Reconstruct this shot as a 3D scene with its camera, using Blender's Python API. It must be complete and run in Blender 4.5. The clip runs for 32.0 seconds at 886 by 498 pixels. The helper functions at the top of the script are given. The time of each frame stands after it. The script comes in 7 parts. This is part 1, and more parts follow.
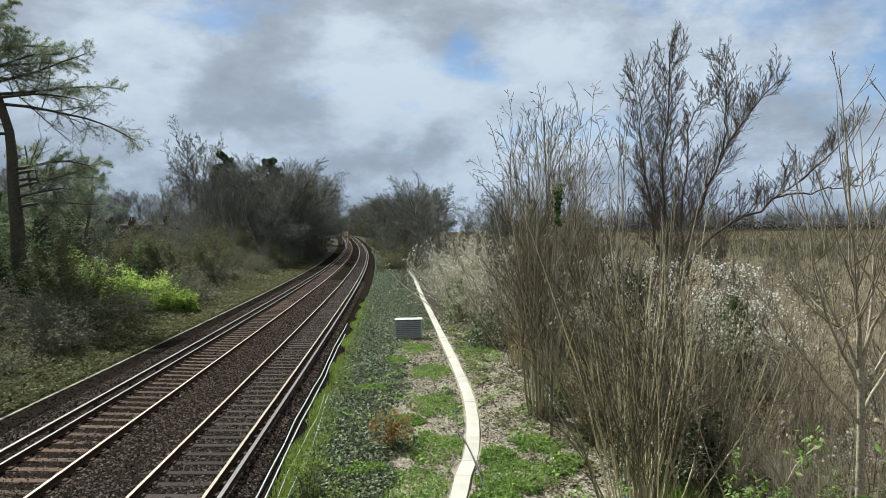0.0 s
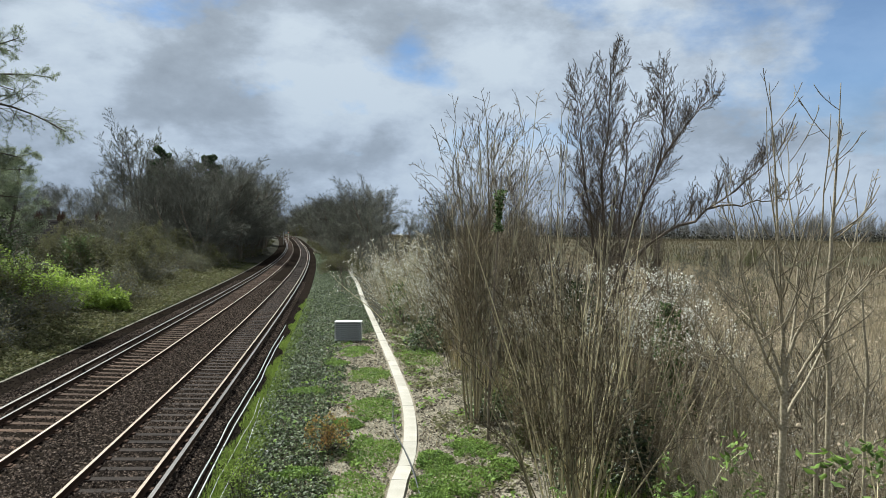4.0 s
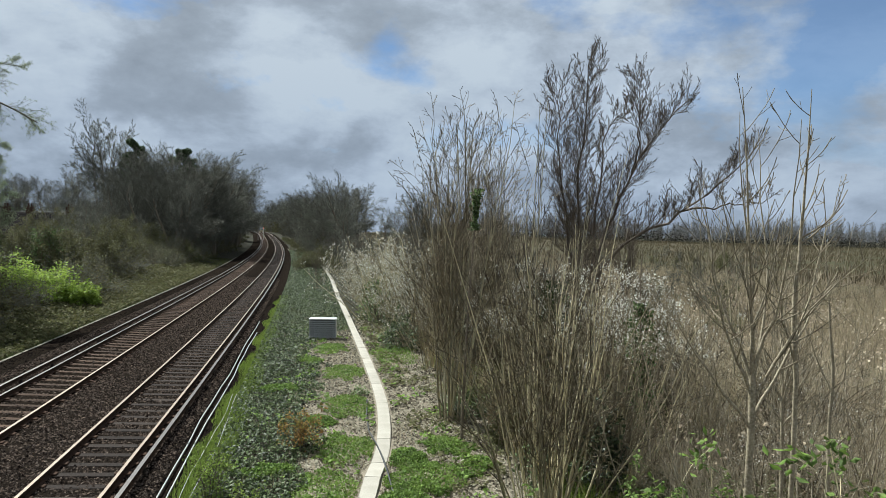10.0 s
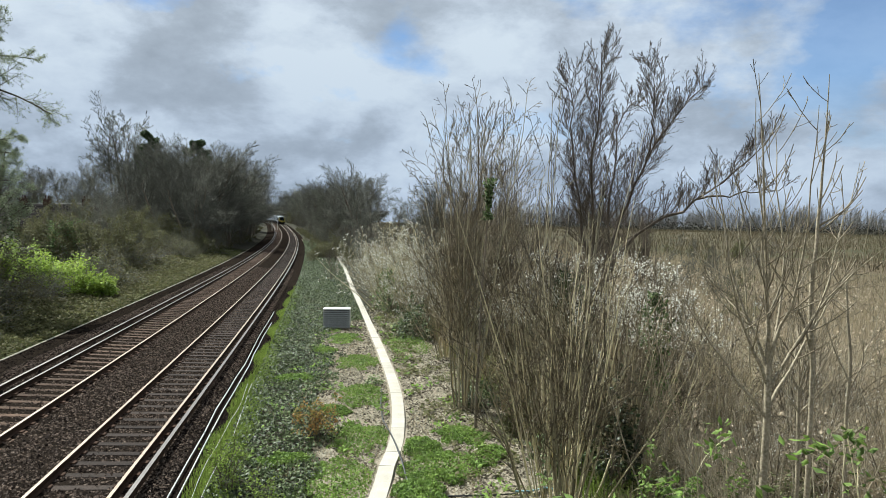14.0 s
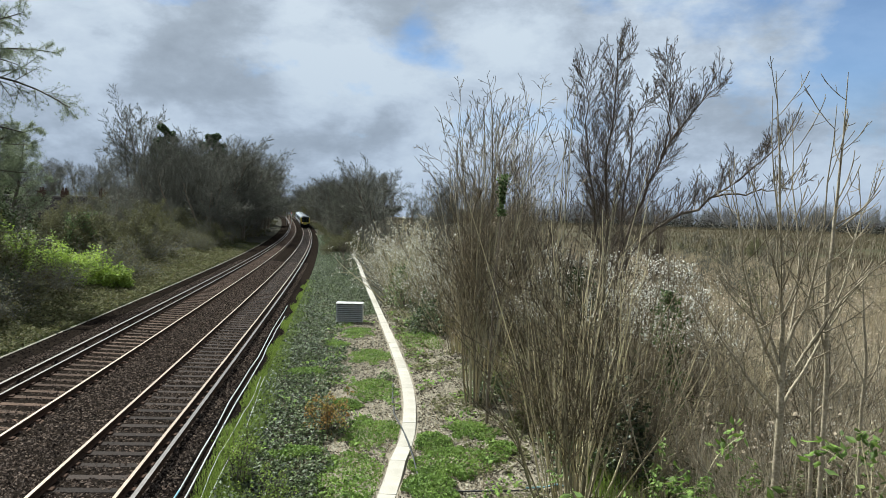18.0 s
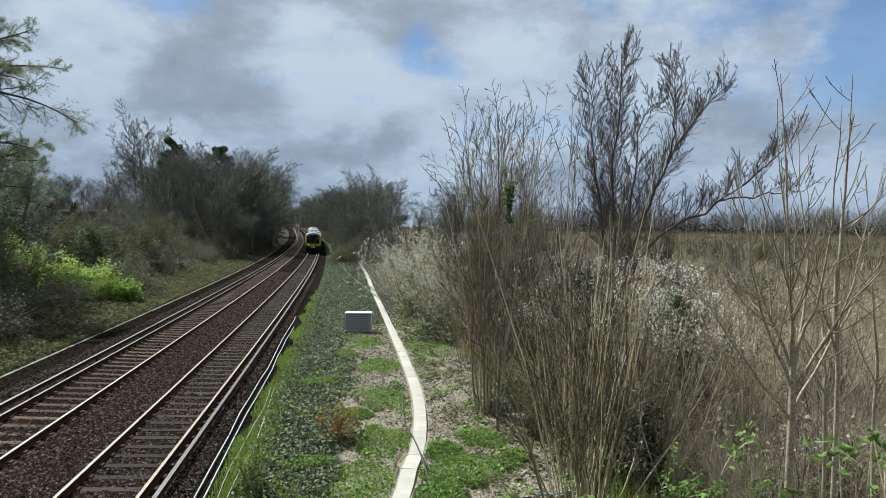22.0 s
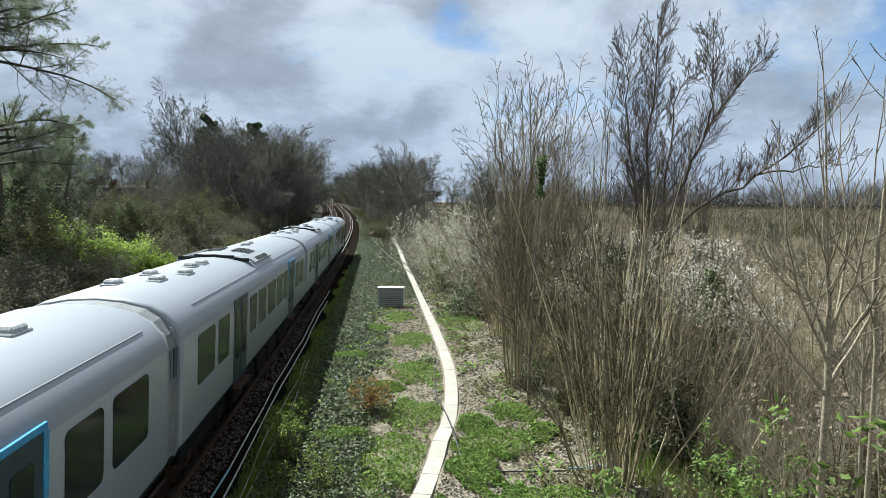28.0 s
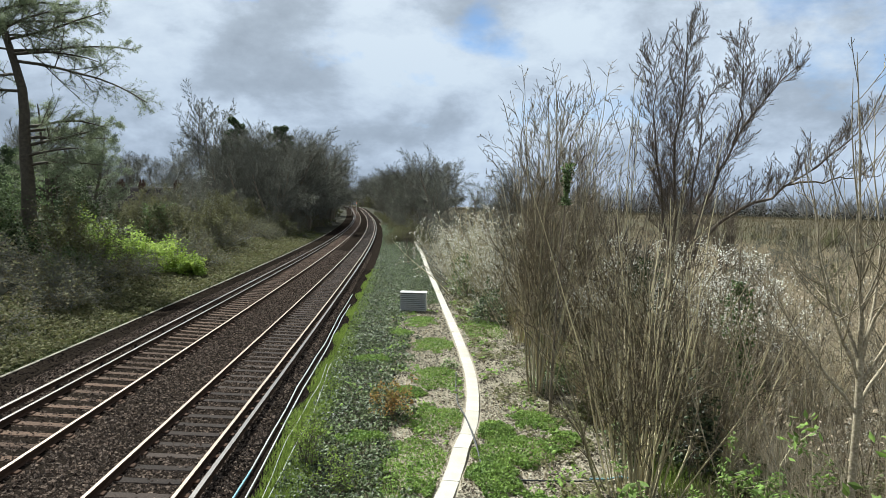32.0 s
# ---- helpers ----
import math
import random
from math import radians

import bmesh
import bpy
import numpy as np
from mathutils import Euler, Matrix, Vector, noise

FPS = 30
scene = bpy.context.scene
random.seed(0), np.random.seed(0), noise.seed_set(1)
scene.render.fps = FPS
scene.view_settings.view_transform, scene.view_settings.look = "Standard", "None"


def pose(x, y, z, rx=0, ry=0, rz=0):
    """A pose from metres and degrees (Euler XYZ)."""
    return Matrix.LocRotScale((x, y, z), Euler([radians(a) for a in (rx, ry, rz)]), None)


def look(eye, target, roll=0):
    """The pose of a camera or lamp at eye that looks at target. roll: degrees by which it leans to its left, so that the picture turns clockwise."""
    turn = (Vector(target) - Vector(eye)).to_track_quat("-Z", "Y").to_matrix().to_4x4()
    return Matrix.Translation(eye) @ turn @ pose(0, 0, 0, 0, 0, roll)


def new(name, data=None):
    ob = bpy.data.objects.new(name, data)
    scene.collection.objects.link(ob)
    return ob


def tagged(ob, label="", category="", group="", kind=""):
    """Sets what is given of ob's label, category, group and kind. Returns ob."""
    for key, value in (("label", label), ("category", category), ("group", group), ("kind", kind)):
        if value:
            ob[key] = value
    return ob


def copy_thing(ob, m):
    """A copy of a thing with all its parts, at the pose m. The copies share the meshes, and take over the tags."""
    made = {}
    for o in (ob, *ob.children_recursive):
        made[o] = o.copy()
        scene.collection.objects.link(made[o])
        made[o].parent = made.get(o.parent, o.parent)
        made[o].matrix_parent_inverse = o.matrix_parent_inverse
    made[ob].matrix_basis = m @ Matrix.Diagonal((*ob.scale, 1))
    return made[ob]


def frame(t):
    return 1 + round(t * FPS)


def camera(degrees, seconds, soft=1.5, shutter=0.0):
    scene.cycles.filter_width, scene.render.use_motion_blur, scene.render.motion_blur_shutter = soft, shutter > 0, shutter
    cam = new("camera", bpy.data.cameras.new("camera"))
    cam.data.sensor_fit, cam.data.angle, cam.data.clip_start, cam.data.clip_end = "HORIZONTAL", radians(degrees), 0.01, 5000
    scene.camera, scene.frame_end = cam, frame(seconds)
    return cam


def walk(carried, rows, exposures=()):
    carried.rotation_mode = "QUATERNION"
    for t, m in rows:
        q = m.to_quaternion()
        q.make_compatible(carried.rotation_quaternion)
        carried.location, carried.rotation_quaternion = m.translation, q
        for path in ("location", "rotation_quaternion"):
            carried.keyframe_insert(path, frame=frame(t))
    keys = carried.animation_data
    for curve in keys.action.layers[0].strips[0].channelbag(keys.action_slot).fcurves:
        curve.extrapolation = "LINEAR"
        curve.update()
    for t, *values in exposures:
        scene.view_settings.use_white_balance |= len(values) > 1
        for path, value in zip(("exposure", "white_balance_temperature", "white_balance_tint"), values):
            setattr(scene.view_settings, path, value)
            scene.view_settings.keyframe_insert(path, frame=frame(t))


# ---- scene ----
# ------------------------------------------------------------------ camera
cam = camera(64.0, 32.0, soft=0.8)
# seconds, x, y, z, pitch, roll, yaw
PATH = [
    (0, -0.031, 0.009, 5.277, -1.47, 1.08, -0.73),
    (0.5, -0.013, 0.014, 5.273, -1.92, 0.35, -1.31),
    (1, 0.002, 0.016, 5.275, -1.78, 0.14, -2.10),
    (1.5, -0.002, 0.036, 5.265, -1.52, 0.59, -3.21),
    (2, 0.003, 0.036, 5.269, -0.88, 1.81, -3.81),
    (2.5, 0.019, 0.080, 5.278, 0.02, 2.73, -4.49),
    (3, 0.037, 0.087, 5.286, 0.23, 2.37, -5.37),
    (3.5, 0.010, 0.067, 5.279, -1.03, 0.17, -4.92),
    (5.5, 0.047, 0.079, 5.296, -1.42, -0.47, -5.79),
    (6, 0.043, 0.075, 5.286, -1.24, -0.43, -6.21),
    (6.5, 0.041, 0.064, 5.286, -1.14, -0.17, -6.57),
    (7, 0.029, 0.049, 5.281, -1.16, -0.03, -7.05),
    (7.5, 0.034, 0.041, 5.275, -1.01, -0.15, -7.45),
    (8, 0.026, 0.019, 5.265, -0.58, -0.46, -7.78),
    (8.5, 0.020, 0.005, 5.273, -0.42, -0.33, -8.30),
    (9, 0.013, 0.020, 5.273, -0.50, -0.36, -8.30),
    (9.5, 0.004, 0.028, 5.267, -0.85, -0.69, -7.81),
    (10, -0.004, 0.033, 5.266, -1.34, -1.12, -7.25),
    (10.5, 0.003, 0.045, 5.266, -1.73, -1.15, -7.10),
    (11, -0.004, 0.049, 5.263, -2.06, -1.02, -7.01),
    (11.5, -0.007, 0.066, 5.264, -2.66, -0.82, -6.82),
    (12, -0.009, 0.075, 5.264, -3.13, -0.98, -6.73),
    (12.5, 0.004, 0.079, 5.265, -3.15, -0.86, -6.57),
    (13, 0.008, 0.069, 5.276, -2.87, -0.68, -6.32),
    (13.5, 0.009, 0.069, 5.275, -2.61, -0.74, -6.20),
    (14, 0.008, 0.054, 5.267, -2.19, -0.81, -6.18),
    (14.5, 0.007, 0.053, 5.262, -1.79, -1.13, -5.99),
    (16.5, 0.012, 0.037, 5.268, -2.05, -1.89, -5.34),
    (17, 0.022, 0.045, 5.277, -2.04, -1.86, -5.33),
    (17.5, 0.017, 0.039, 5.266, -2.14, -1.92, -5.17),
    (18, 0.017, 0.048, 5.274, -2.58, -1.34, -5.08),
    (18.5, 0.014, 0.045, 5.270, -2.86, -1.20, -5.19),
    (19, 0.010, 0.046, 5.273, -2.97, -0.97, -5.30),
    (19.5, 0.014, 0.030, 5.281, -2.98, -0.35, -5.19),
    (20, -0.003, 0.020, 5.267, -2.78, -0.51, -5.02),
    (20.5, -0.002, 0.006, 5.255, -2.64, -0.58, -4.80),
    (21, -0.007, 0.019, 5.259, -2.67, -0.39, -4.63),
    (21.5, 0.004, 0.000, 5.257, -2.38, -0.40, -4.49),
    (22, -0.006, -0.002, 5.263, -1.90, -0.40, -4.54),
    (22.5, 0.010, -0.018, 5.253, -1.54, -0.60, -4.60),
    (23, 0.048, -0.043, 5.253, -1.60, -0.73, -4.76),
    (23.5, 0.029, -0.057, 5.245, -1.84, -1.08, -4.73),
    (24, 0.037, -0.062, 5.252, -2.31, -1.06, -4.23),
    (24.5, -0.008, -0.016, 5.240, -2.76, -1.34, -3.49),
    (26.5, -0.002, 0.006, 5.240, -2.54, -0.08, -2.84),
    (27, 0.010, 0.010, 5.237, -3.22, -0.10, -2.13),
    (27.5, 0.032, 0.008, 5.233, -3.64, -0.46, -2.13),
    (28, 0.033, 0.002, 5.233, -3.88, -0.32, -1.89),
    (28.5, 0.031, 0.001, 5.236, -4.26, -0.29, -1.57),
    (29, 0.036, 0.002, 5.226, -4.42, -0.71, -1.61),
    (29.5, 0.028, 0.006, 5.223, -4.45, -0.38, -1.46),
    (30, 0.022, 0.009, 5.229, -4.48, -0.49, -1.16),
    (30.5, 0.027, 0.001, 5.226, -4.34, -0.98, -1.26),
    (31, 0.014, -0.019, 5.227, -3.92, -1.05, -1.19),
    (31.5, -0.017, -0.036, 5.238, -3.65, -1.33, -0.57),
    (32, -0.000, -0.001, 5.261, -3.50, -1.20, 0.00),
]
walk(cam, [(t, pose(x, y, z, 90 + pitch, roll, yaw)) for t, x, y, z, pitch, roll, yaw in PATH],
     exposures=[(t, s + 1.3, k, 3) for t, s, k in ((0, -0.05, 5950), (4, -0.1, 5950), (9, -0.12, 5950), (10, -0.25, 5900), (11, -0.08, 5950), (12, 0.04, 6000), (16, 0.0, 5950), (20, -0.1, 5900), (22, -0.2, 5750), (23, -0.3, 5600), (24.5, -0.36, 5500),
                                                   (26.5, -0.3, 5600), (27.1, -0.05, 5750), (28, 0.03, 5850), (30, 0.02, 5950), (32, 0.12, 5950))])

# ------------------------------------------------------------------ world and sun
SUN_AZ, SUN_EL = radians(-43), radians(51)      # azimuth from +y towards +x


def build_world():
    world = bpy.data.worlds.new("sky")
    scene.world = world
    world.use_nodes = True
    nt = world.node_tree
    nt.nodes.clear()
    n = nt.nodes.new
    ln = nt.links.new

    def math_node(op, a, b=None):
        m = n("ShaderNodeMath")
        m.operation = op
        for k, v in ((0, a), (1, b)):
            if v is None:
                continue
            if isinstance(v, (int, float)):
                m.inputs[k].default_value = v
            else:
                ln(v, m.inputs[k])
        return m.outputs[0]

    co = n("ShaderNodeTexCoord")
    sep = n("ShaderNodeSeparateXYZ")
    ln(co.outputs["Generated"], sep.inputs[0])
    comb = n("ShaderNodeCombineXYZ")
    ln(sep.outputs[0], comb.inputs[0])
    ln(sep.outputs[1], comb.inputs[1])
    ln(math_node("MULTIPLY", sep.outputs[2], 1.9), comb.inputs[2])

    def cloud(scale, detail, rough, off, dist=0.0, turn=0.0):
        mp = n("ShaderNodeMapping")
        mp.inputs["Location"].default_value = off
        mp.inputs["Rotation"].default_value = (0, 0, radians(turn))
        ln(comb.outputs[0], mp.inputs[0])
        t = n("ShaderNodeTexNoise")
        t.inputs["Scale"].default_value = scale
        t.inputs["Detail"].default_value = detail
        t.inputs["Roughness"].default_value = rough
        t.inputs["Distortion"].default_value = dist
        ln(mp.outputs[0], t.inputs[0])
        return t.outputs[0]

    def ramp(fac, stops):
        r = n("ShaderNodeValToRGB")
        e = r.color_ramp.elements
        while len(e) < len(stops):
            e.new(0.5)
        for el, (p, c) in zip(e, stops):
            el.position, el.color = p, (*c, 1)
        ln(fac, r.inputs[0])
        return r.outputs[0]

    def blob(way, degrees, amount):
        """A soft swelling of the cloud field round one direction."""
        dot = n("ShaderNodeVectorMath")
        dot.operation = "DOT_PRODUCT"
        ln(co.outputs["Generated"], dot.inputs[0])
        dot.inputs[1].default_value = Vector(way).normalized()
        r = n("ShaderNodeMapRange")
        r.interpolation_type = "SMOOTHSTEP"
        r.inputs[1].default_value, r.inputs[2].default_value = math.cos(radians(degrees)), 1.0
        r.inputs[3].default_value, r.inputs[4].default_value = 0.0, amount
        ln(dot.outputs["Value"], r.inputs[0])
        return r.outputs[0]

    def swelled(base, blobs):
        for b in blobs:
            base = math_node("ADD", base, blob(*b))
        return base

    gaps = [((0.48, 0.84, 0.25), 10, -0.20), ((0.62, 0.77, 0.20), 9, -0.12), ((0.0, 0.96, 0.28), 5, -0.15), ((0.07, 0.97, 0.23), 4, -0.17), ((0.30, 0.90, 0.32), 6, -0.12)]
    cover = ramp(swelled(math_node("ADD", cloud(3.3, 12, 0.60, (8.3, 2.4, 0), 0.08, 15), 0.09), gaps), [(0.36, (0.22, 0.22, 0.22)), (0.50, (1, 1, 1))])
    heaps = [((-0.22, 0.95, 0.22), 12, -0.04), ((-0.07, 0.97, 0.21), 7, 0.09), ((0.12, 0.98, 0.18), 7, 0.08), ((0.32, 0.92, 0.22), 10, 0.03), ((-0.42, 0.89, 0.22), 9, 0.06)]
    tone = swelled(cloud(4.6, 14, 0.60, (5.2, 1.7, 0.4), 0.12, -30), heaps)
    shade = ramp(tone, [(0.33, (0.56, 0.575, 0.605)), (0.44, (0.67, 0.685, 0.715)), (0.50, (0.80, 0.815, 0.85)), (0.56, (0.95, 0.96, 0.985)), (0.63, (1.06, 1.06, 1.06))])
    low = ramp(sep.outputs[2], [(0.0, (0.64, 0.70, 0.81)), (0.10, (0.66, 0.715, 0.81)), (0.24, (0.76, 0.80, 0.87)), (0.5, (0.88, 0.90, 0.94))])
    mul = n("ShaderNodeMix")
    mul.data_type, mul.blend_type = "RGBA", "MULTIPLY"
    mul.inputs[0].default_value = 1.0
    ln(shade, mul.inputs[6])
    ln(low, mul.inputs[7])
    sky = n("ShaderNodeTexSky")
    sky.sky_type, sky.sun_disc = "NISHITA", False
    sky.sun_elevation, sky.sun_rotation = SUN_EL, SUN_AZ
    sky.altitude, sky.air_density, sky.dust_density, sky.ozone_density = 1500, 1.0, 0.1, 4.0
    clear, veil = n("ShaderNodeBackground"), n("ShaderNodeBackground")
    ln(sky.outputs[0], clear.inputs[0])
    clear.inputs[1].default_value = 0.05
    ln(mul.outputs[2], veil.inputs[0])
    veil.inputs[1].default_value = 0.35
    mix = n("ShaderNodeMixShader")
    # towards the skyline the gaps between the clouds close up
    ground = ramp(sep.outputs[2], [(0.06, (1, 1, 1)), (0.22, (0, 0, 0))])
    ln(math_node("MAXIMUM", cover, ground), mix.inputs[0])
    ln(clear.outputs[0], mix.inputs[1])
    ln(veil.outputs[0], mix.inputs[2])
    out = n("ShaderNodeOutputWorld")
    ln(mix.outputs[0], out.inputs[0])
    sun = bpy.data.lights.new("sun", "SUN")
    sun.energy, sun.angle, sun.color = 5.0, radians(0.53), (1.0, 0.955, 0.88)
    ob = new("sun", sun)
    d = Vector((math.sin(SUN_AZ) * math.cos(SUN_EL), math.cos(SUN_AZ) * math.cos(SUN_EL), math.sin(SUN_EL)))
    ob.matrix_basis = look(d * 60, (0, 0, 0))


build_world()

# ------------------------------------------------------------------ materials


def mat(name, a, b=None, rough=0.8, scale=4.0, fine=40.0, bump=0.0, metal=0.0, vary=0.0, spec=0.1, c=None, mid=0.5, spread=0.16, back=0.0, coord="Object"):
    """Two tones a and b blended by a coarse noise, a third c by a fine one; vary: brightness from thing to thing."""
    m = bpy.data.materials.new(name)
    m.use_nodes = True
    nt = m.node_tree
    bs = nt.nodes["Principled BSDF"]
    bs.inputs["Roughness"].default_value = rough
    bs.inputs["Metallic"].default_value = metal
    bs.inputs["Specular IOR Level"].default_value = spec
    n, ln = nt.nodes.new, nt.links.new
    b = b or tuple(x * 0.75 for x in a)
    tc = n("ShaderNodeTexCoord")

    def noise_fac(s, detail, lo, hi):
        t = n("ShaderNodeTexNoise")
        t.inputs["Scale"].default_value, t.inputs["Detail"].default_value = s, detail
        ln(tc.outputs[coord], t.inputs[0])
        r = n("ShaderNodeMapRange")
        r.inputs[1].default_value, r.inputs[2].default_value = lo, hi
        ln(t.outputs[0], r.inputs[0])
        return r.outputs[0], t.outputs[0]

    def mixed(fac, x, y):
        k = n("ShaderNodeMix")
        k.data_type = "RGBA"
        ln(fac, k.inputs[0])
        for sock, v in ((6, x), (7, y)):
            if isinstance(v, tuple):
                k.inputs[sock].default_value = (*v, 1)
            else:
                ln(v, k.inputs[sock])
        return k.outputs[2]

    f1, _ = noise_fac(scale, 4, mid - spread, mid + spread)
    col = mixed(f1, a, b)
    f2, raw = noise_fac(fine, 3, 0.42, 0.72)
    col = mixed(f2, col, c or tuple(0.6 * (p + q) / 2 for p, q in zip(a, b)))
    if vary:
        oi = n("ShaderNodeObjectInfo")
        hs = n("ShaderNodeHueSaturation")
        r = n("ShaderNodeMapRange")
        r.inputs[3].default_value, r.inputs[4].default_value = 1 - vary, 1 + vary
        ln(oi.outputs["Random"], r.inputs[0])
        ln(r.outputs[0], hs.inputs["Value"])
        ln(col, hs.inputs["Color"])
        col = hs.outputs[0]
    if vary or back:
        ge = n("ShaderNodeNewGeometry")
        hs = n("ShaderNodeHueSaturation")
        r = n("ShaderNodeMapRange")
        v = max(vary, 0.25 if back else 0)
        r.inputs[3].default_value, r.inputs[4].default_value = 1 - v, 1 + v
        ln(ge.outputs["Random Per Island"], r.inputs[0])
        ln(r.outputs[0], hs.inputs["Value"])
        ln(col, hs.inputs["Color"])
        col = hs.outputs[0]
    ln(col, bs.inputs["Base Color"])
    if bump:
        bp = n("ShaderNodeBump")
        bp.inputs["Strength"].default_value, bp.inputs["Distance"].default_value = bump, 0.02
        ln(raw, bp.inputs["Height"])
        ln(bp.outputs[0], bs.inputs["Normal"])
    if back:
        tr = n("ShaderNodeBsdfTranslucent")
        ln(col, tr.inputs[0])
        mx = n("ShaderNodeMixShader")
        mx.inputs[0].default_value = back
        ln(bs.outputs[0], mx.inputs[1])
        ln(tr.outputs[0], mx.inputs[2])
        ln(mx.outputs[0], nt.nodes["Material Output"].inputs[0])
    return m


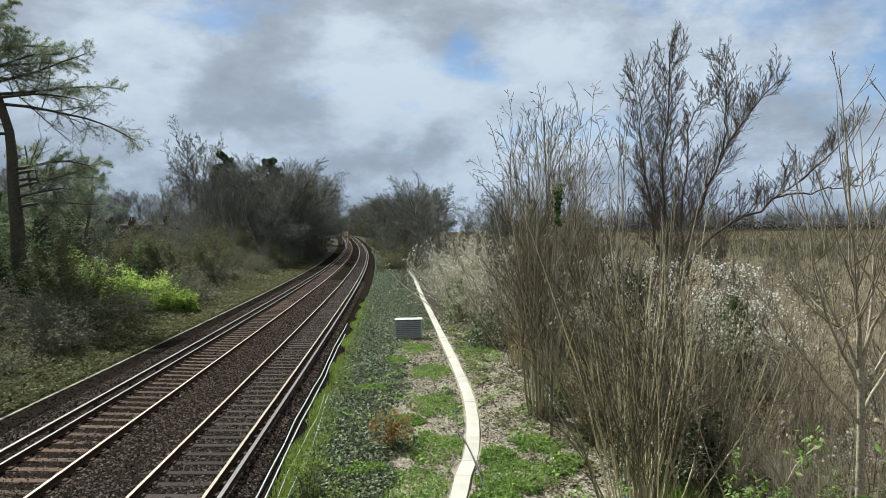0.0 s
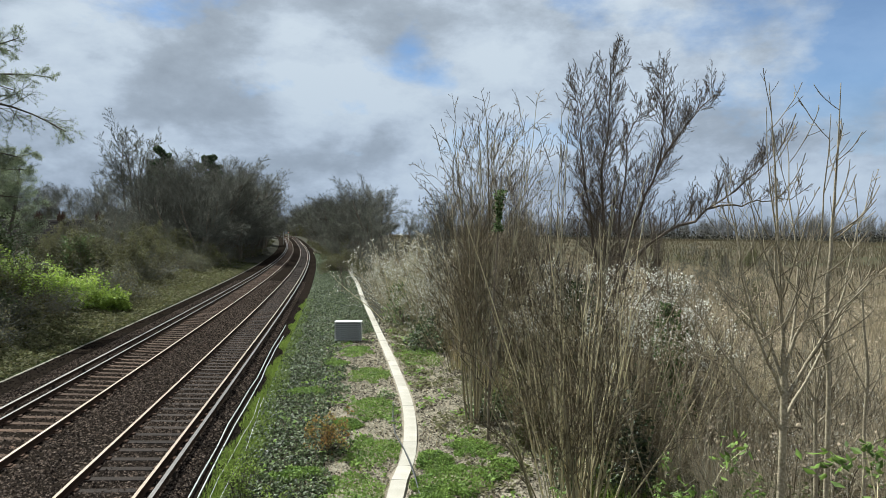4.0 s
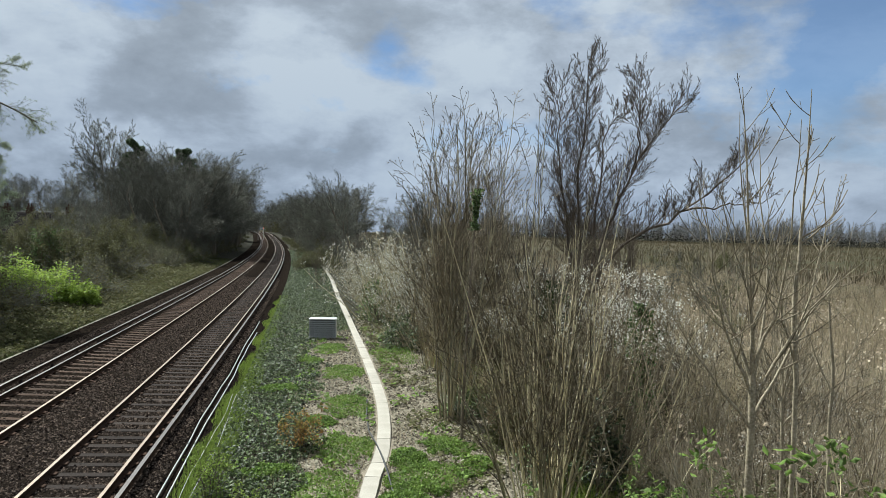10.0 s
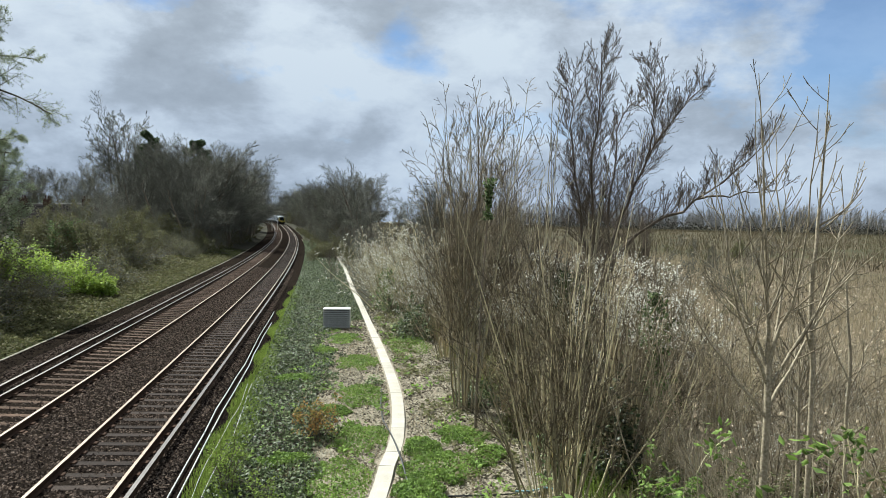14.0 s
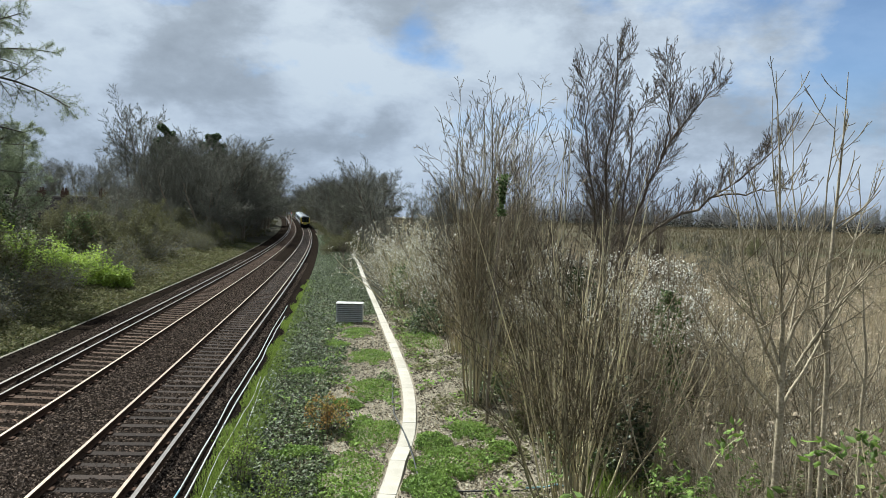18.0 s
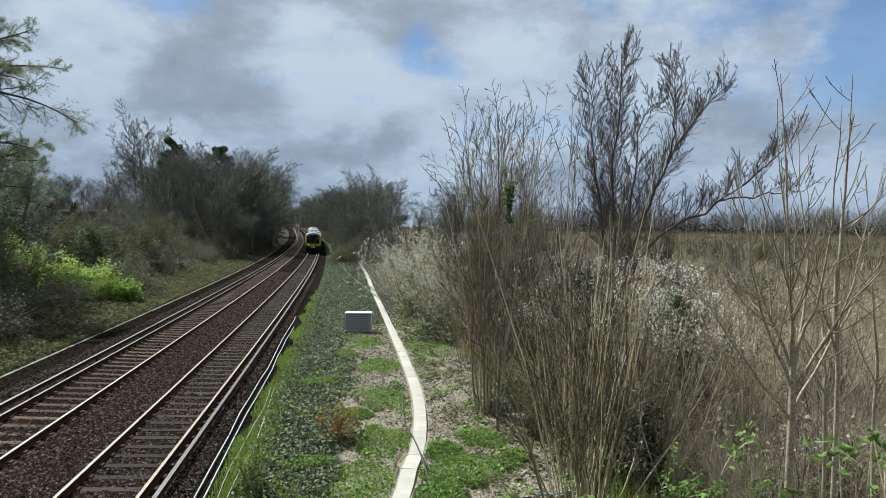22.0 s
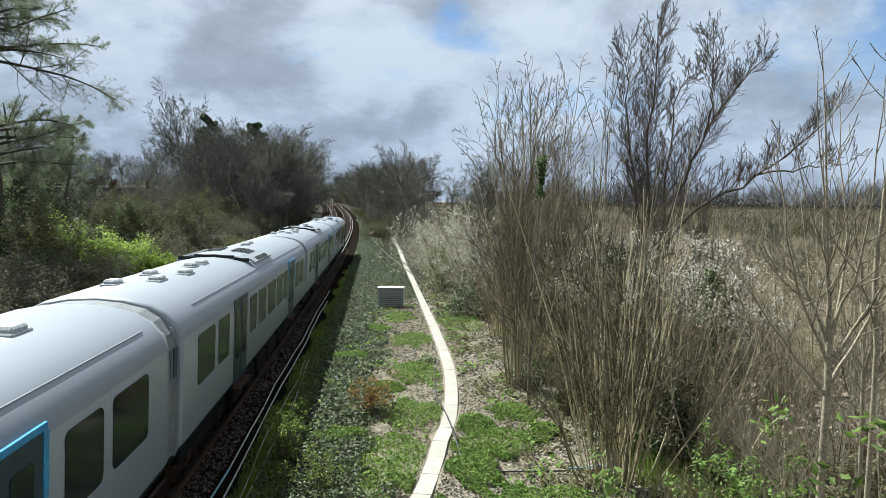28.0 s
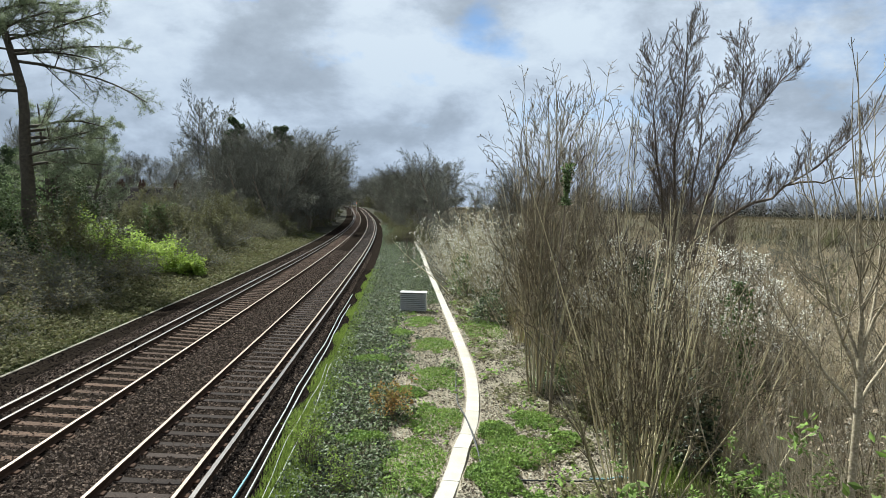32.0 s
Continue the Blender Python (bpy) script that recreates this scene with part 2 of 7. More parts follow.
M = dict(
    # Near-black bed: shade between the stones is put into its colour.
    ballast=mat("shade_darkened_ballast_bed", (0.00926, 0.00714, 0.00563), (0.00496, 0.00404, 0.00348), 1.0, 1.2, 24, 1.0, c=(0.0225, 0.0178, 0.0137), spec=0.0),
    stone=mat("ballast_stone", (0.052, 0.037, 0.028), (0.0235, 0.0175, 0.0145), 0.95, 3, 30, 0.3, vary=0.8, c=(0.125, 0.10, 0.082), spec=0.0),
    stone_dark=mat("cess_stone", (0.016, 0.0125, 0.011), (0.009, 0.0075, 0.007), 0.95, 3, 30, 0.3, vary=0.6, spec=0.0),
    soil=mat("leaf_litter", (0.20, 0.17, 0.125), (0.115, 0.092, 0.066), 0.95, 2.6, 34, 0.9, c=(0.30, 0.27, 0.21)),
    turf=mat("rough_turf", (0.0385, 0.0539, 0.0135), (0.0577, 0.0482, 0.0251), 0.95, 1.4, 30, 0.9, c=(0.0212, 0.0328, 0.0077)),
    # Soil colour darkened to carry the shade among grass and scrub.
    bank=mat("shade_darkened_bank_soil", (0.022, 0.022, 0.0103), (0.0294, 0.0241, 0.0165), 0.95, 0.7, 12, 0.9, c=(0.0132, 0.0147, 0.00647)),
    field=mat("reed_field", (0.075, 0.058, 0.036), (0.042, 0.042, 0.02), 0.95, 0.035, 0.7, 0.9, c=(0.0328, 0.0247, 0.0105), spread=0.10),
    grass=mat("grass_blade", (0.168, 0.235, 0.0392), (0.106, 0.162, 0.0269), 0.7, 1.6, 20, back=0.4, c=(0.213, 0.258, 0.0672)),
    # Tree shade over the far verge is put into this darker grass colour.
    grass_shaded=mat("shaded_verge_grass", (0.0553, 0.0748, 0.0195), (0.039, 0.0488, 0.0156), 0.8, 1.6, 20, back=0.35, c=(0.078, 0.0715, 0.0325)),
    grass_dry=mat("dry_grass", (0.38, 0.31, 0.19), (0.27, 0.215, 0.125), 0.8, 2, 20, back=0.2),
    reed=mat("dry_reed", (0.36, 0.30, 0.20), (0.21, 0.175, 0.10), 0.8, 0.12, 20, back=0.3, c=(0.45, 0.38, 0.28)),
    litter=mat("dry_leaf_litter", (0.268, 0.245, 0.176), (0.152, 0.13, 0.0882), 0.85, 3, 20, back=0.15, vary=0.5, c=(0.339, 0.32, 0.245)),
    brown_litter=mat("brown_leaf_litter", (0.068, 0.0528, 0.037), (0.034, 0.0272, 0.0211), 0.9, 3, 20, vary=0.5),
    plume=mat("reed_plume", (0.507, 0.435, 0.325), (0.338, 0.266, 0.182), 0.9, 0.8, 20, back=0.3),
    # The pale fine tone c paints glints onto the green leaves.
    ivy=mat("glint_flecked_ivy_leaf", (0.098, 0.13, 0.043), (0.03, 0.048, 0.02), 0.5, 2, 20, back=0.2, vary=0.7, c=(0.18, 0.225, 0.105), spec=0.2),
    ivy_bank=mat("bank_ivy_leaf", (0.062, 0.092, 0.034), (0.026, 0.042, 0.018), 0.75, 2, 20, back=0.25, vary=0.5, c=(0.12, 0.15, 0.06), spec=0.08),
    ivy_dull=mat("bramble_leaf", (0.101, 0.127, 0.0525), (0.127, 0.115, 0.0595), 0.8, 1, 20, back=0.25, c=(0.158, 0.114, 0.0742)),
    ivy_bright=mat("nettle_leaf", (0.14, 0.20, 0.042), (0.075, 0.125, 0.027), 0.65, 2, 20, back=0.35, vary=0.45, c=(0.147, 0.225, 0.0418), spec=0.2),
    laurel=mat("bright_laurel_leaf", (0.25, 0.34, 0.04), (0.15, 0.24, 0.03), 0.6, 2, 20, back=0.4, vary=0.4, c=(0.254, 0.305, 0.0669), spec=0.2),
    brown_leaf=mat("bronze_leaf", (0.302, 0.144, 0.0504), (0.187, 0.137, 0.0432), 0.6, 3, 20, back=0.4, c=(0.144, 0.173, 0.0432)),
    needle=mat("conifer_needle", (0.101, 0.135, 0.0675), (0.0675, 0.0945, 0.0495), 0.7, 0.6, 20, back=0.2),
    larch=mat("larch_shoot", (0.27, 0.31, 0.185), (0.17, 0.20, 0.115), 0.7, 0.6, 20, back=0.35),
    blossom=mat("white_blossom", (0.74, 0.73, 0.65), (0.58, 0.56, 0.47), 0.7, 3, 20, back=0.3),
    bark=mat("grey_brown_bark", (0.17, 0.135, 0.10), (0.10, 0.08, 0.062), 0.85, 6, 40, 0.6, c=(0.22, 0.185, 0.14)),
    whip=mat("olive_whip_bark", (0.36, 0.31, 0.185), (0.18, 0.152, 0.09), 0.6, 1.6, 30, 0.3, vary=0.55, c=(0.42, 0.375, 0.24), spec=0.25),
    dark_bark=mat("dark_willow_bark", (0.12, 0.094, 0.072), (0.07, 0.055, 0.043), 0.85, 6, 40, 0.6, c=(0.14, 0.118, 0.092)),
    hazel=mat("hazel_bark", (0.33, 0.285, 0.185), (0.16, 0.138, 0.09), 0.65, 1.6, 30, 0.3, vary=0.5, c=(0.405, 0.359, 0.242), spec=0.2),
    hazel_twig=mat("hazel_twig_bark", (0.18, 0.148, 0.098), (0.095, 0.078, 0.052), 0.65, 2, 30, vary=0.5),
    brown_reed=mat("brown_sedge", (0.125, 0.099, 0.064), (0.075, 0.075, 0.038), 0.85, 0.03, 2, back=0.3, c=(0.19, 0.15, 0.10), vary=0.35),
    haze_hedge=mat("distant_hedge", (0.085, 0.08, 0.06), (0.06, 0.06, 0.048), 0.95, 0.05, 2, vary=0.3),
    dead_stalk=mat("dead_stalk", (0.42, 0.36, 0.25), (0.28, 0.235, 0.155), 0.8, 0.6, 20, back=0.25, vary=0.4, c=(0.50, 0.44, 0.34)),
    whip_twig=mat("sallow_twig_bark", (0.25, 0.205, 0.13), (0.12, 0.098, 0.062), 0.65, 1.2, 30, vary=0.5),
    pale_twig=mat("ash_shoot_bark", (0.21, 0.18, 0.125), (0.12, 0.10, 0.07), 0.7, 3, 30, 0.2, vary=0.3),
    pale=mat("pale_ash_bark", (0.25, 0.215, 0.145), (0.15, 0.125, 0.083), 0.7, 5, 40, 0.4, c=(0.367, 0.319, 0.238)),
    twig=mat("dark_twig", (0.115, 0.092, 0.068), (0.062, 0.05, 0.039), 0.75, 5, 30, vary=0.35),
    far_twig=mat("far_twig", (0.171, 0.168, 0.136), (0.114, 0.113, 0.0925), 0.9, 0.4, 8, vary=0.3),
    # Distance haze is painted in here as a paler twig colour.
    haze_twig=mat("haze_paled_distant_twig", (0.29, 0.275, 0.25), (0.20, 0.19, 0.175), 0.9, 0.05, 2, vary=0.25),
    olive_leaf=mat("olive_bank_leaf", (0.104, 0.114, 0.0429), (0.0779, 0.0812, 0.0358), 0.75, 1, 20, back=0.3, c=(0.117, 0.0943, 0.052)),
    pine_bark=mat("conifer_bark", (0.105, 0.09, 0.068), (0.065, 0.055, 0.043), 0.9, 5, 30, 0.6),
    rail_top=mat("polished_rail_head", (0.32, 0.296, 0.272), (0.224, 0.2, 0.18), 0.36, 8, 60, metal=1.0),
    rail_worn=mat("dull_worn_rail_head", (0.36, 0.295, 0.23), (0.26, 0.205, 0.155), 0.45, 8, 60, metal=0.6, spec=0.4),
    rail=mat("rusty_rail", (0.062, 0.037, 0.025), (0.038, 0.025, 0.018), 0.9, 6, 50, 0.3, spec=0.05),
    timber=mat("weathered_timber_sleeper", (0.0261, 0.019, 0.0151), (0.0151, 0.0119, 0.0099), 0.9, 3, 25, 0.6, vary=0.35, c=(0.0403, 0.0303, 0.0252)),
    timber_red=mat("rust_stained_sleeper", (0.0615, 0.0384, 0.0246), (0.0344, 0.0221, 0.0156), 0.9, 3, 25, 0.6, vary=0.35, c=(0.0833, 0.0541, 0.0384)),
    pot=mat("insulator_pot", (0.045, 0.037, 0.031), None, 0.8, 6, 30),
    concrete=mat("pale_concrete", (0.365, 0.342, 0.293), (0.303, 0.282, 0.237), 0.85, 2.5, 60, 0.25, vary=0.08, c=(0.255, 0.232, 0.193)),
    old_concrete=mat("mossy_concrete", (0.20, 0.185, 0.14), (0.12, 0.115, 0.08), 0.9, 2.5, 40, 0.3),
    kerb=mat("pale_worn_edging", (0.30, 0.275, 0.225), (0.17, 0.155, 0.12), 0.9, 1.2, 30, 0.3),
    case_grey=mat("grey_painted_case", (0.11, 0.112, 0.108), (0.085, 0.087, 0.083), 0.6, 3, 30),
    steel=mat("galvanised_louvre", (0.38, 0.39, 0.385), (0.31, 0.315, 0.31), 0.45, 4, 40, c=(0.26, 0.265, 0.26), spec=0.5),
    black=mat("black_rubber", (0.02, 0.02, 0.021), None, 0.5, 5, 40, spec=0.5),
    duct_white=mat("white_duct", (0.462, 0.462, 0.448), (0.35, 0.35, 0.336), 0.5, 4, 40, spec=0.5),
    duct_blue=mat("pale_blue_duct", (0.196, 0.364, 0.434), (0.154, 0.294, 0.364), 0.5, 4, 40, spec=0.5),
    roof_tile=mat("dark_roof_tile", (0.026, 0.023, 0.022), (0.017, 0.0155, 0.015), 0.95, 2, 20, 0.3, vary=0.2, spec=0.0),
    brick=mat("red_brick", (0.075, 0.042, 0.031), (0.052, 0.03, 0.023), 0.85, 3, 20, 0.3),
    ridge=mat("pale_ridge", (0.2, 0.185, 0.165), None, 0.8, 3, 20),
    train_white=mat("train_white_paint", (0.262, 0.290, 0.320), (0.245, 0.272, 0.302), 0.28, 0.7, 8, c=(0.251, 0.271, 0.29), spec=0.5),
    train_roof=mat("train_roof_paint", (0.215, 0.235, 0.258), (0.198, 0.217, 0.24), 0.42, 0.5, 5, c=(0.213, 0.229, 0.246), spec=0.5),
    train_dark=mat("train_dark_teal_paint", (0.018, 0.028, 0.032), (0.014, 0.022, 0.026), 0.45, 0.7, 9, spec=0.06),
    train_navy=mat("train_navy_door", (0.016, 0.036, 0.06), None, 0.35, 1, 9, spec=0.25),
    train_blue=mat("train_blue_trim", (0.03, 0.26, 0.52), None, 0.35, 2, 20, spec=0.5),
    train_yellow=mat("train_yellow_paint", (0.429, 0.358, 0.0195), (0.377, 0.312, 0.0195), 0.4, 1.5, 20, c=(0.325, 0.267, 0.0195), spec=0.5),
    train_grey=mat("train_grey_door", (0.36, 0.38, 0.38), (0.30, 0.32, 0.32), 0.4, 1.5, 20, spec=0.5),
    train_hood=mat("grey_gangway_hood", (0.20, 0.21, 0.215), (0.15, 0.158, 0.162), 0.6, 2, 20, spec=0.2),
    under=mat("underframe_grime", (0.008, 0.008, 0.0085), (0.013, 0.012, 0.0115), 0.85, 2, 20, 0.3),
    bellows=mat("gangway_rubber", (0.05, 0.055, 0.058), None, 0.7, 4, 30, spec=0.5),
    hatch=mat("roof_grille", (0.03, 0.032, 0.034), None, 0.6, 4, 30),
    letter=mat("white_lettering", (0.7, 0.7, 0.7), None, 0.5, 4, 30),
)


def shiny(name, colour, rough=0.06, glow=None, power=0.0, spec=0.5):
    m = bpy.data.materials.new(name)
    m.use_nodes = True
    bs = m.node_tree.nodes["Principled BSDF"]
    bs.inputs["Base Color"].default_value = (*colour, 1)
    bs.inputs["Roughness"].default_value = rough
    bs.inputs["Specular IOR Level"].default_value = spec
    if glow:
        bs.inputs["Emission Color"].default_value = (*glow, 1)
        bs.inputs["Emission Strength"].default_value = power
    return m


M["glass"] = shiny("tinted_window_glass", (0.008, 0.013, 0.015), 0.1, spec=0.14)
M["lamp_on"] = shiny("lit_headlamp", (0.8, 0.7, 0.5), 0.2, (1.0, 0.60, 0.26), 0.5)
M["lamp_off"] = shiny("headlamp_glass", (0.35, 0.35, 0.33), 0.1)
M["lens_dark"] = shiny("dark_lamp_lens", (0.05, 0.03, 0.028), 0.15)
M["signal_red"] = shiny("signal_lamp", (0.3, 0.03, 0.02), 0.3, (1.0, 0.25, 0.12), 2.0)

# ------------------------------------------------------------------ mesh helpers


def raw_mesh(name, verts, faces, mats, index=None, smooth=False):
    """A mesh from arrays: verts (n, 3), faces (m, k) with one k for all."""
    me = bpy.data.meshes.new(name)
    verts, faces = np.asarray(verts, np.float32), np.asarray(faces, np.int32)
    k = faces.shape[1]
    me.vertices.add(len(verts))
    me.vertices.foreach_set("co", verts.ravel())
    me.loops.add(faces.size)
    me.loops.foreach_set("vertex_index", faces.ravel())
    me.polygons.add(len(faces))
    me.polygons.foreach_set("loop_start", np.arange(0, faces.size, k, dtype=np.int32))
    me.polygons.foreach_set("loop_total", np.full(len(faces), k, np.int32))
    for m in mats:
        me.materials.append(m)
    if index is not None:
        me.polygons.foreach_set("material_index", np.asarray(index, np.int32))
    me.polygons.foreach_set("use_smooth", np.full(len(faces), smooth))
    me.update(calc_edges=True)
    return me


def part(name, data, material, parent, label=""):
    """Links a bmesh or a mesh as ONE mesh object under a thing or a part."""
    if isinstance(data, bmesh.types.BMesh):
        me = bpy.data.meshes.new(name)
        data.to_mesh(me)
        data.free()
        me.materials.append(material)
        data = me
    elif material is not None and not data.materials:
        data.materials.append(material)
    ob = new(name, data)
    ob.parent = parent
    if label:
        ob["label"] = label
    return ob


def box_bm(x0, x1, y0, y1, z0, z1, bevel=0.0, seg=1):
    bm = bmesh.new()
    bmesh.ops.create_cube(bm, size=1)
    bmesh.ops.scale(bm, vec=(x1 - x0, y1 - y0, z1 - z0), verts=bm.verts)
    bmesh.ops.translate(bm, vec=((x0 + x1) / 2, (y0 + y1) / 2, (z0 + z1) / 2), verts=bm.verts)
    if bevel:
        bmesh.ops.bevel(bm, geom=bm.edges[:], offset=bevel, segments=seg, affect="EDGES", profile=0.5)
    return bm


def cyl_bm(r, depth, seg=16, r2=None, m=None):
    bm = bmesh.new()
    bmesh.ops.create_cone(bm, cap_ends=True, segments=seg, radius1=r, radius2=r if r2 is None else r2, depth=depth, matrix=m or Matrix())
    return bm


def join_bm(*bms):
    out = bmesh.new()
    for b in bms:
        me = bpy.data.meshes.new("tmp")
        b.to_mesh(me)
        b.free()
        out.from_mesh(me)
        bpy.data.meshes.remove(me)
    return out


def unit(v):
    return v / np.maximum(np.linalg.norm(v, axis=-1, keepdims=True), 1e-9)


def tube_arrays(pts, rad, sides):
    """Tapered tubes along pts (n, m, 3) with radii (n, m): verts and quads."""
    n, m, _ = pts.shape
    tan = np.empty_like(pts)
    tan[:, 1:-1] = pts[:, 2:] - pts[:, :-2]
    tan[:, 0], tan[:, -1] = pts[:, 1] - pts[:, 0], pts[:, -1] - pts[:, -2]
    tan = unit(tan)
    ref = np.zeros_like(tan)
    ref[..., 0] = 1
    ref[np.abs(tan[..., 0]) > 0.8] = (0, 1, 0)
    a = unit(np.cross(tan, ref))
    b = np.cross(tan, a)
    ang = np.arange(sides) * 2 * np.pi / sides
    ring = pts[:, :, None] + rad[:, :, None, None] * (a[:, :, None] * np.cos(ang)[:, None] + b[:, :, None] * np.sin(ang)[:, None])
    v = ring.reshape(-1, 3)
    i = np.arange(n)[:, None, None] * m * sides
    j = np.arange(m - 1)[None, :, None] * sides
    k = np.arange(sides)[None, None, :]
    k2 = (k + 1) % sides
    f = np.stack([i + j + k, i + j + k2, i + j + sides + k2, i + j + sides + k], -1).reshape(-1, 4)
    return v, f


def tube_mesh(name, batches, material, smooth=True):
    """One mesh from batches of (pts, rad, sides)."""
    vs, fs, base = [], [], 0
    for pts, rad, sides in batches:
        v, f = tube_arrays(pts, rad, sides)
        vs.append(v)
        fs.append(f + base)
        base += len(v)
    return raw_mesh(name, np.concatenate(vs), np.concatenate(fs), [material], smooth=smooth)


def pipe_mesh(name, points, r, sides, material):
    p = np.array([points], float)
    return tube_mesh(name, [(p, np.full(p.shape[:2], r), sides)], material)


def grow(rng, start, way, length, r0, m, wander=0.12, lift=0.0, taper=0.25, droop=0.0):
    """Branches from start along way: points (n, m, 3) and radii (n, m)."""
    n = len(start)
    pts = np.empty((n, m, 3))
    pts[:, 0] = start
    d = unit(np.array(way, float))
    step = (length / (m - 1))[:, None]
    for k in range(1, m):
        d = d + rng.normal(0, wander, (n, 3))
        d[:, 2] += lift - droop * k / m
        d = unit(d)
        pts[:, k] = pts[:, k - 1] + d * step
    t = np.linspace(0, 1, m)[None]
    return pts, r0[:, None] * (1 - (1 - taper) * t)


def sprout(rng, pts, rad, length, per, lo, hi, angle, ratio, thin=0.55, spread=0.25, least=0.35):
    """Places, ways, lengths and radii of per side branches on each parent."""
    n, m, _ = pts.shape
    t = (lo + (hi - lo) * (np.arange(per)[None] + rng.random((n, per))) / per) * (m - 1)
    i = np.minimum(t.astype(int), m - 2)
    f = (t - i)[..., None]
    row = np.arange(n)[:, None]
    a, b = pts[row, i], pts[row, i + 1]
    start = a + (b - a) * f
    tan = unit(b - a)
    side = rng.normal(0, 1, tan.shape)
    side = unit(side - (side * tan).sum(-1, keepdims=True) * tan)
    ang = np.radians(angle) * (1 + rng.normal(0, spread, (n, per)))[..., None]
    way = tan * np.cos(ang) + side * np.sin(ang)
    u = t / (m - 1)
    ln_ = length[:, None] * ratio * (1 - (1 - least) * (u - lo) / max(hi - lo, 1e-6)) * rng.uniform(0.7, 1.25, (n, per))
    r = (rad[row, i] * (1 - f[..., 0]) + rad[row, i + 1] * f[..., 0]) * thin
    return start.reshape(-1, 3), way.reshape(-1, 3), ln_.ravel(), r.ravel()


def leaf_arrays(rng, centre, size, flat=0.5, long=1.5):
    """Folded leaves: two triangles each, at centre (n, 3)."""
    n = len(centre)
    nor = rng.normal(0, 1, (n, 3))
    nor[:, 2] = np.abs(nor[:, 2]) + flat * 2
    nor = unit(nor)
    a = unit(np.cross(nor, rng.normal(0, 1, (n, 3))))
    b = np.cross(nor, a)
    s = (np.asarray(size) * rng.uniform(0.65, 1.3, n))[:, None]
    v = np.stack([centre - a * s * long / 2, centre + b * s / 2 - nor * s * 0.12, centre + a * s * long / 2, centre - b * s / 2 - nor * s * 0.12], 1).reshape(-1, 3)
    k = np.arange(n)[:, None] * 4
    f = np.concatenate([k + [0, 1, 2], k + [0, 2, 3]], 0)
    return v, f


def leaves_mesh(name, rng, centre, size, material, flat=0.5, long=1.5):
    v, f = leaf_arrays(rng, centre, size, flat, long)
    return raw_mesh(name, v, f, [material])


def blade_arrays(rng, root, height, width, lean=0.35, m=3):
    """Grass blades: bent strips that narrow to a tip."""
    n = len(root)
    az = rng.uniform(0, 2 * np.pi, n)
    side = np.stack([np.cos(az), np.sin(az), 0 * az], 1)
    az2 = rng.uniform(0, 2 * np.pi, n)
    bend = np.stack([np.cos(az2), np.sin(az2), 0 * az2], 1) * (np.abs(rng.normal(0, lean, n)))[:, None]
    h = (height * rng.uniform(0.6, 1.25, n))[:, None]
    rows = []
    for k in range(m):
        t = k / (m - 1)
        c = root + np.array([0, 0, 1.0]) * h * t * (1 - 0.15 * t) + bend * h * t * t
        w = width * (1 - 0.85 * t) / 2
        rows += [c - side * w, c + side * w]
    v = np.stack(rows, 1).reshape(-1, 3)
    k = np.arange(n)[:, None] * 2 * m
    f = np.concatenate([k + [2 * j, 2 * j + 1, 2 * j + 3, 2 * j + 2] for j in range(m - 1)], 0)
    return v, f

# ------------------------------------------------------------------ the lie of the land


def line_x(y):
    """The near track's centre line: straight at first, then a long curve to the left."""
    s = np.minimum(np.asarray(y, float), 300.0) / 100
    x = -4.813 - 5.21 * s - 0.13 * s**2 - 0.876 * s**3 + 0.14 * s**4
    b = np.clip(np.asarray(y, float) - 300, 0, 500)
    far = np.maximum(np.asarray(y, float) - 800, 0)
    return x - 0.146 * b - 7e-4 * b**2 - 0.846 * far


def line_z(y):
    """The line climbs gently once it is past the straight."""
    b = np.clip(np.asarray(y, float) - 60, 0, 290)
    return 4.5e-5 * b**2


def tilt(d):
    return np.interp(d, [-4.6, -3.4058, -0.9, 0, 1.2, 2.2], [0.276, 0.226, 0.035, 0, -0.046, -0.06])


FAR_TRACK = -3.4058
LAND = ([-400, -100, -40, -22, -16, -11, -8.5, -7.05, -6.3, -5.3, -4.7, -3.4, -0.9, 0.0, 1.3, 1.9, 2.6, 3.6, 9, 12, 15, 400],
        [5.0, 4.0, 3.2, 2.6, 1.7, 0.5, 0.06, -0.06, -0.08, 0.06, 0.085, 0.045, -0.15, -0.18, -0.225, -0.32, -0.27, -0.25, -0.28, -0.45, -0.6, -0.8])


def bumps(x, y):
    return 0.5 * np.sin(0.9 * x + 1.3 * np.sin(0.7 * y)) * np.sin(0.8 * y + 1.1) + 0.3 * np.sin(2.3 * x + 0.4) * np.sin(1.9 * y + x)


def land_z(x, y):
    d = x - line_x(y)
    z = np.interp(d, *LAND)
    rough = np.clip(np.abs(d + 1.7) - 4.3, 0, 6) / 6
    return z + line_z(y) * np.clip(1.2 - np.abs(d) / 400, 0, 1) + 0.13 * rough * bumps(x, y)


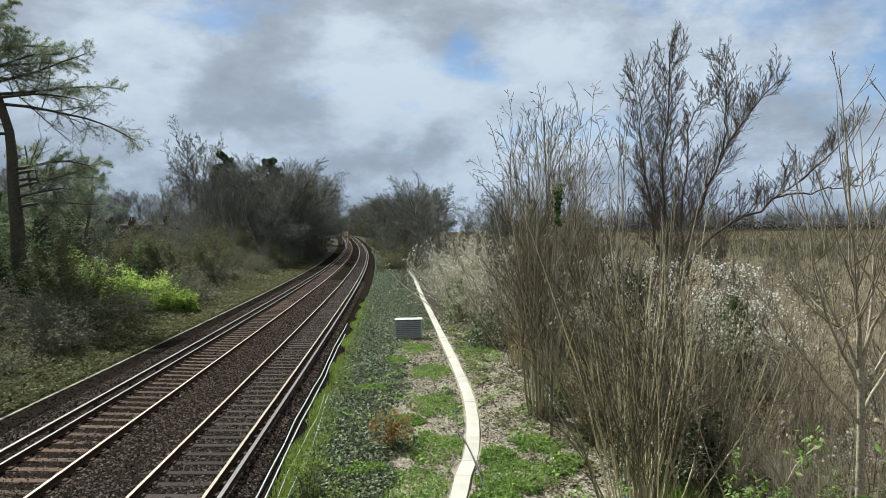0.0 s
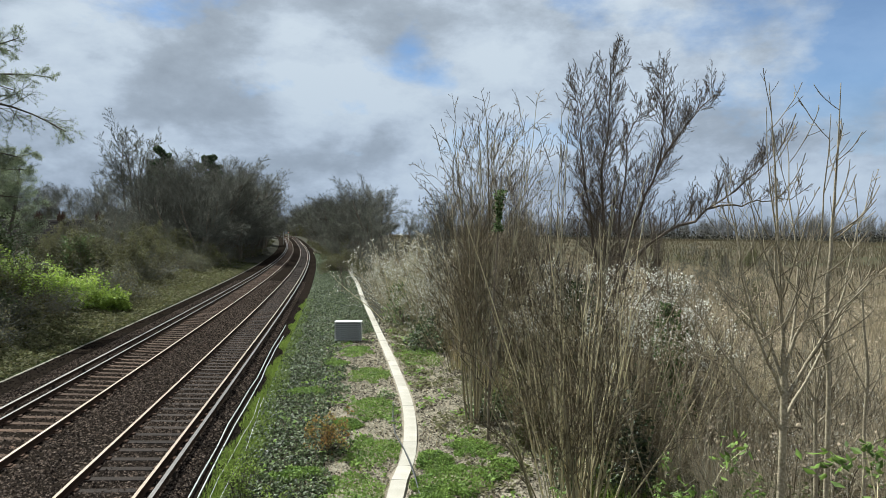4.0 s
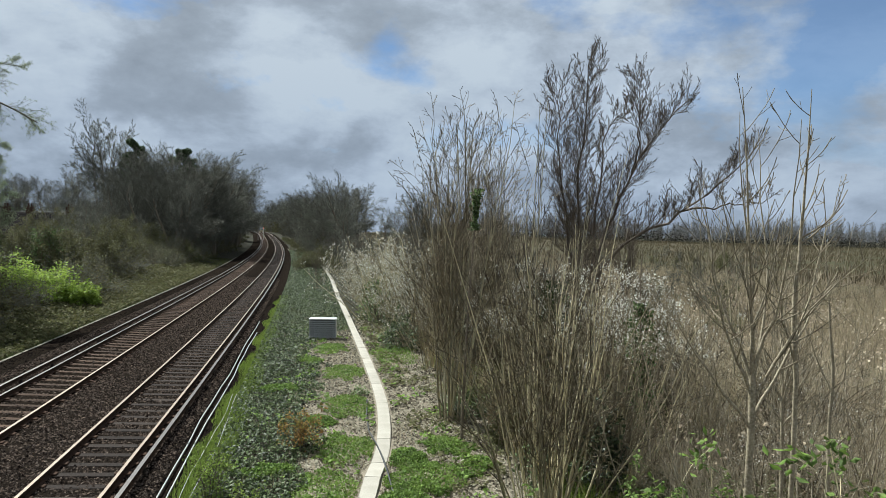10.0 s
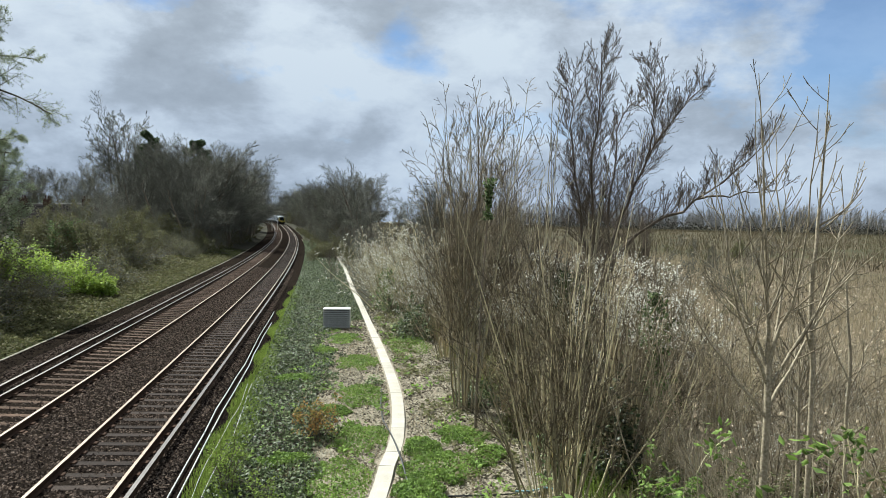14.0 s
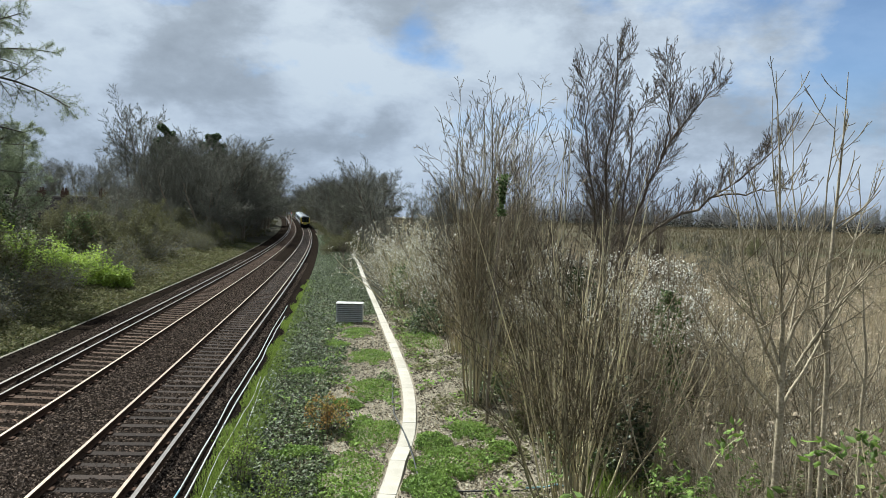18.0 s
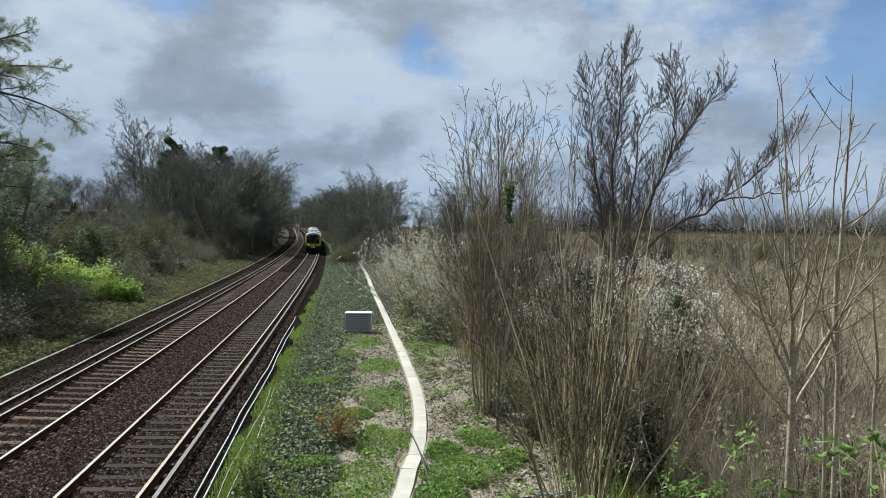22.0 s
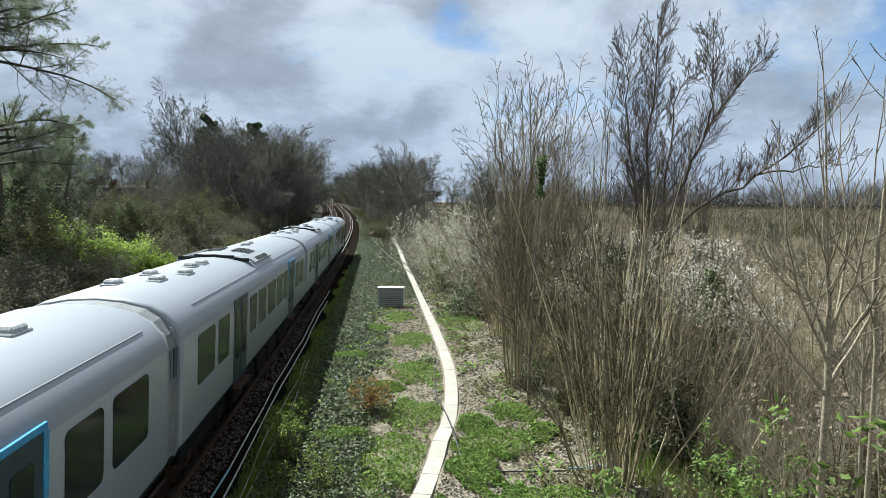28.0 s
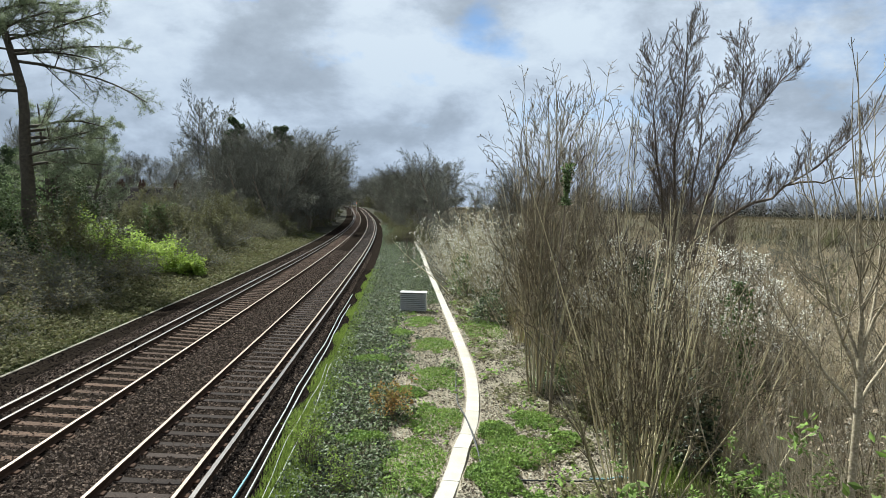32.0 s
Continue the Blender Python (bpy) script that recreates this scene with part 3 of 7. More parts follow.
def build_ground():
    d = np.r_[-3000, -1500, -800, -400, -250, -160, -110, -80, -60, np.arange(-48, -12, 1.5), np.arange(-12, 14, 0.25),
              np.arange(14, 40, 1.5), 50, 70, 100, 150, 220, 320, 480, 700, 1000, 1600, 3000]
    y = np.r_[-400, -250, -160, -120, np.arange(-100, -22, 6), np.arange(-22, 6, 0.7), np.arange(6, 60, 0.4), np.arange(60, 120, 1.5), np.arange(120, 360, 5),
              400, 460, 540, 640, 760, 900, 1200, 1700, 2600, 4200]
    dd, yy = np.meshgrid(d, y)
    xx = dd + line_x(yy)
    v = np.stack([xx, yy, land_z(xx, yy)], -1).reshape(-1, 3)
    nx, ny = len(d), len(y)
    i = (np.arange(ny - 1)[:, None] * nx + np.arange(nx - 1)[None]).ravel()
    f = np.stack([i, i + 1, i + nx + 1, i + nx], 1)
    c = v[f].mean(1)
    dc = c[:, 0] - line_x(c[:, 1])
    dc = dc + np.where(dc > 3.2, 0.35, 0.06) * bumps(c[:, 0] * 2.1, c[:, 1] * 1.7)
    # zone 3 is the soil with plant shade in its colour, under ivy too
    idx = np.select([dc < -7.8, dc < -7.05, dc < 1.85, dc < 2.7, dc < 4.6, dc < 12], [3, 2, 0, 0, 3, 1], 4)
    patch = bumps(c[:, 0] * 1.3 + 4, c[:, 1] * 0.9)
    idx[(dc < -60)] = 2
    idx[(c[:, 1] > 37 + 4 * patch) & (idx == 1)] = 3
    idx[(c[:, 1] + 12 * patch > 84) & ((idx == 1) | (idx == 2))] = 3
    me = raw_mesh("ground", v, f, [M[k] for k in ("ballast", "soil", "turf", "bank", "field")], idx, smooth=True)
    return tagged(new("ground", me), "uneven trackside ground of ballast, leaf litter, turf and reed bed", "ground", kind="structure")


build_ground()

# ------------------------------------------------------------------ railway


def sweep(name, prof, d, y, dz, mats, index):
    """A profile (lateral, up) swept along the line at lateral d."""
    prof = np.array(prof, float)
    slope = (line_x(y + 0.5) - line_x(y - 0.5))
    nrm = np.stack([np.ones_like(slope), -slope], 1) / np.hypot(1, slope)[:, None]
    cx, cy = line_x(y) + d * nrm[:, 0], y + d * nrm[:, 1]
    k = len(prof)
    v = np.stack([cx[:, None] + prof[None, :, 0] * nrm[:, :1], cy[:, None] + prof[None, :, 0] * nrm[:, 1:], line_z(y)[:, None] + dz + prof[None, :, 1]], -1).reshape(-1, 3)
    i = np.arange(len(y) - 1)[:, None] * k
    j = np.arange(k)[None]
    j2 = (j + 1) % k
    f = np.stack([i + j, i + j2, i + k + j2, i + k + j], -1).reshape(-1, 4)
    return raw_mesh(name, v, f, mats, np.tile(index, len(y) - 1))


RAIL = [(-0.036, 0.0), (0.036, 0.0), (0.036, -0.035), (0.010, -0.05), (0.010, -0.13), (0.07, -0.145), (0.07, -0.158), (-0.07, -0.158), (-0.07, -0.145), (-0.010, -0.13), (-0.010, -0.05), (-0.036, -0.035)]
COND = [(-0.045, 0.0), (0.045, 0.0), (0.045, -0.05), (0.025, -0.06), (0.025, -0.10), (0.05, -0.115), (0.05, -0.13), (-0.05, -0.13), (-0.05, -0.115), (-0.025, -0.10), (-0.025, -0.06), (-0.045, -0.05)]
RAIL_IDX = [0] + [1] * 11
TRACK_Y = np.r_[np.arange(-110, 0, 5), np.arange(0, 120, 2.0), np.arange(120, 420, 5)]


def track_frame(d, y, dz=0.0, lean=0.0):
    slope = float(line_x(y + 0.5) - line_x(y - 0.5))
    nx, ny = 1 / math.hypot(1, slope), -slope / math.hypot(1, slope)
    grade = float(line_z(y + 0.5) - line_z(y - 0.5))
    return Matrix.Translation((float(line_x(y)) + d * nx, y + d * ny, float(line_z(y)) + dz)) @ Matrix.Rotation(-math.atan(slope), 4, "Z") @ Matrix.Rotation(math.atan(grade), 4, "X") @ Matrix.Rotation(lean, 4, "Y")


def build_track(name, centre, cond_side, red):
    root = tagged(new(name), "curving railway track with polished rails on timber sleepers and a raised conductor rail", "railway track", "railway tracks", "structure")
    for o in (-0.7525, 0.7525):
        head = M["rail_top" if red and o < 0 else "rail_worn"]
        part("rail", sweep("rail", RAIL, centre + o, TRACK_Y, float(tilt(centre + o)), [head, M["rail"]], RAIL_IDX), None, root, "running rail with a polished head")
    oc = centre + cond_side * 1.1225
    part("conductor_rail", sweep("conductor_rail", COND, oc, TRACK_Y, float(tilt(oc)) + 0.076, [M["rail_top"], M["rail"]], RAIL_IDX), None, root, "raised conductor rail with a bright head")
    rng = np.random.default_rng(3 if red else 4)
    bm = box_bm(-0.98, 0.98, -0.125, 0.125, -0.13, 0.0, 0.012)
    me = bpy.data.meshes.new("sleeper")
    bm.to_mesh(me)
    bm.free()
    me.materials.append(M["timber_red" if red else "timber"])
    chair = join_bm(*[box_bm(o - 0.17, o + 0.17, -0.09, 0.09, 0.0, 0.035, 0.01) for o in (-0.7525, 0.7525)])
    cme = bpy.data.meshes.new("rail_chair")
    chair.to_mesh(cme)
    chair.free()
    cme.materials.append(M["rail"])
    pot = bpy.data.meshes.new("insulator")
    b = cyl_bm(0.07, 0.16, 10, 0.045)
    b.to_mesh(pot)
    b.free()
    pot.materials.append(M["pot"])
    lean = math.atan((float(tilt(centre - 0.75)) - float(tilt(centre + 0.75))) / 1.5)
    rest_v, rest_f, base = [], [], 0
    k = 0
    for y in np.arange(5.0, 330, 0.7):
        z = float(tilt(centre)) - 0.165 + rng.normal(0, 0.006)
        m = track_frame(centre + rng.normal(0, 0.015), y, z, lean) @ Matrix.Rotation(rng.normal(0, 0.006), 4, "Z")
        if y < 108:
            ob = part("sleeper", me, None, root)
            ob.matrix_basis = m
            if y < 60:
                ob2 = part("rail_chair", cme, None, root)
                ob2.matrix_basis = m
            if k % 4 == 0 and y < 70:
                ob3 = part("insulator", pot, None, root)
                ob3.matrix_basis = track_frame(oc, y + 0.2, float(tilt(oc)) - 0.12, 0)
        else:
            v = np.array([m @ p.co for p in me.vertices])
            rest_v.append(v)
            rest_f.append(k)
        k += 1
    quads = [list(p.vertices) for p in me.polygons if len(p.vertices) == 4]
    nv = len(me.vertices)
    f = np.concatenate([np.array(quads) + i * nv for i in range(len(rest_v))])
    far = part("distant_sleepers", raw_mesh("distant_sleepers", np.concatenate(rest_v), f, [M["timber_red" if red else "timber"]]), None, root)
    far["kind"] = "stuff"
    return root


build_track("track_near", 0.0, 1, False)
build_track("track_far", FAR_TRACK, -1, True)


def scatter_stones(name, rng, d0, d1, y0, y1, count, size, material, label, lift=0.0):
    y = y0 + (y1 - y0) * rng.random(count) ** 1.6
    d = rng.uniform(d0, d1, count)
    # few stones lie on the sleepers
    off = np.minimum(np.abs(d), np.abs(d - FAR_TRACK))
    near = np.abs((y - 5.0 + 0.05 * d + 0.35) % 0.7 - 0.35) < 0.15
    keep = ~(near & (off < 0.95) & (rng.random(count) < 0.86))
    d, y = d[keep], y[keep]
    count = len(y)
    x = d + line_x(y)
    z = land_z(x, y) + lift
    c = np.stack([x, y, z], 1)
    base = np.array([(1, 0, 0), (0, 1, 0), (-1, 0, 0), (0, -1, 0), (0, 0, 0.8), (0, 0, -0.8)], float)
    tri = np.array([(0, 1, 4), (1, 2, 4), (2, 3, 4), (3, 0, 4), (1, 0, 5), (2, 1, 5), (3, 2, 5), (0, 3, 5)])
    jit = base[None] * rng.uniform(0.6, 1.3, (count, 6, 3)) + rng.normal(0, 0.18, (count, 6, 3))
    a = rng.uniform(0, 6.28, count)
    ca, sa = np.cos(a)[:, None], np.sin(a)[:, None]
    jx, jy = jit[..., 0] * ca - jit[..., 1] * sa, jit[..., 0] * sa + jit[..., 1] * ca
    jit = np.stack([jx, jy, jit[..., 2]], -1) * (size * rng.uniform(0.55, 1.3, count))[:, None, None]
    v = (c[:, None] + jit).reshape(-1, 3)
    f = (tri[None] + np.arange(count)[:, None, None] * 6).reshape(-1, 3)
    ob = new(name, raw_mesh(name, v, f, [material]))
    return tagged(ob, label, "ballast", kind="stuff")


rng = np.random.default_rng(11)
scatter_stones("ballast_stones", rng, -6.0, 1.6, 8, 80, 105000, 0.040, M["stone"], "brown broken ballast stones between the sleepers")
scatter_stones("cess_stones", rng, 1.2, 2.2, 8, 60, 9000, 0.03, M["stone_dark"], "dark fine stones along the edge of the track")
scatter_stones("shoulder_stones", rng, -7.0, -5.0, 12, 80, 9000, 0.035, M["stone_dark"], "dark ballast shoulder stones beside the far track")

# ------------------------------------------------------------------ trackside: path, cabinet, ducts, hose


PATH_LINE = [(8.0, -0.9), (10.5, -0.32), (13.1, 0.36), (15.6, 0.62), (17.2, 0.80), (18.2, 0.90), (20.4, 1.02), (23.2, 1.05), (26.9, 0.86), (29.2, 0.75), (37.0, 0.28), (50.7, -0.56), (56.0, -0.92), (80.0, -2.25), (108.5, -4.43), (122, -6.1)]
PATH_Y = np.arange(8, 121.6, 0.5)
PATH_X = np.interp(PATH_Y, *zip(*PATH_LINE))
PATH_X = np.convolve(np.pad(PATH_X, 8, "reflect", reflect_type="odd"), np.hanning(19)[1:-1] / np.hanning(19).sum(), "valid")

# the nearest lids lie a little out of line
PATH_X = np.where(PATH_Y < 16.9, PATH_X - 0.12, PATH_X)

def build_path():
    root = tagged(new("cable_trough_path"), "narrow pale concrete trough-lid path curving beside the track", "path", kind="structure")
    rng = np.random.default_rng(5)
    y = 8.0
    while y < 121:
        n = 0.98
        ya, yb = y, y + n - 0.004
        xa, xb = np.interp([ya, yb], PATH_Y, PATH_X)
        ang = math.atan2(xb - xa, yb - ya)
        bm = box_bm(-0.178, 0.178, -n / 2 + 0.0015, n / 2 - 0.0015, -0.10, 0.055, 0.003)
        c = ((xa + xb) / 2, (ya + yb) / 2)
        z = float(np.mean([land_z(c[0], c[1] + o) for o in np.arange(-4, 4.1, 0.5)])) - 0.005
        ob = part("slab", bm, M["concrete"], root)
        ob.matrix_basis = Matrix.Translation((c[0], c[1], z + rng.normal(0, 0.002))) @ Matrix.Rotation(-ang + rng.normal(0, 0.003), 4, "Z") @ Matrix.Rotation(rng.normal(0, 0.002), 4, "X")
        y += n
    # the second run of troughing further along, close to the rails
    root2 = tagged(new("distant_trough_run"), "thin mossy concrete trough run along the far curve", "path", kind="structure")
    for y in np.arange(70, 180, 2.0):
        ob = part("slab", box_bm(-0.09, 0.09, -0.97, 0.97, -0.08, 0.06, 0.01), M["old_concrete"], root2)
        d = np.interp(y, [70, 90, 120, 180], [2.5, 3.0, 2.9, 2.3])
        ob.matrix_basis = track_frame(d, y, float(np.interp(d, *LAND)) + 0.03)
    # kerb of the far verge
    root3 = tagged(new("verge_kerb"), "weathered pale edging along the far ballast shoulder", "kerb", kind="structure")
    for y in np.arange(12, 130, 2.0):
        ob = part("edging", box_bm(-0.05, 0.05, -0.98, 0.98, -0.12, 0.02, 0.01), M["kerb"], root3)
        ob.matrix_basis = track_frame(-7.03, y, float(np.interp(-7.03, *LAND)) + 0.0)


build_path()


def build_cabinet():
    root = tagged(new("equipment_cabinet"), "squat grey louvred metal equipment cabinet standing in ivy", "cabinet")
    part("body", box_bm(-0.64, 0.64, -0.30, 0.33, 0.0, 0.93, 0.02), M["case_grey"], root, "grey case behind the louvres")
    for s in (-1, 1):
        part("side_frame", box_bm(s * 0.645 - 0.03, s * 0.645 + 0.03, -0.36, 0.34, 0.0, 0.93, 0.01), M["steel"], root)
    for k in range(9):
        b = box_bm(-0.61, 0.61, -0.080, 0.02, -0.010, 0.010, 0.004)
        s = part("louvre", b, M["steel"], root)
        s.matrix_basis = pose(0, -0.315, 0.085 + 0.098 * k, 40, 0, 0)
    part("lid", box_bm(-0.69, 0.69, -0.40, 0.38, 0.93, 0.975, 0.012), M["duct_white"], root, "pale overhanging lid")
    part("plinth", box_bm(-0.60, 0.60, -0.30, 0.30, -0.12, 0.0, 0.01), M["concrete"], root)
    root.matrix_basis = pose(-1.42, 36.4, float(land_z(-1.42, 36.4)) + 0.06, 0, 0, -2)


build_cabinet()


def build_ducts():
    rng = np.random.default_rng(8)
    for k, (off, far, blue) in enumerate([(1.72, 43.0, 15.2), (1.90, 38.4, 14.2)]):
        ys = np.r_[9.0, 10.5, np.arange(12, far, 2.2), far]
        dd = off + 0.03 * np.sin(ys * 0.5 + k) + 0.006 * rng.normal(0, 1, len(ys))
        pts = np.stack([line_x(ys) + dd, ys, land_z(line_x(ys) + dd, ys) + 0.07 + 0.02 * np.sin(ys * 1.3 + k)], 1)
        root = tagged(new("cable_duct"), "thin white cable duct beside the track, blue near end", "cable", "cable ducts")
        cut = int(np.searchsorted(ys, blue))
        part("duct", pipe_mesh("duct", pts[cut - 1:], 0.018, 8, M["duct_white"]), None, root)
        part("blue_duct", pipe_mesh("blue_duct", pts[:cut], 0.021, 8, M["duct_blue"]), None, root, "pale blue length of duct")
        for y in ys[2::3]:
            x = float(np.interp(y, ys, pts[:, 0]))
            z = float(np.interp(y, ys, pts[:, 2]))
            c = part("clamp", cyl_bm(0.028, 0.07, 10, m=Matrix.Rotation(radians(90), 4, "X")), M["black"], root)
            c.matrix_basis = pose(x, y, z)
    # two slack pale wires in the grass
    for off in (2.25, 2.45):
        ys = np.arange(9.5, 24, 1.1)
        dd = off + 0.06 * np.sin(ys * 0.6 + off * 9)
        pts = np.stack([line_x(ys) + dd, ys, land_z(line_x(ys) + dd, ys) + 0.12 + 0.04 * np.sin(ys * 1.7)], 1)
        tagged(new("loose_wire", pipe_mesh("loose_wire", pts, 0.006, 6, M["duct_white"])), "slack pale wire trailing through the grass", "cable", "loose wires")
    # the hose across the verge
    hose = tagged(new("hose"), "black hose with a blue end lying across the grass", "hose")
    pts = [(0.55, 23.0), (0.50, 21.2), (0.52, 19.6), (0.60, 18.6), (0.69, 17.8), (0.79, 16.7), (0.87, 15.8), (0.92, 15.0), (1.07, 14.3), (1.3, 14.08), (1.57, 13.97), (2.25, 13.95), (2.9, 14.05), (3.1, 14.1)]
    p3 = [(x, y, float(land_z(x, y)) + (0.15 if 15.2 < y < 18.7 else 0.06)) for x, y in pts]
    part("rubber_hose", pipe_mesh("rubber_hose", p3, 0.018, 8, M["black"]), None, hose)
    q = [(3.1, 14.1), (3.3, 14.16), (3.5, 14.12), (3.75, 14.2), (3.9, 14.18)]
    part("blue_end", pipe_mesh("blue_end", [(x, y, float(land_z(x, y)) + 0.1 + 0.02 * math.sin(9 * x)) for x, y in q], 0.02, 8, M["duct_blue"]), None, hose, "pale blue hose end")


build_ducts()


def build_house():
    house = tagged(new("house"), "brick house with a dark tiled roof and chimneys behind the scrub", "house")
    w, l, e, r = 4.0, 8.0, 4.3, 7.2
    part("wall", box_bm(-l, l, -w, w, -1.5, e, 0.02), M["brick"], house)
    bm = bmesh.new()
    vs = [bm.verts.new(p) for p in ((-l - .3, -w - .4, e - .1), (l + .3, -w - .4, e - .1), (l + .3, 0, r), (-l - .3, 0, r), (-l - .3, w + .4, e - .1), (l + .3, w + .4, e - .1),
                                    (-l - .3, -w - .4, e - .3), (l + .3, -w - .4, e - .3), (-l - .3, w + .4, e - .3), (l + .3, w + .4, e - .3))]
    for f in ((0, 1, 2, 3), (3, 2, 5, 4), (0, 3, 4, 8, 6), (1, 7, 9, 5, 2), (0, 6, 7, 1), (4, 5, 9, 8), (6, 8, 9, 7)):
        bm.faces.new([vs[i] for i in f])
    roof = part("roof", bm, M["roof_tile"], house)
    for k in range(9):
        t = k / 9
        b = box_bm(-l - .3, l + .3, -0.02, 0.4, -0.012, 0.02)
        s = part("tile_course", b, M["roof_tile"], roof)
        s.matrix_basis = pose(0, -(w + .4) * (1 - t), e - .1 + (r - e + .1) * t + 0.03, math.degrees(math.atan2(r - e + .1, w + .4)), 0, 0)
    part("ridge", cyl_bm(0.13, 2 * l + .6, 8, m=Matrix.Translation((0, 0, r)) @ Matrix.Rotation(radians(90), 4, "Y")), M["ridge"], roof, "pale ridge tiles")
    for x in (-7.3, -1.5, 1.6, 6.8):
        c = part("chimney", box_bm(x - .4, x + .4, -.35, .35, r - .8, r + 0.75, 0.03), M["brick"], roof)
        for o in (-.18, .18):
            part("chimney_pot", cyl_bm(0.11, 0.4, 10, 0.09, Matrix.Translation((x + o, 0, r + 0.92))), M["brick"], c)
    for x in (-6, -2, 2, 6):
        win = part("window", box_bm(x - .6, x + .6, -w - .03, -w + .05, 1.2, 2.5, 0.01), M["glass"], house)
        part("sill", box_bm(x - .7, x + .7, -w - .1, -w, 1.1, 1.2, 0.01), M["concrete"], win)
    house.matrix_basis = pose(-43, 98, -0.35, 0, 0, -8)
    copy_thing(house, pose(-60, 106, 1.5, 0, 0, -4))


build_house()

# ------------------------------------------------------------------ train
CAR = 20.35
SIDE = [(1.34, 0.98), (1.40, 1.12), (1.40, 2.6), (1.385, 2.93), (1.32, 3.14), (1.12, 3.37), (0.87, 3.51), (0.45, 3.60), (0.0, 3.63)]


def car_profile():
    right = SIDE
    left = [(-x, z) for x, z in SIDE[-2::-1]]
    return right + left


def body_mesh(name, stations, dark):
    """Lofted car body. stations: (y, width factor, roof drop). dark(y): whether the side is dark there."""
    prof = car_profile()
    k = len(prof)
    v, idx, f = [], [], []
    for y, w, drop in stations:
        for x, z in prof:
            h = max(0.0, (z - 2.4) / 1.23)
            v.append((x * w, y, z - drop * h))
    for s in range(len(stations) - 1):
        ym = (stations[s][0] + stations[s + 1][0]) / 2
        for j in range(k - 1):
            a = s * k + j
            f.append((a, a + 1, a + k + 1, a + k))
            zm = (prof[j][1] + prof[j + 1][1]) / 2
            idx.append(2 if name == "cab_body" and ym < -9.85 else 1 if zm > 3.03 else (2 if dark(ym, zm, prof[j][0]) else 0))
    me = raw_mesh(name, v, f, [M["train_white"], M["train_roof"], M["train_dark"]], idx)
    bm = bmesh.new()
    bm.from_mesh(me)
    for e in (0, len(stations) - 1):
        bm.verts.ensure_lookup_table()
        ring = [bm.verts[e * k + j] for j in range(k)]
        face = bm.faces.new(ring if e else ring[::-1])
        face.material_index = 2 if name == "cab_body" and e == 0 else 0
    bmesh.ops.recalc_face_normals(bm, faces=bm.faces[:])
    for fc in bm.faces:
        fc.smooth = len(fc.verts) == 4 and abs(fc.normal.y) < 0.5
    bm.to_mesh(me)
    bm.free()
    return me


def round_panel(y0, y1, z0, z1, r, x, thick=0.02, slant=0.0):
    """A rounded upright panel on a car's side, facing +x."""
    pts = []
    for cy, cz, a0 in ((y1 - r, z1 - r, 0), (y0 + r, z1 - r, 90), (y0 + r, z0 + r, 180), (y1 - r, z0 + r, 270)):
        for a in (0, 30, 60, 90):
            t = radians(a0 + a)
            pts.append((cy + r * math.cos(t), cz + r * math.sin(t)))
    bm = bmesh.new()
    front = [bm.verts.new((x + thick, y + slant * (z - z0), z)) for y, z in pts]
    back = [bm.verts.new((x, y + slant * (z - z0), z)) for y, z in pts]
    bm.faces.new(front)
    n = len(pts)
    for i in range(n):
        bm.faces.new((front[i], back[i], back[(i + 1) % n], front[(i + 1) % n]))
    bmesh.ops.recalc_face_normals(bm, faces=bm.faces[:])
    return bm


def mirror_x(bm):
    for v in bm.verts:
        v.co.x = -v.co.x
    bmesh.ops.reverse_faces(bm, faces=bm.faces[:])
    return bm


def add_window(root, y0, y1, sides=(1, -1)):
    for s in sides:
        bm = round_panel(y0, y1, 1.88, 2.82, 0.12, 1.392, 0.014)
        part("window", bm if s > 0 else mirror_x(bm), M["glass"], root)


def add_door(root, y, leaf, trim):
    """A pair of sliding doors with tall windows."""
    for s in (1, -1):
        bm = round_panel(y - 0.80, y + 0.80, 1.02, 3.0, 0.05, 1.385, 0.02)
        frame_ = part("door", bm if s > 0 else mirror_x(bm), leaf, root, "pair of sliding doors")
        for o in (-0.39, 0.39):
            b = round_panel(y + o - 0.22, y + o + 0.22, 1.6, 2.78, 0.06, 1.405, 0.008)
            part("door_window", b if s > 0 else mirror_x(b), M["glass"], frame_)
        b = box_bm(1.404, 1.414, y - 0.012, y + 0.012, 1.04, 2.97)
        part("door_seal", b if s > 0 else mirror_x(b), M["black"], frame_)
        if trim:
            b = join_bm(box_bm(1.375, 1.408, y - 0.9, y + 0.9, 3.005, 3.08), box_bm(1.385, 1.412, y + 0.805, y + 0.92, 2.3, 3.005), box_bm(1.385, 1.412, y - 0.92, y - 0.805, 2.3, 3.005))
            part("door_trim", b if s > 0 else mirror_x(b), trim, frame_)
        b = box_bm(1.36, 1.55, y - 0.7, y + 0.7, 0.90, 0.96, 0.01)
        part("step", b if s > 0 else mirror_x(b), M["rail"], frame_)


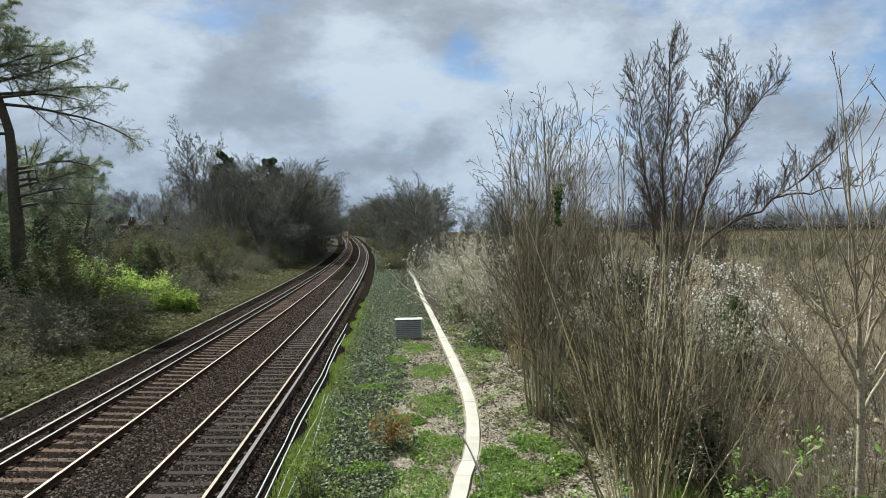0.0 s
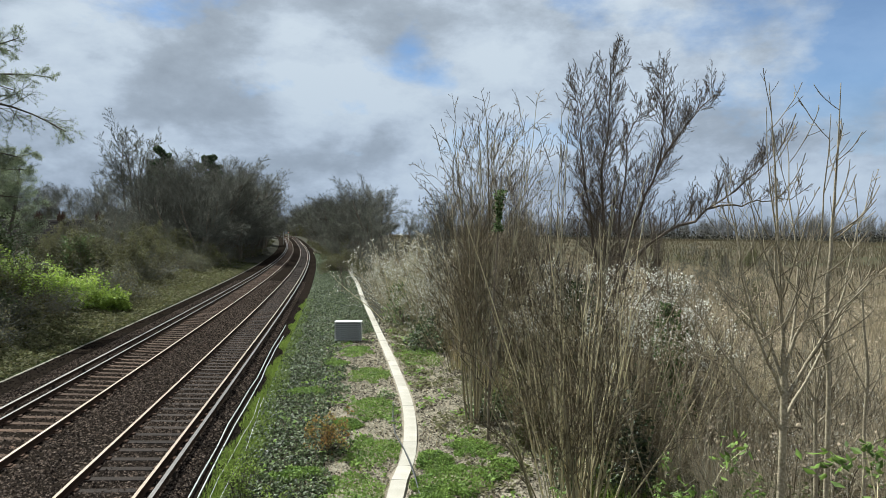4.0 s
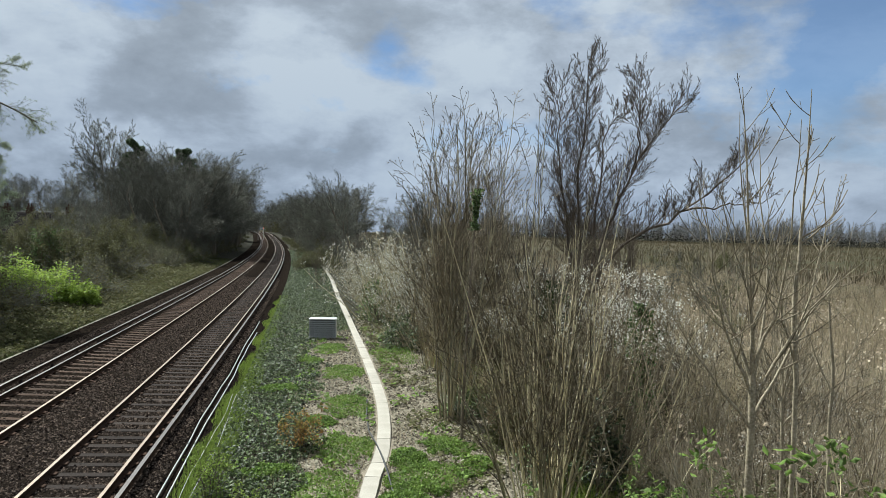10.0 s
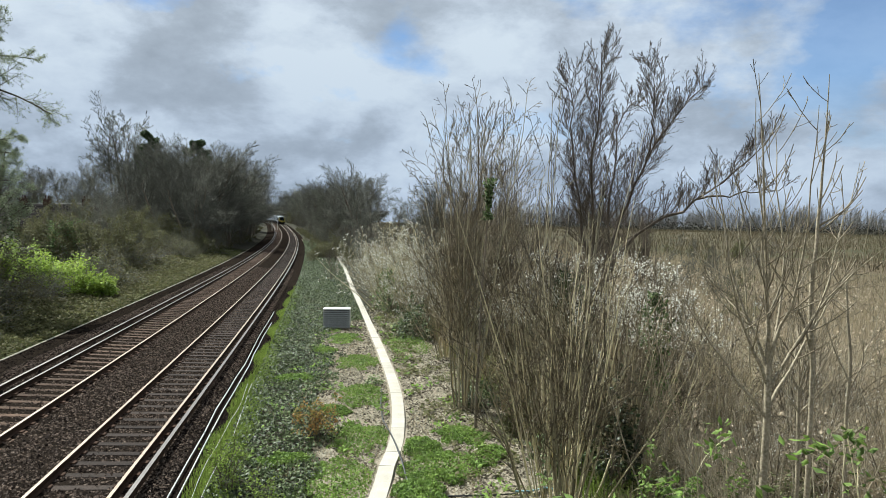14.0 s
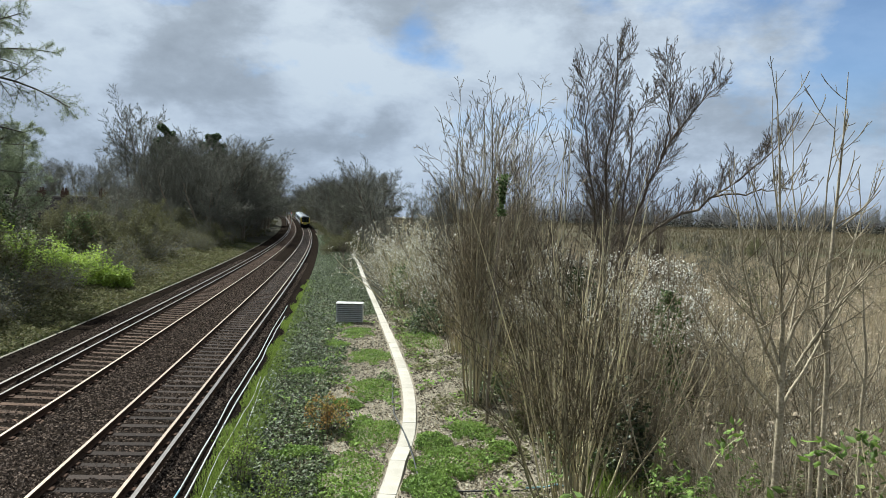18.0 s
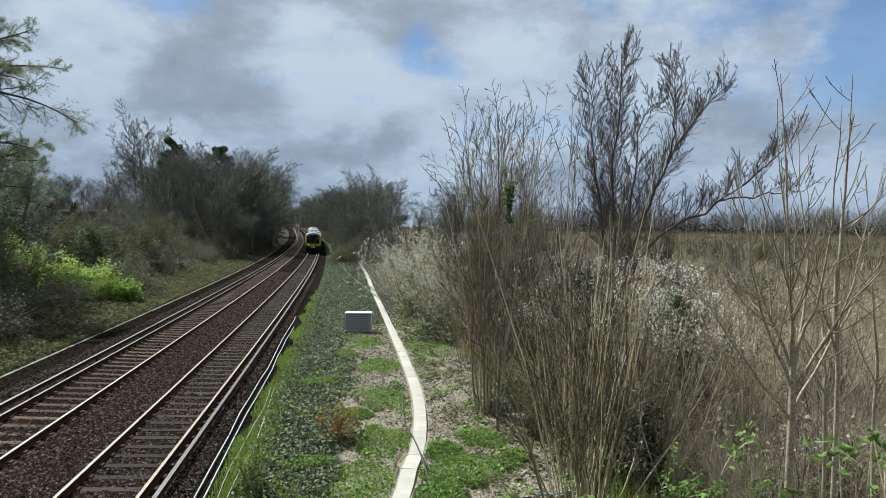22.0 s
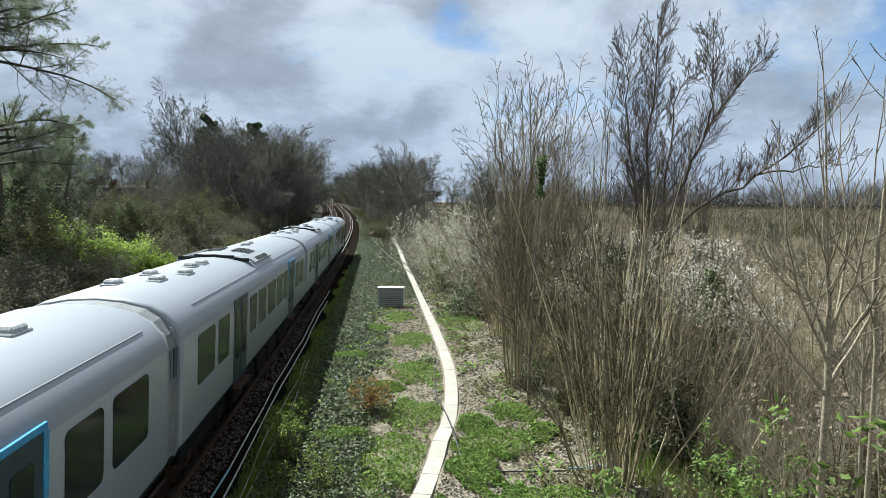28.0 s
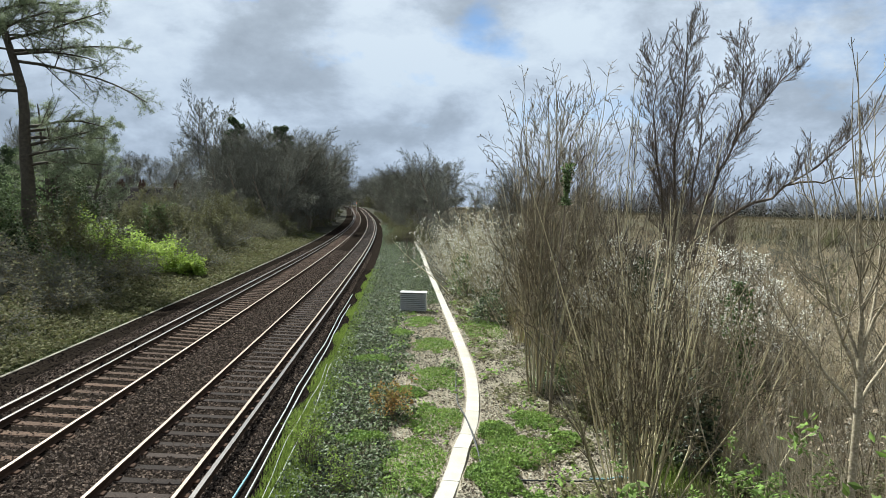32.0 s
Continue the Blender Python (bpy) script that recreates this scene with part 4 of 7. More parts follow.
def add_bogie(root, y):
    bogie = part("bogie", join_bm(box_bm(-1.15, -0.95, y - 1.9, y + 1.9, 0.42, 0.72, 0.04), box_bm(0.95, 1.15, y - 1.9, y + 1.9, 0.42, 0.72, 0.04), box_bm(-1.0, 1.0, y - 0.3, y + 0.3, 0.4, 0.7, 0.04)), M["under"], root)
    for dy in (-1.3, 1.3):
        for x in (-0.7525, 0.7525):
            part("wheel", join_bm(cyl_bm(0.42, 0.13, 20, m=Matrix.Translation((x, y + dy, 0.425)) @ Matrix.Rotation(radians(90), 4, "Y")),
                                  cyl_bm(0.12, 0.5, 10, m=Matrix.Translation((x * 1.2, y + dy, 0.425)) @ Matrix.Rotation(radians(90), 4, "Y"))), M["rail"], bogie)
    return bogie


def add_under(root, y0, y1):
    part("underframe", box_bm(-1.15, 1.15, y0 + 0.3, y1 - 0.3, 0.70, 1.0, 0.02), M["under"], root)
    rng = random.Random(round(y0 * 7 + y1))
    y = y0 + 5.3
    while y < y1 - 6.6:
        n = rng.uniform(1.0, 2.2)
        part("equipment_case", box_bm(-1.22, 1.22, y, y + n, 0.26, 0.72, 0.05), M["under"], root)
        y += n + rng.uniform(0.1, 0.5)


def roof_z(x):
    """Height of the roof skin at lateral x."""
    xs, zs = zip(*sorted(SIDE[3:]))
    return float(np.interp(abs(x), xs, zs))


def add_roof_kit(root, y, vents):
    pod = part("air_unit", pod_bm(y), M["train_roof"], root, "low raised air unit with dark grilles")
    for s in (1, -1):
        m = Matrix.Translation((s * 1.0, y + 0.1, 3.525)) @ Matrix.Rotation(radians(s * 34), 4, "Y")
        b = box_bm(-0.10, 0.10, -1.5, 1.5, -0.03, 0.035, 0.01)
        bmesh.ops.transform(b, matrix=m, verts=b.verts)
        part("side_grille", b, M["train_grey"], pod)
        b = box_bm(-0.07, 0.07, -0.9, 0.9, 0.03, 0.045, 0.003)
        bmesh.ops.transform(b, matrix=m, verts=b.verts)
        part("grille_opening", b, M["hatch"], pod)
        for i in range(5):
            for j in range(4):
                m2 = Matrix.Translation((s * (0.22 + 0.13 * j), y - 0.1 + 0.24 * i, 3.712 - 0.006 * j * j)) @ Matrix.Rotation(radians(s * (3 + 3 * j)), 4, "Y")
                b = box_bm(-0.05, 0.05, -0.095, 0.095, -0.01, 0.012)
                bmesh.ops.transform(b, matrix=m2, verts=b.verts)
                part("grille_slot", b, M["hatch"], pod)
    part("end_slot", join_bm(box_bm(-0.55, 0.55, y - 1.69, y - 1.655, 3.62, 3.695, 0.01), box_bm(-0.98, -0.55, y - 1.69, y - 1.655, 3.53, 3.63, 0.01), box_bm(0.55, 0.98, y - 1.69, y - 1.655, 3.53, 3.63, 0.01)), M["hatch"], pod)
    for x, yy in vents:
        z = roof_z(x)
        part("roof_vent", join_bm(box_bm(x - 0.12, x + 0.12, yy - 0.2, yy + 0.2, z - 0.02, z + 0.10, 0.03), box_bm(x - 0.15, x + 0.15, yy - 0.26, yy + 0.26, z - 0.04, z + 0.03, 0.015)), M["train_grey"], root)

    for s in (1, -1):
        part("gutter", box_bm(s * 1.165 - 0.008, s * 1.165 + 0.008, -8.4, 9.2, 3.318, 3.335, 0.004), M["train_roof"], root)

def pod_bm(y):
    bm = bmesh.new()
    prof = [(-1.14, 3.36), (-1.0, 3.52), (-0.62, 3.66), (0, 3.71), (0.62, 3.66), (1.0, 3.52), (1.14, 3.36)]
    a = [bm.verts.new((x, y - 1.65, z)) for x, z in prof]
    b = [bm.verts.new((x * 0.99, y + 1.65, z - 0.02)) for x, z in prof]
    for i in range(len(prof) - 1):
        bm.faces.new((a[i], a[i + 1], b[i + 1], b[i]))
    bm.faces.new(a[::-1])
    bm.faces.new(b)
    bmesh.ops.recalc_face_normals(bm, faces=bm.faces[:])
    return bm


def add_gangway(root, y, s):
    b = join_bm(*[box_bm(-0.62, 0.62, y + s * (0.04 + 0.07 * i) - 0.03, y + s * (0.04 + 0.07 * i) + 0.03, 1.0, 3.2, 0.02) for i in range(4)])
    part("gangway", b, M["bellows"], root, "ribbed grey rubber gangway")
    ring = [(x * 0.95, z - 0.05) for x, z in SIDE[1:]]
    ring += [(-x, z) for x, z in ring[-2::-1]]
    bm = bmesh.new()
    rows = [[bm.verts.new((x, v, z)) for x, z in ring] for v in (y, y + s * 0.30)]
    for i in range(len(ring) - 1):
        bm.faces.new((rows[0][i], rows[0][i + 1], rows[1][i + 1], rows[1][i]))
    bmesh.ops.recalc_face_normals(bm, faces=bm.faces[:])
    bmesh.ops.solidify(bm, geom=bm.faces[:], thickness=0.03)
    part("gangway_hood", bm, M["train_hood"], root, "grey hood over the gap between the cars")
    for x in (-1.175, 1.12):
        part("end_panel", box_bm(x - 0.17, x + 0.225, y + s * 0.13 - 0.10, y + s * 0.13 + 0.10, 2.35, 2.85, 0.01), M["train_navy"], root)
    part("end_skin", box_bm(-1.28, 1.28, y + s * 0.05 - 0.05, y + s * 0.05 + 0.05, 1.05, 3.18, 0.08, 2), M["train_white"], root, "set-back end wall between the cars")


def middle_car():
    car = tagged(new("train_carriage"), "white passenger carriage with dark windows and navy doors on rails", "train carriage", "train carriages")
    part("body", body_mesh("body", [(-9.88, 0.985, 0.03), (-9.7, 1, 0), (-5, 1, 0), (0, 1, 0), (5, 1, 0), (9.7, 1, 0), (9.88, 0.985, 0.03)], lambda y, z, x: z < 1.06), None, car)
    add_door(car, -4.8, M["train_navy"], None)
    add_door(car, 4.8, M["train_navy"], M["train_blue"])
    for y0, y1 in ((-8.8, -7.45), (-7.15, -6.1), (-3.65, -2.65), (-2.35, -1.1), (-0.75, 0.75), (1.1, 2.35), (2.65, 3.65), (6.1, 7.15), (7.45, 8.8)):
        add_window(car, y0, y1)
    for y in (-7.0, 7.0):
        add_bogie(car, y)
    add_under(car, -10, 10)
    add_roof_kit(car, 0.1, ((-0.1, 3.6), (-0.15, 4.5), (0.15, -3.6), (0.1, -4.4), (0.35, -5.8), (-0.25, -6.3), (0.2, -7.3), (-0.4, -8.0)))
    for s in (1, -1):
        add_gangway(car, s * 9.88, s)
    return car


def cab_car():
    """The cab faces -y."""
    car = tagged(new("driving_carriage"), "driving carriage, yellow and black cab, dark front half, white rear", "train carriage", "train carriages")
    st = [(-10.1, 0.925, 0.26), (-10.0, 0.96, 0.17), (-9.8, 0.985, 0.10), (-9.4, 1, 0.04), (-8.9, 1, 0)] + [(y, 1, 0) for y in (-6, -4, -2, 0, 1.3, 2.6)] + [(5, 1, 0), (9.7, 1, 0), (9.88, 0.985, 0.03)]
    part("cab_body", body_mesh("cab_body", st, lambda y, z, x: z < 1.06 or (y < 2.6 if x > 0 else y < 1.3)), None, car)
    add_door(car, -4.8, M["train_grey"], M["train_yellow"])
    add_door(car, 4.8, M["train_navy"], M["train_blue"])
    for y0, y1 in ((-3.5, -2.5), (-2.2, -1.2), (-0.9, 0.3), (6.1, 7.15), (7.45, 8.8)):
        add_window(car, y0, y1)
    add_window(car, 1.1, 2.3, (1,))
    add_window(car, 2.15, 3.45, (-1,))
    # slanted foot of the pale area
    for s, y in ((1, 2.6), (-1, 1.3)):
        bm = bmesh.new()
        p = [(y - 0.75, 1.07), (y, 1.07), (y, 1.75)]
        a = [bm.verts.new((1.404, u, v)) for u, v in p]
        b = [bm.verts.new((1.39, u, v)) for u, v in p]
        bm.faces.new(a)
        for i in range(3):
            bm.faces.new((a[i], b[i], b[(i + 1) % 3], a[(i + 1) % 3]))
        bmesh.ops.recalc_face_normals(bm, faces=bm.faces[:])
        part("pale_wedge", bm if s > 0 else mirror_x(bm), M["train_white"], car, "pale slanted edge of the white paint")
    for y in (-7.2, 7.0):
        add_bogie(car, y)
    add_under(car, -10, 10)
    add_roof_kit(car, 0.2, ((-0.1, -4.0), (0.12, -4.5), (0.25, 4.6), (-0.3, 5.9), (0.2, 7.4)))
    for s in (1, -1):
        x = s * 0.80
        m = Matrix.Translation((x, -9.25, roof_z(x) - 0.02)) @ Matrix.Rotation(radians(s * 24), 4, "Y")
        b = box_bm(-0.13, 0.13, -0.34, 0.34, -0.02, 0.035, 0.008)
        bmesh.ops.transform(b, matrix=m, verts=b.verts)
        g = part("front_grille", b, M["train_grey"], car)
        for i in range(4):
            b = box_bm(-0.10, 0.10, -0.29 + 0.155 * i, -0.19 + 0.155 * i, 0.034, 0.042)
            bmesh.ops.transform(b, matrix=m, verts=b.verts)
            part("slot", b, M["hatch"], g)
    # low fairing across the roof behind the cab, open at its rear edge
    bm = bmesh.new()
    xs = [-0.62, -0.4, -0.2, 0.0, 0.2, 0.4, 0.62]
    rows = [[bm.verts.new((x * w, y, roof_z(x * w) + up)) for x in xs] for y, up, w in ((-9.7, -0.01, 0.75), (-9.2, 0.035, 0.9), (-8.35, 0.08, 1.0))]
    for a, b in zip(rows, rows[1:]):
        for i in range(len(xs) - 1):
            bm.faces.new((a[i], a[i + 1], b[i + 1], b[i]))
    bmesh.ops.recalc_face_normals(bm, faces=bm.faces[:])
    bmesh.ops.solidify(bm, geom=bm.faces[:], thickness=0.02)
    fairing = part("roof_fairing", bm, M["train_roof"], car, "low raised roof fairing")
    part("fairing_gap", join_bm(*[box_bm(x - 0.11, x + 0.11, -8.42, -8.36, roof_z(x) - 0.01, roof_z(x) + 0.055) for x in (-0.5, -0.3, -0.1, 0.1, 0.3, 0.5)]), M["hatch"], fairing)
    part("antenna", join_bm(box_bm(-0.10, 0.10, -8.05, -7.85, 3.61, 3.66, 0.015), cyl_bm(0.025, 0.14, 8, 0.012, Matrix.Translation((0, -7.95, 3.72)))), M["hatch"], car)
    part("horn", box_bm(-0.09, 0.09, -8.75, -8.55, 3.66, 3.78, 0.03), M["train_grey"], car)
    add_gangway(car, 9.88, 1)
    build_cab(car)
    # operator emblem and lettering as plain bars, both sides
    for s in (1, -1):
        f = -1 if s > 0 else 1
        for y0, y1, z0, z1 in ((-7.75, -7.45, 2.4, 2.75), (-7.35, -6.95, 2.4, 2.75), (-7.3, -7.0, 1.98, 2.3)):
            b = join_bm(*[box_bm(1.40, 1.406, y0 + k * (y1 - y0) / 4, y0 + (k + 0.35) * (y1 - y0) / 4, z0 - 0.1, z1 - 0.04 * k) for k in range(4)])
            part("emblem_bar", b if s > 0 else mirror_x(b), M["letter"], car, "white emblem bars")
        for y0, n in ((-2.9, 1.0), (-1.7, 1.35), (-0.15, 1.25)):
            k = int(n / 0.19)
            b = join_bm(*[box_bm(1.40, 1.406, y0 + i * n / k, y0 + (i + 0.62) * n / k, 1.2, 1.2 + (0.26 if i % 3 == 0 else 0.19)) for i in range(k)])
            part("lettering_bar", b if s > 0 else mirror_x(b), M["letter"], car, "white lettering bars")
        b = join_bm(*[box_bm(1.40, 1.406, -6.5 + 0.13 * i, -6.42 + 0.13 * i, 1.55, 1.66) for i in range(6)])
        part("lettering_bar", b if s > 0 else mirror_x(b), M["train_grey"], car, "pale lettering bars")
    return car


def face_panel(pts, y, thick):
    """A flat panel on the cab front: outline (x, z), front face at y - thick."""
    bm = bmesh.new()
    a = [bm.verts.new((x, y - thick, z)) for x, z in pts]
    b = [bm.verts.new((x, y, z)) for x, z in pts]
    bm.faces.new(a)
    n = len(pts)
    for i in range(n):
        bm.faces.new((a[i], b[i], b[(i + 1) % n], a[(i + 1) % n]))
    bmesh.ops.recalc_face_normals(bm, faces=bm.faces[:])
    return bm


def build_cab(car):
    y = -10.1
    cab = part("cab_front", face_panel([(-1.2, 1.22), (1.2, 1.22), (1.27, 1.5), (1.27, 2.75), (1.22, 3.02), (1.05, 3.2), (0.62, 3.34), (0, 3.39), (-0.62, 3.34), (-1.05, 3.2), (-1.22, 3.02), (-1.27, 2.75), (-1.27, 1.5)], y, 0.05), M["train_dark"], car, "dark cab front")
    part("cab_visor", face_panel([(-0.5, 3.30), (0.5, 3.30), (0.42, 3.46), (-0.42, 3.46)], y + 0.1, 0.16), M["train_dark"], car)
    for s in (1, -1):
        low = [(s * x, z) for x, z in ((1.26, 1.62), (1.23, 1.46), (1.14, 1.34), (0.98, 1.29), (0.52, 1.29), (0.52, 1.73), (0.92, 1.75), (1.04, 1.80), (1.2, 1.85))]
        part("lamp_panel", face_panel(low, y - 0.05, 0.03), M["train_yellow"], cab, "yellow lamp panel")
        # the yellow band that wraps the corner
        bm = bmesh.new()
        rows = []
        for z in (1.5, 1.62, 1.75, 2.0, 2.4, 2.8, 3.0, 3.1, 3.17):
            k = min(1.0, 0.55 + 0.8 * (z - 1.5)) if z < 2 else (1.0 if z < 2.95 else 1.0 - (z - 2.95) * 2.2)
            n = 0.0 if z < 2.9 else (z - 2.9) * 0.25
            ring = [(1.05 + 0.03 * (z - 1.5) + 0.12 * (1 - k) - n, -10.175), (1.20 - n, -10.17), (1.285 - n, -10.13), (1.335 - n, -10.03), (1.335 + 0.055 * k - n, -10.03 + 0.25 * k)]
            rows.append([bm.verts.new((u, v, z)) for u, v in ring])
        for r in range(len(rows) - 1):
            for q in range(4):
                bm.faces.new((rows[r][q], rows[r][q + 1], rows[r + 1][q + 1], rows[r + 1][q]))
        bmesh.ops.recalc_face_normals(bm, faces=bm.faces[:])
        bmesh.ops.solidify(bm, geom=bm.faces[:], thickness=0.02)
        for f in bm.faces:
            f.smooth = True
        part("yellow_pillar", bm if s > 0 else mirror_x(bm), M["train_yellow"], cab, "yellow band wrapping the cab corner")
        part("windscreen", face_panel([(s * 0.50, 1.88), (s * 0.95, 1.88), (s * 1.0, 1.95), (s * 1.06, 2.9), (s * 1.0, 3.0), (s * 0.50, 3.0)], y - 0.05, 0.02), M["glass"], cab)
        part("blind_edge", box_bm(min(s * 0.6, s * 0.98), max(s * 0.6, s * 0.98), y - 0.085, y - 0.07, 2.66, 2.685), M["letter"], cab, "pale blind edge")
        for (lx, lz, r), nm in (((0.74, 1.56, 0.105), "headlamp"), ((1.04, 1.55, 0.065), "tail_lamp"), ((0.92, 1.40, 0.07), "marker_lamp")):
            lit = nm == "headlamp" and s < 0
            m = Matrix.Translation((s * lx, y - 0.09, lz)) @ Matrix.Rotation(radians(90), 4, "X")
            rim = part(nm, cyl_bm(r + 0.022, 0.03, 20, m=m), M["black"], cab)
            m = Matrix.Translation((s * lx, y - 0.106, lz)) @ Matrix.Rotation(radians(90), 4, "X")
            part("lens", cyl_bm(r, 0.02, 20, m=m), M["lamp_on"] if lit else (M["lamp_off"] if nm == "headlamp" else M["lens_dark"]), rim)
        nb = join_bm(*[box_bm(s * 0.82 - 0.2 + 0.07 * i, s * 0.82 - 0.155 + 0.07 * i, y - 0.058, y - 0.05, 3.07, 3.15) for i in range(6)])
        part("number_bar", nb, M["letter"], cab, "white number bars")
        part("buffer_fairing", box_bm(min(s * 0.6, s * 1.22), max(s * 0.6, s * 1.22), y - 0.12, y + 0.5, 0.62, 1.2, 0.06, 2), M["under"], car)
        part("fairing_rib", join_bm(*[box_bm(min(s * 0.64, s * 1.2), max(s * 0.64, s * 1.2), y - 0.15, y - 0.11, 0.68 + 0.09 * i, 0.72 + 0.09 * i, 0.008) for i in range(4)]), M["hatch"], car)
    gang = part("gangway_door", join_bm(box_bm(-0.52, -0.41, y - 0.24, y - 0.05, 1.0, 3.25, 0.03, 2), box_bm(0.41, 0.52, y - 0.24, y - 0.05, 1.0, 3.25, 0.03, 2), box_bm(-0.50, 0.50, y - 0.24, y - 0.05, 3.17, 3.29, 0.04, 2), box_bm(-0.52, 0.52, y - 0.24, y - 0.05, 0.93, 1.03, 0.03, 2)), M["black"], car, "projecting black gangway surround")
    part("door_glass", box_bm(-0.41, 0.41, y - 0.12, y - 0.05, 1.77, 3.17, 0.01), M["glass"], gang)
    part("door_panel", box_bm(-0.41, 0.41, y - 0.18, y - 0.05, 1.04, 1.75, 0.015), M["train_yellow"], gang, "yellow lower gangway panel")
    for x in (-0.2, 0.0, 0.2):
        part("panel_groove", box_bm(x - 0.006, x + 0.006, y - 0.186, y - 0.178, 1.08, 1.72), M["hatch"], gang)
    part("coupler", join_bm(box_bm(-0.2, 0.2, y - 0.5, y + 0.2, 0.68, 0.98, 0.05), cyl_bm(0.1, 0.4, 12, m=Matrix.Translation((0, y - 0.45, 0.72)) @ Matrix.Rotation(radians(90), 4, "X"))), M["under"], car)
    part("obstacle_guard", box_bm(-1.2, 1.2, y + 0.1, y + 0.3, 0.22, 0.6, 0.04), M["under"], car)
    part("top_lamp", cyl_bm(0.07, 0.06, 14, m=Matrix.Translation((0, y - 0.08, 3.38)) @ Matrix.Rotation(radians(90), 4, "X")), M["lamp_off"], car)
    part("handrail", join_bm(box_bm(-0.36, -0.06, y - 0.27, y - 0.24, 3.30, 3.325), box_bm(0.06, 0.36, y - 0.27, y - 0.24, 3.30, 3.325)), M["letter"], gang)


CARS = []


def build_train():
    a, b = cab_car(), middle_car()
    CARS.extend([a, b, copy_thing(b, Matrix()), copy_thing(a, Matrix())])
    for o in CARS[3].children_recursive:
        if o.name.startswith("lens") and o.data.materials[0] == M["lamp_on"]:
            o.data = o.data.copy()
            o.data.materials[0] = M["lamp_off"]


build_train()

# distance of the leading end along the line, by time
FRONT = [(0, 640), (5, 545), (9, 455), (12, 374), (13, 349), (16, 266), (19, 187), (20.5, 156.5), (22, 125.5), (23, 104.5), (24, 82.5), (24.5, 71.5), (25.5, 49.5), (26.5, 27.0), (27, 15.4), (28, -8.8), (30, -57.2), (32, -105.6)]


def motions():
    ys = np.arange(-160, 900, 1.0)
    xs = line_x(ys)
    s = np.r_[0, np.cumsum(np.hypot(np.diff(xs), np.diff(ys)))]
    s -= np.interp(0, ys, s)
    ft, fy = zip(*FRONT)
    fs = [float(np.interp(v, ys, s)) for v in fy]
    times = [0, 3, 6, 9, 12] + [13 + 0.5 * k for k in range(39)]
    coef_t = np.array(ft, float)
    lean = 0.038

    def front_s(t):
        # Catmull-Rom through the table, so that the speed has no jumps
        i = int(np.clip(np.searchsorted(coef_t, t) - 1, 0, len(ft) - 2))
        t0, t1 = ft[i], ft[i + 1]
        u = (t - t0) / (t1 - t0)

        def slope(j):
            j0, j1 = max(j - 1, 0), min(j + 1, len(ft) - 1)
            return (fs[j1] - fs[j0]) / (ft[j1] - ft[j0])
        h = t1 - t0
        return ((2 * u**3 - 3 * u**2 + 1) * fs[i] + (u**3 - 2 * u**2 + u) * h * slope(i) + (-2 * u**3 + 3 * u**2) * fs[i + 1] + (u**3 - u**2) * h * slope(i + 1))

    for n, car in enumerate(CARS):
        rows = []
        for t in times:
            c = front_s(t) + 10.1 + CAR * n
            ya, yb = np.interp([c - 7, c + 7], s, ys)
            xa, xb = line_x(ya), line_x(yb)
            za, zb = line_z(ya), line_z(yb)
            m = Matrix.Translation((float(xa + xb) / 2, float(ya + yb) / 2, float(za + zb) / 2))
            m = m @ Matrix.Rotation(-math.atan2(float(xb - xa), float(yb - ya)), 4, "Z") @ Matrix.Rotation(math.atan2(float(zb - za), 14), 4, "X") @ Matrix.Rotation(lean, 4, "Y")
            if n == 3:
                m = m @ Matrix.Rotation(math.pi, 4, "Z")
            rows.append((t, m))
        walk(car, rows)

# ------------------------------------------------------------------ plants


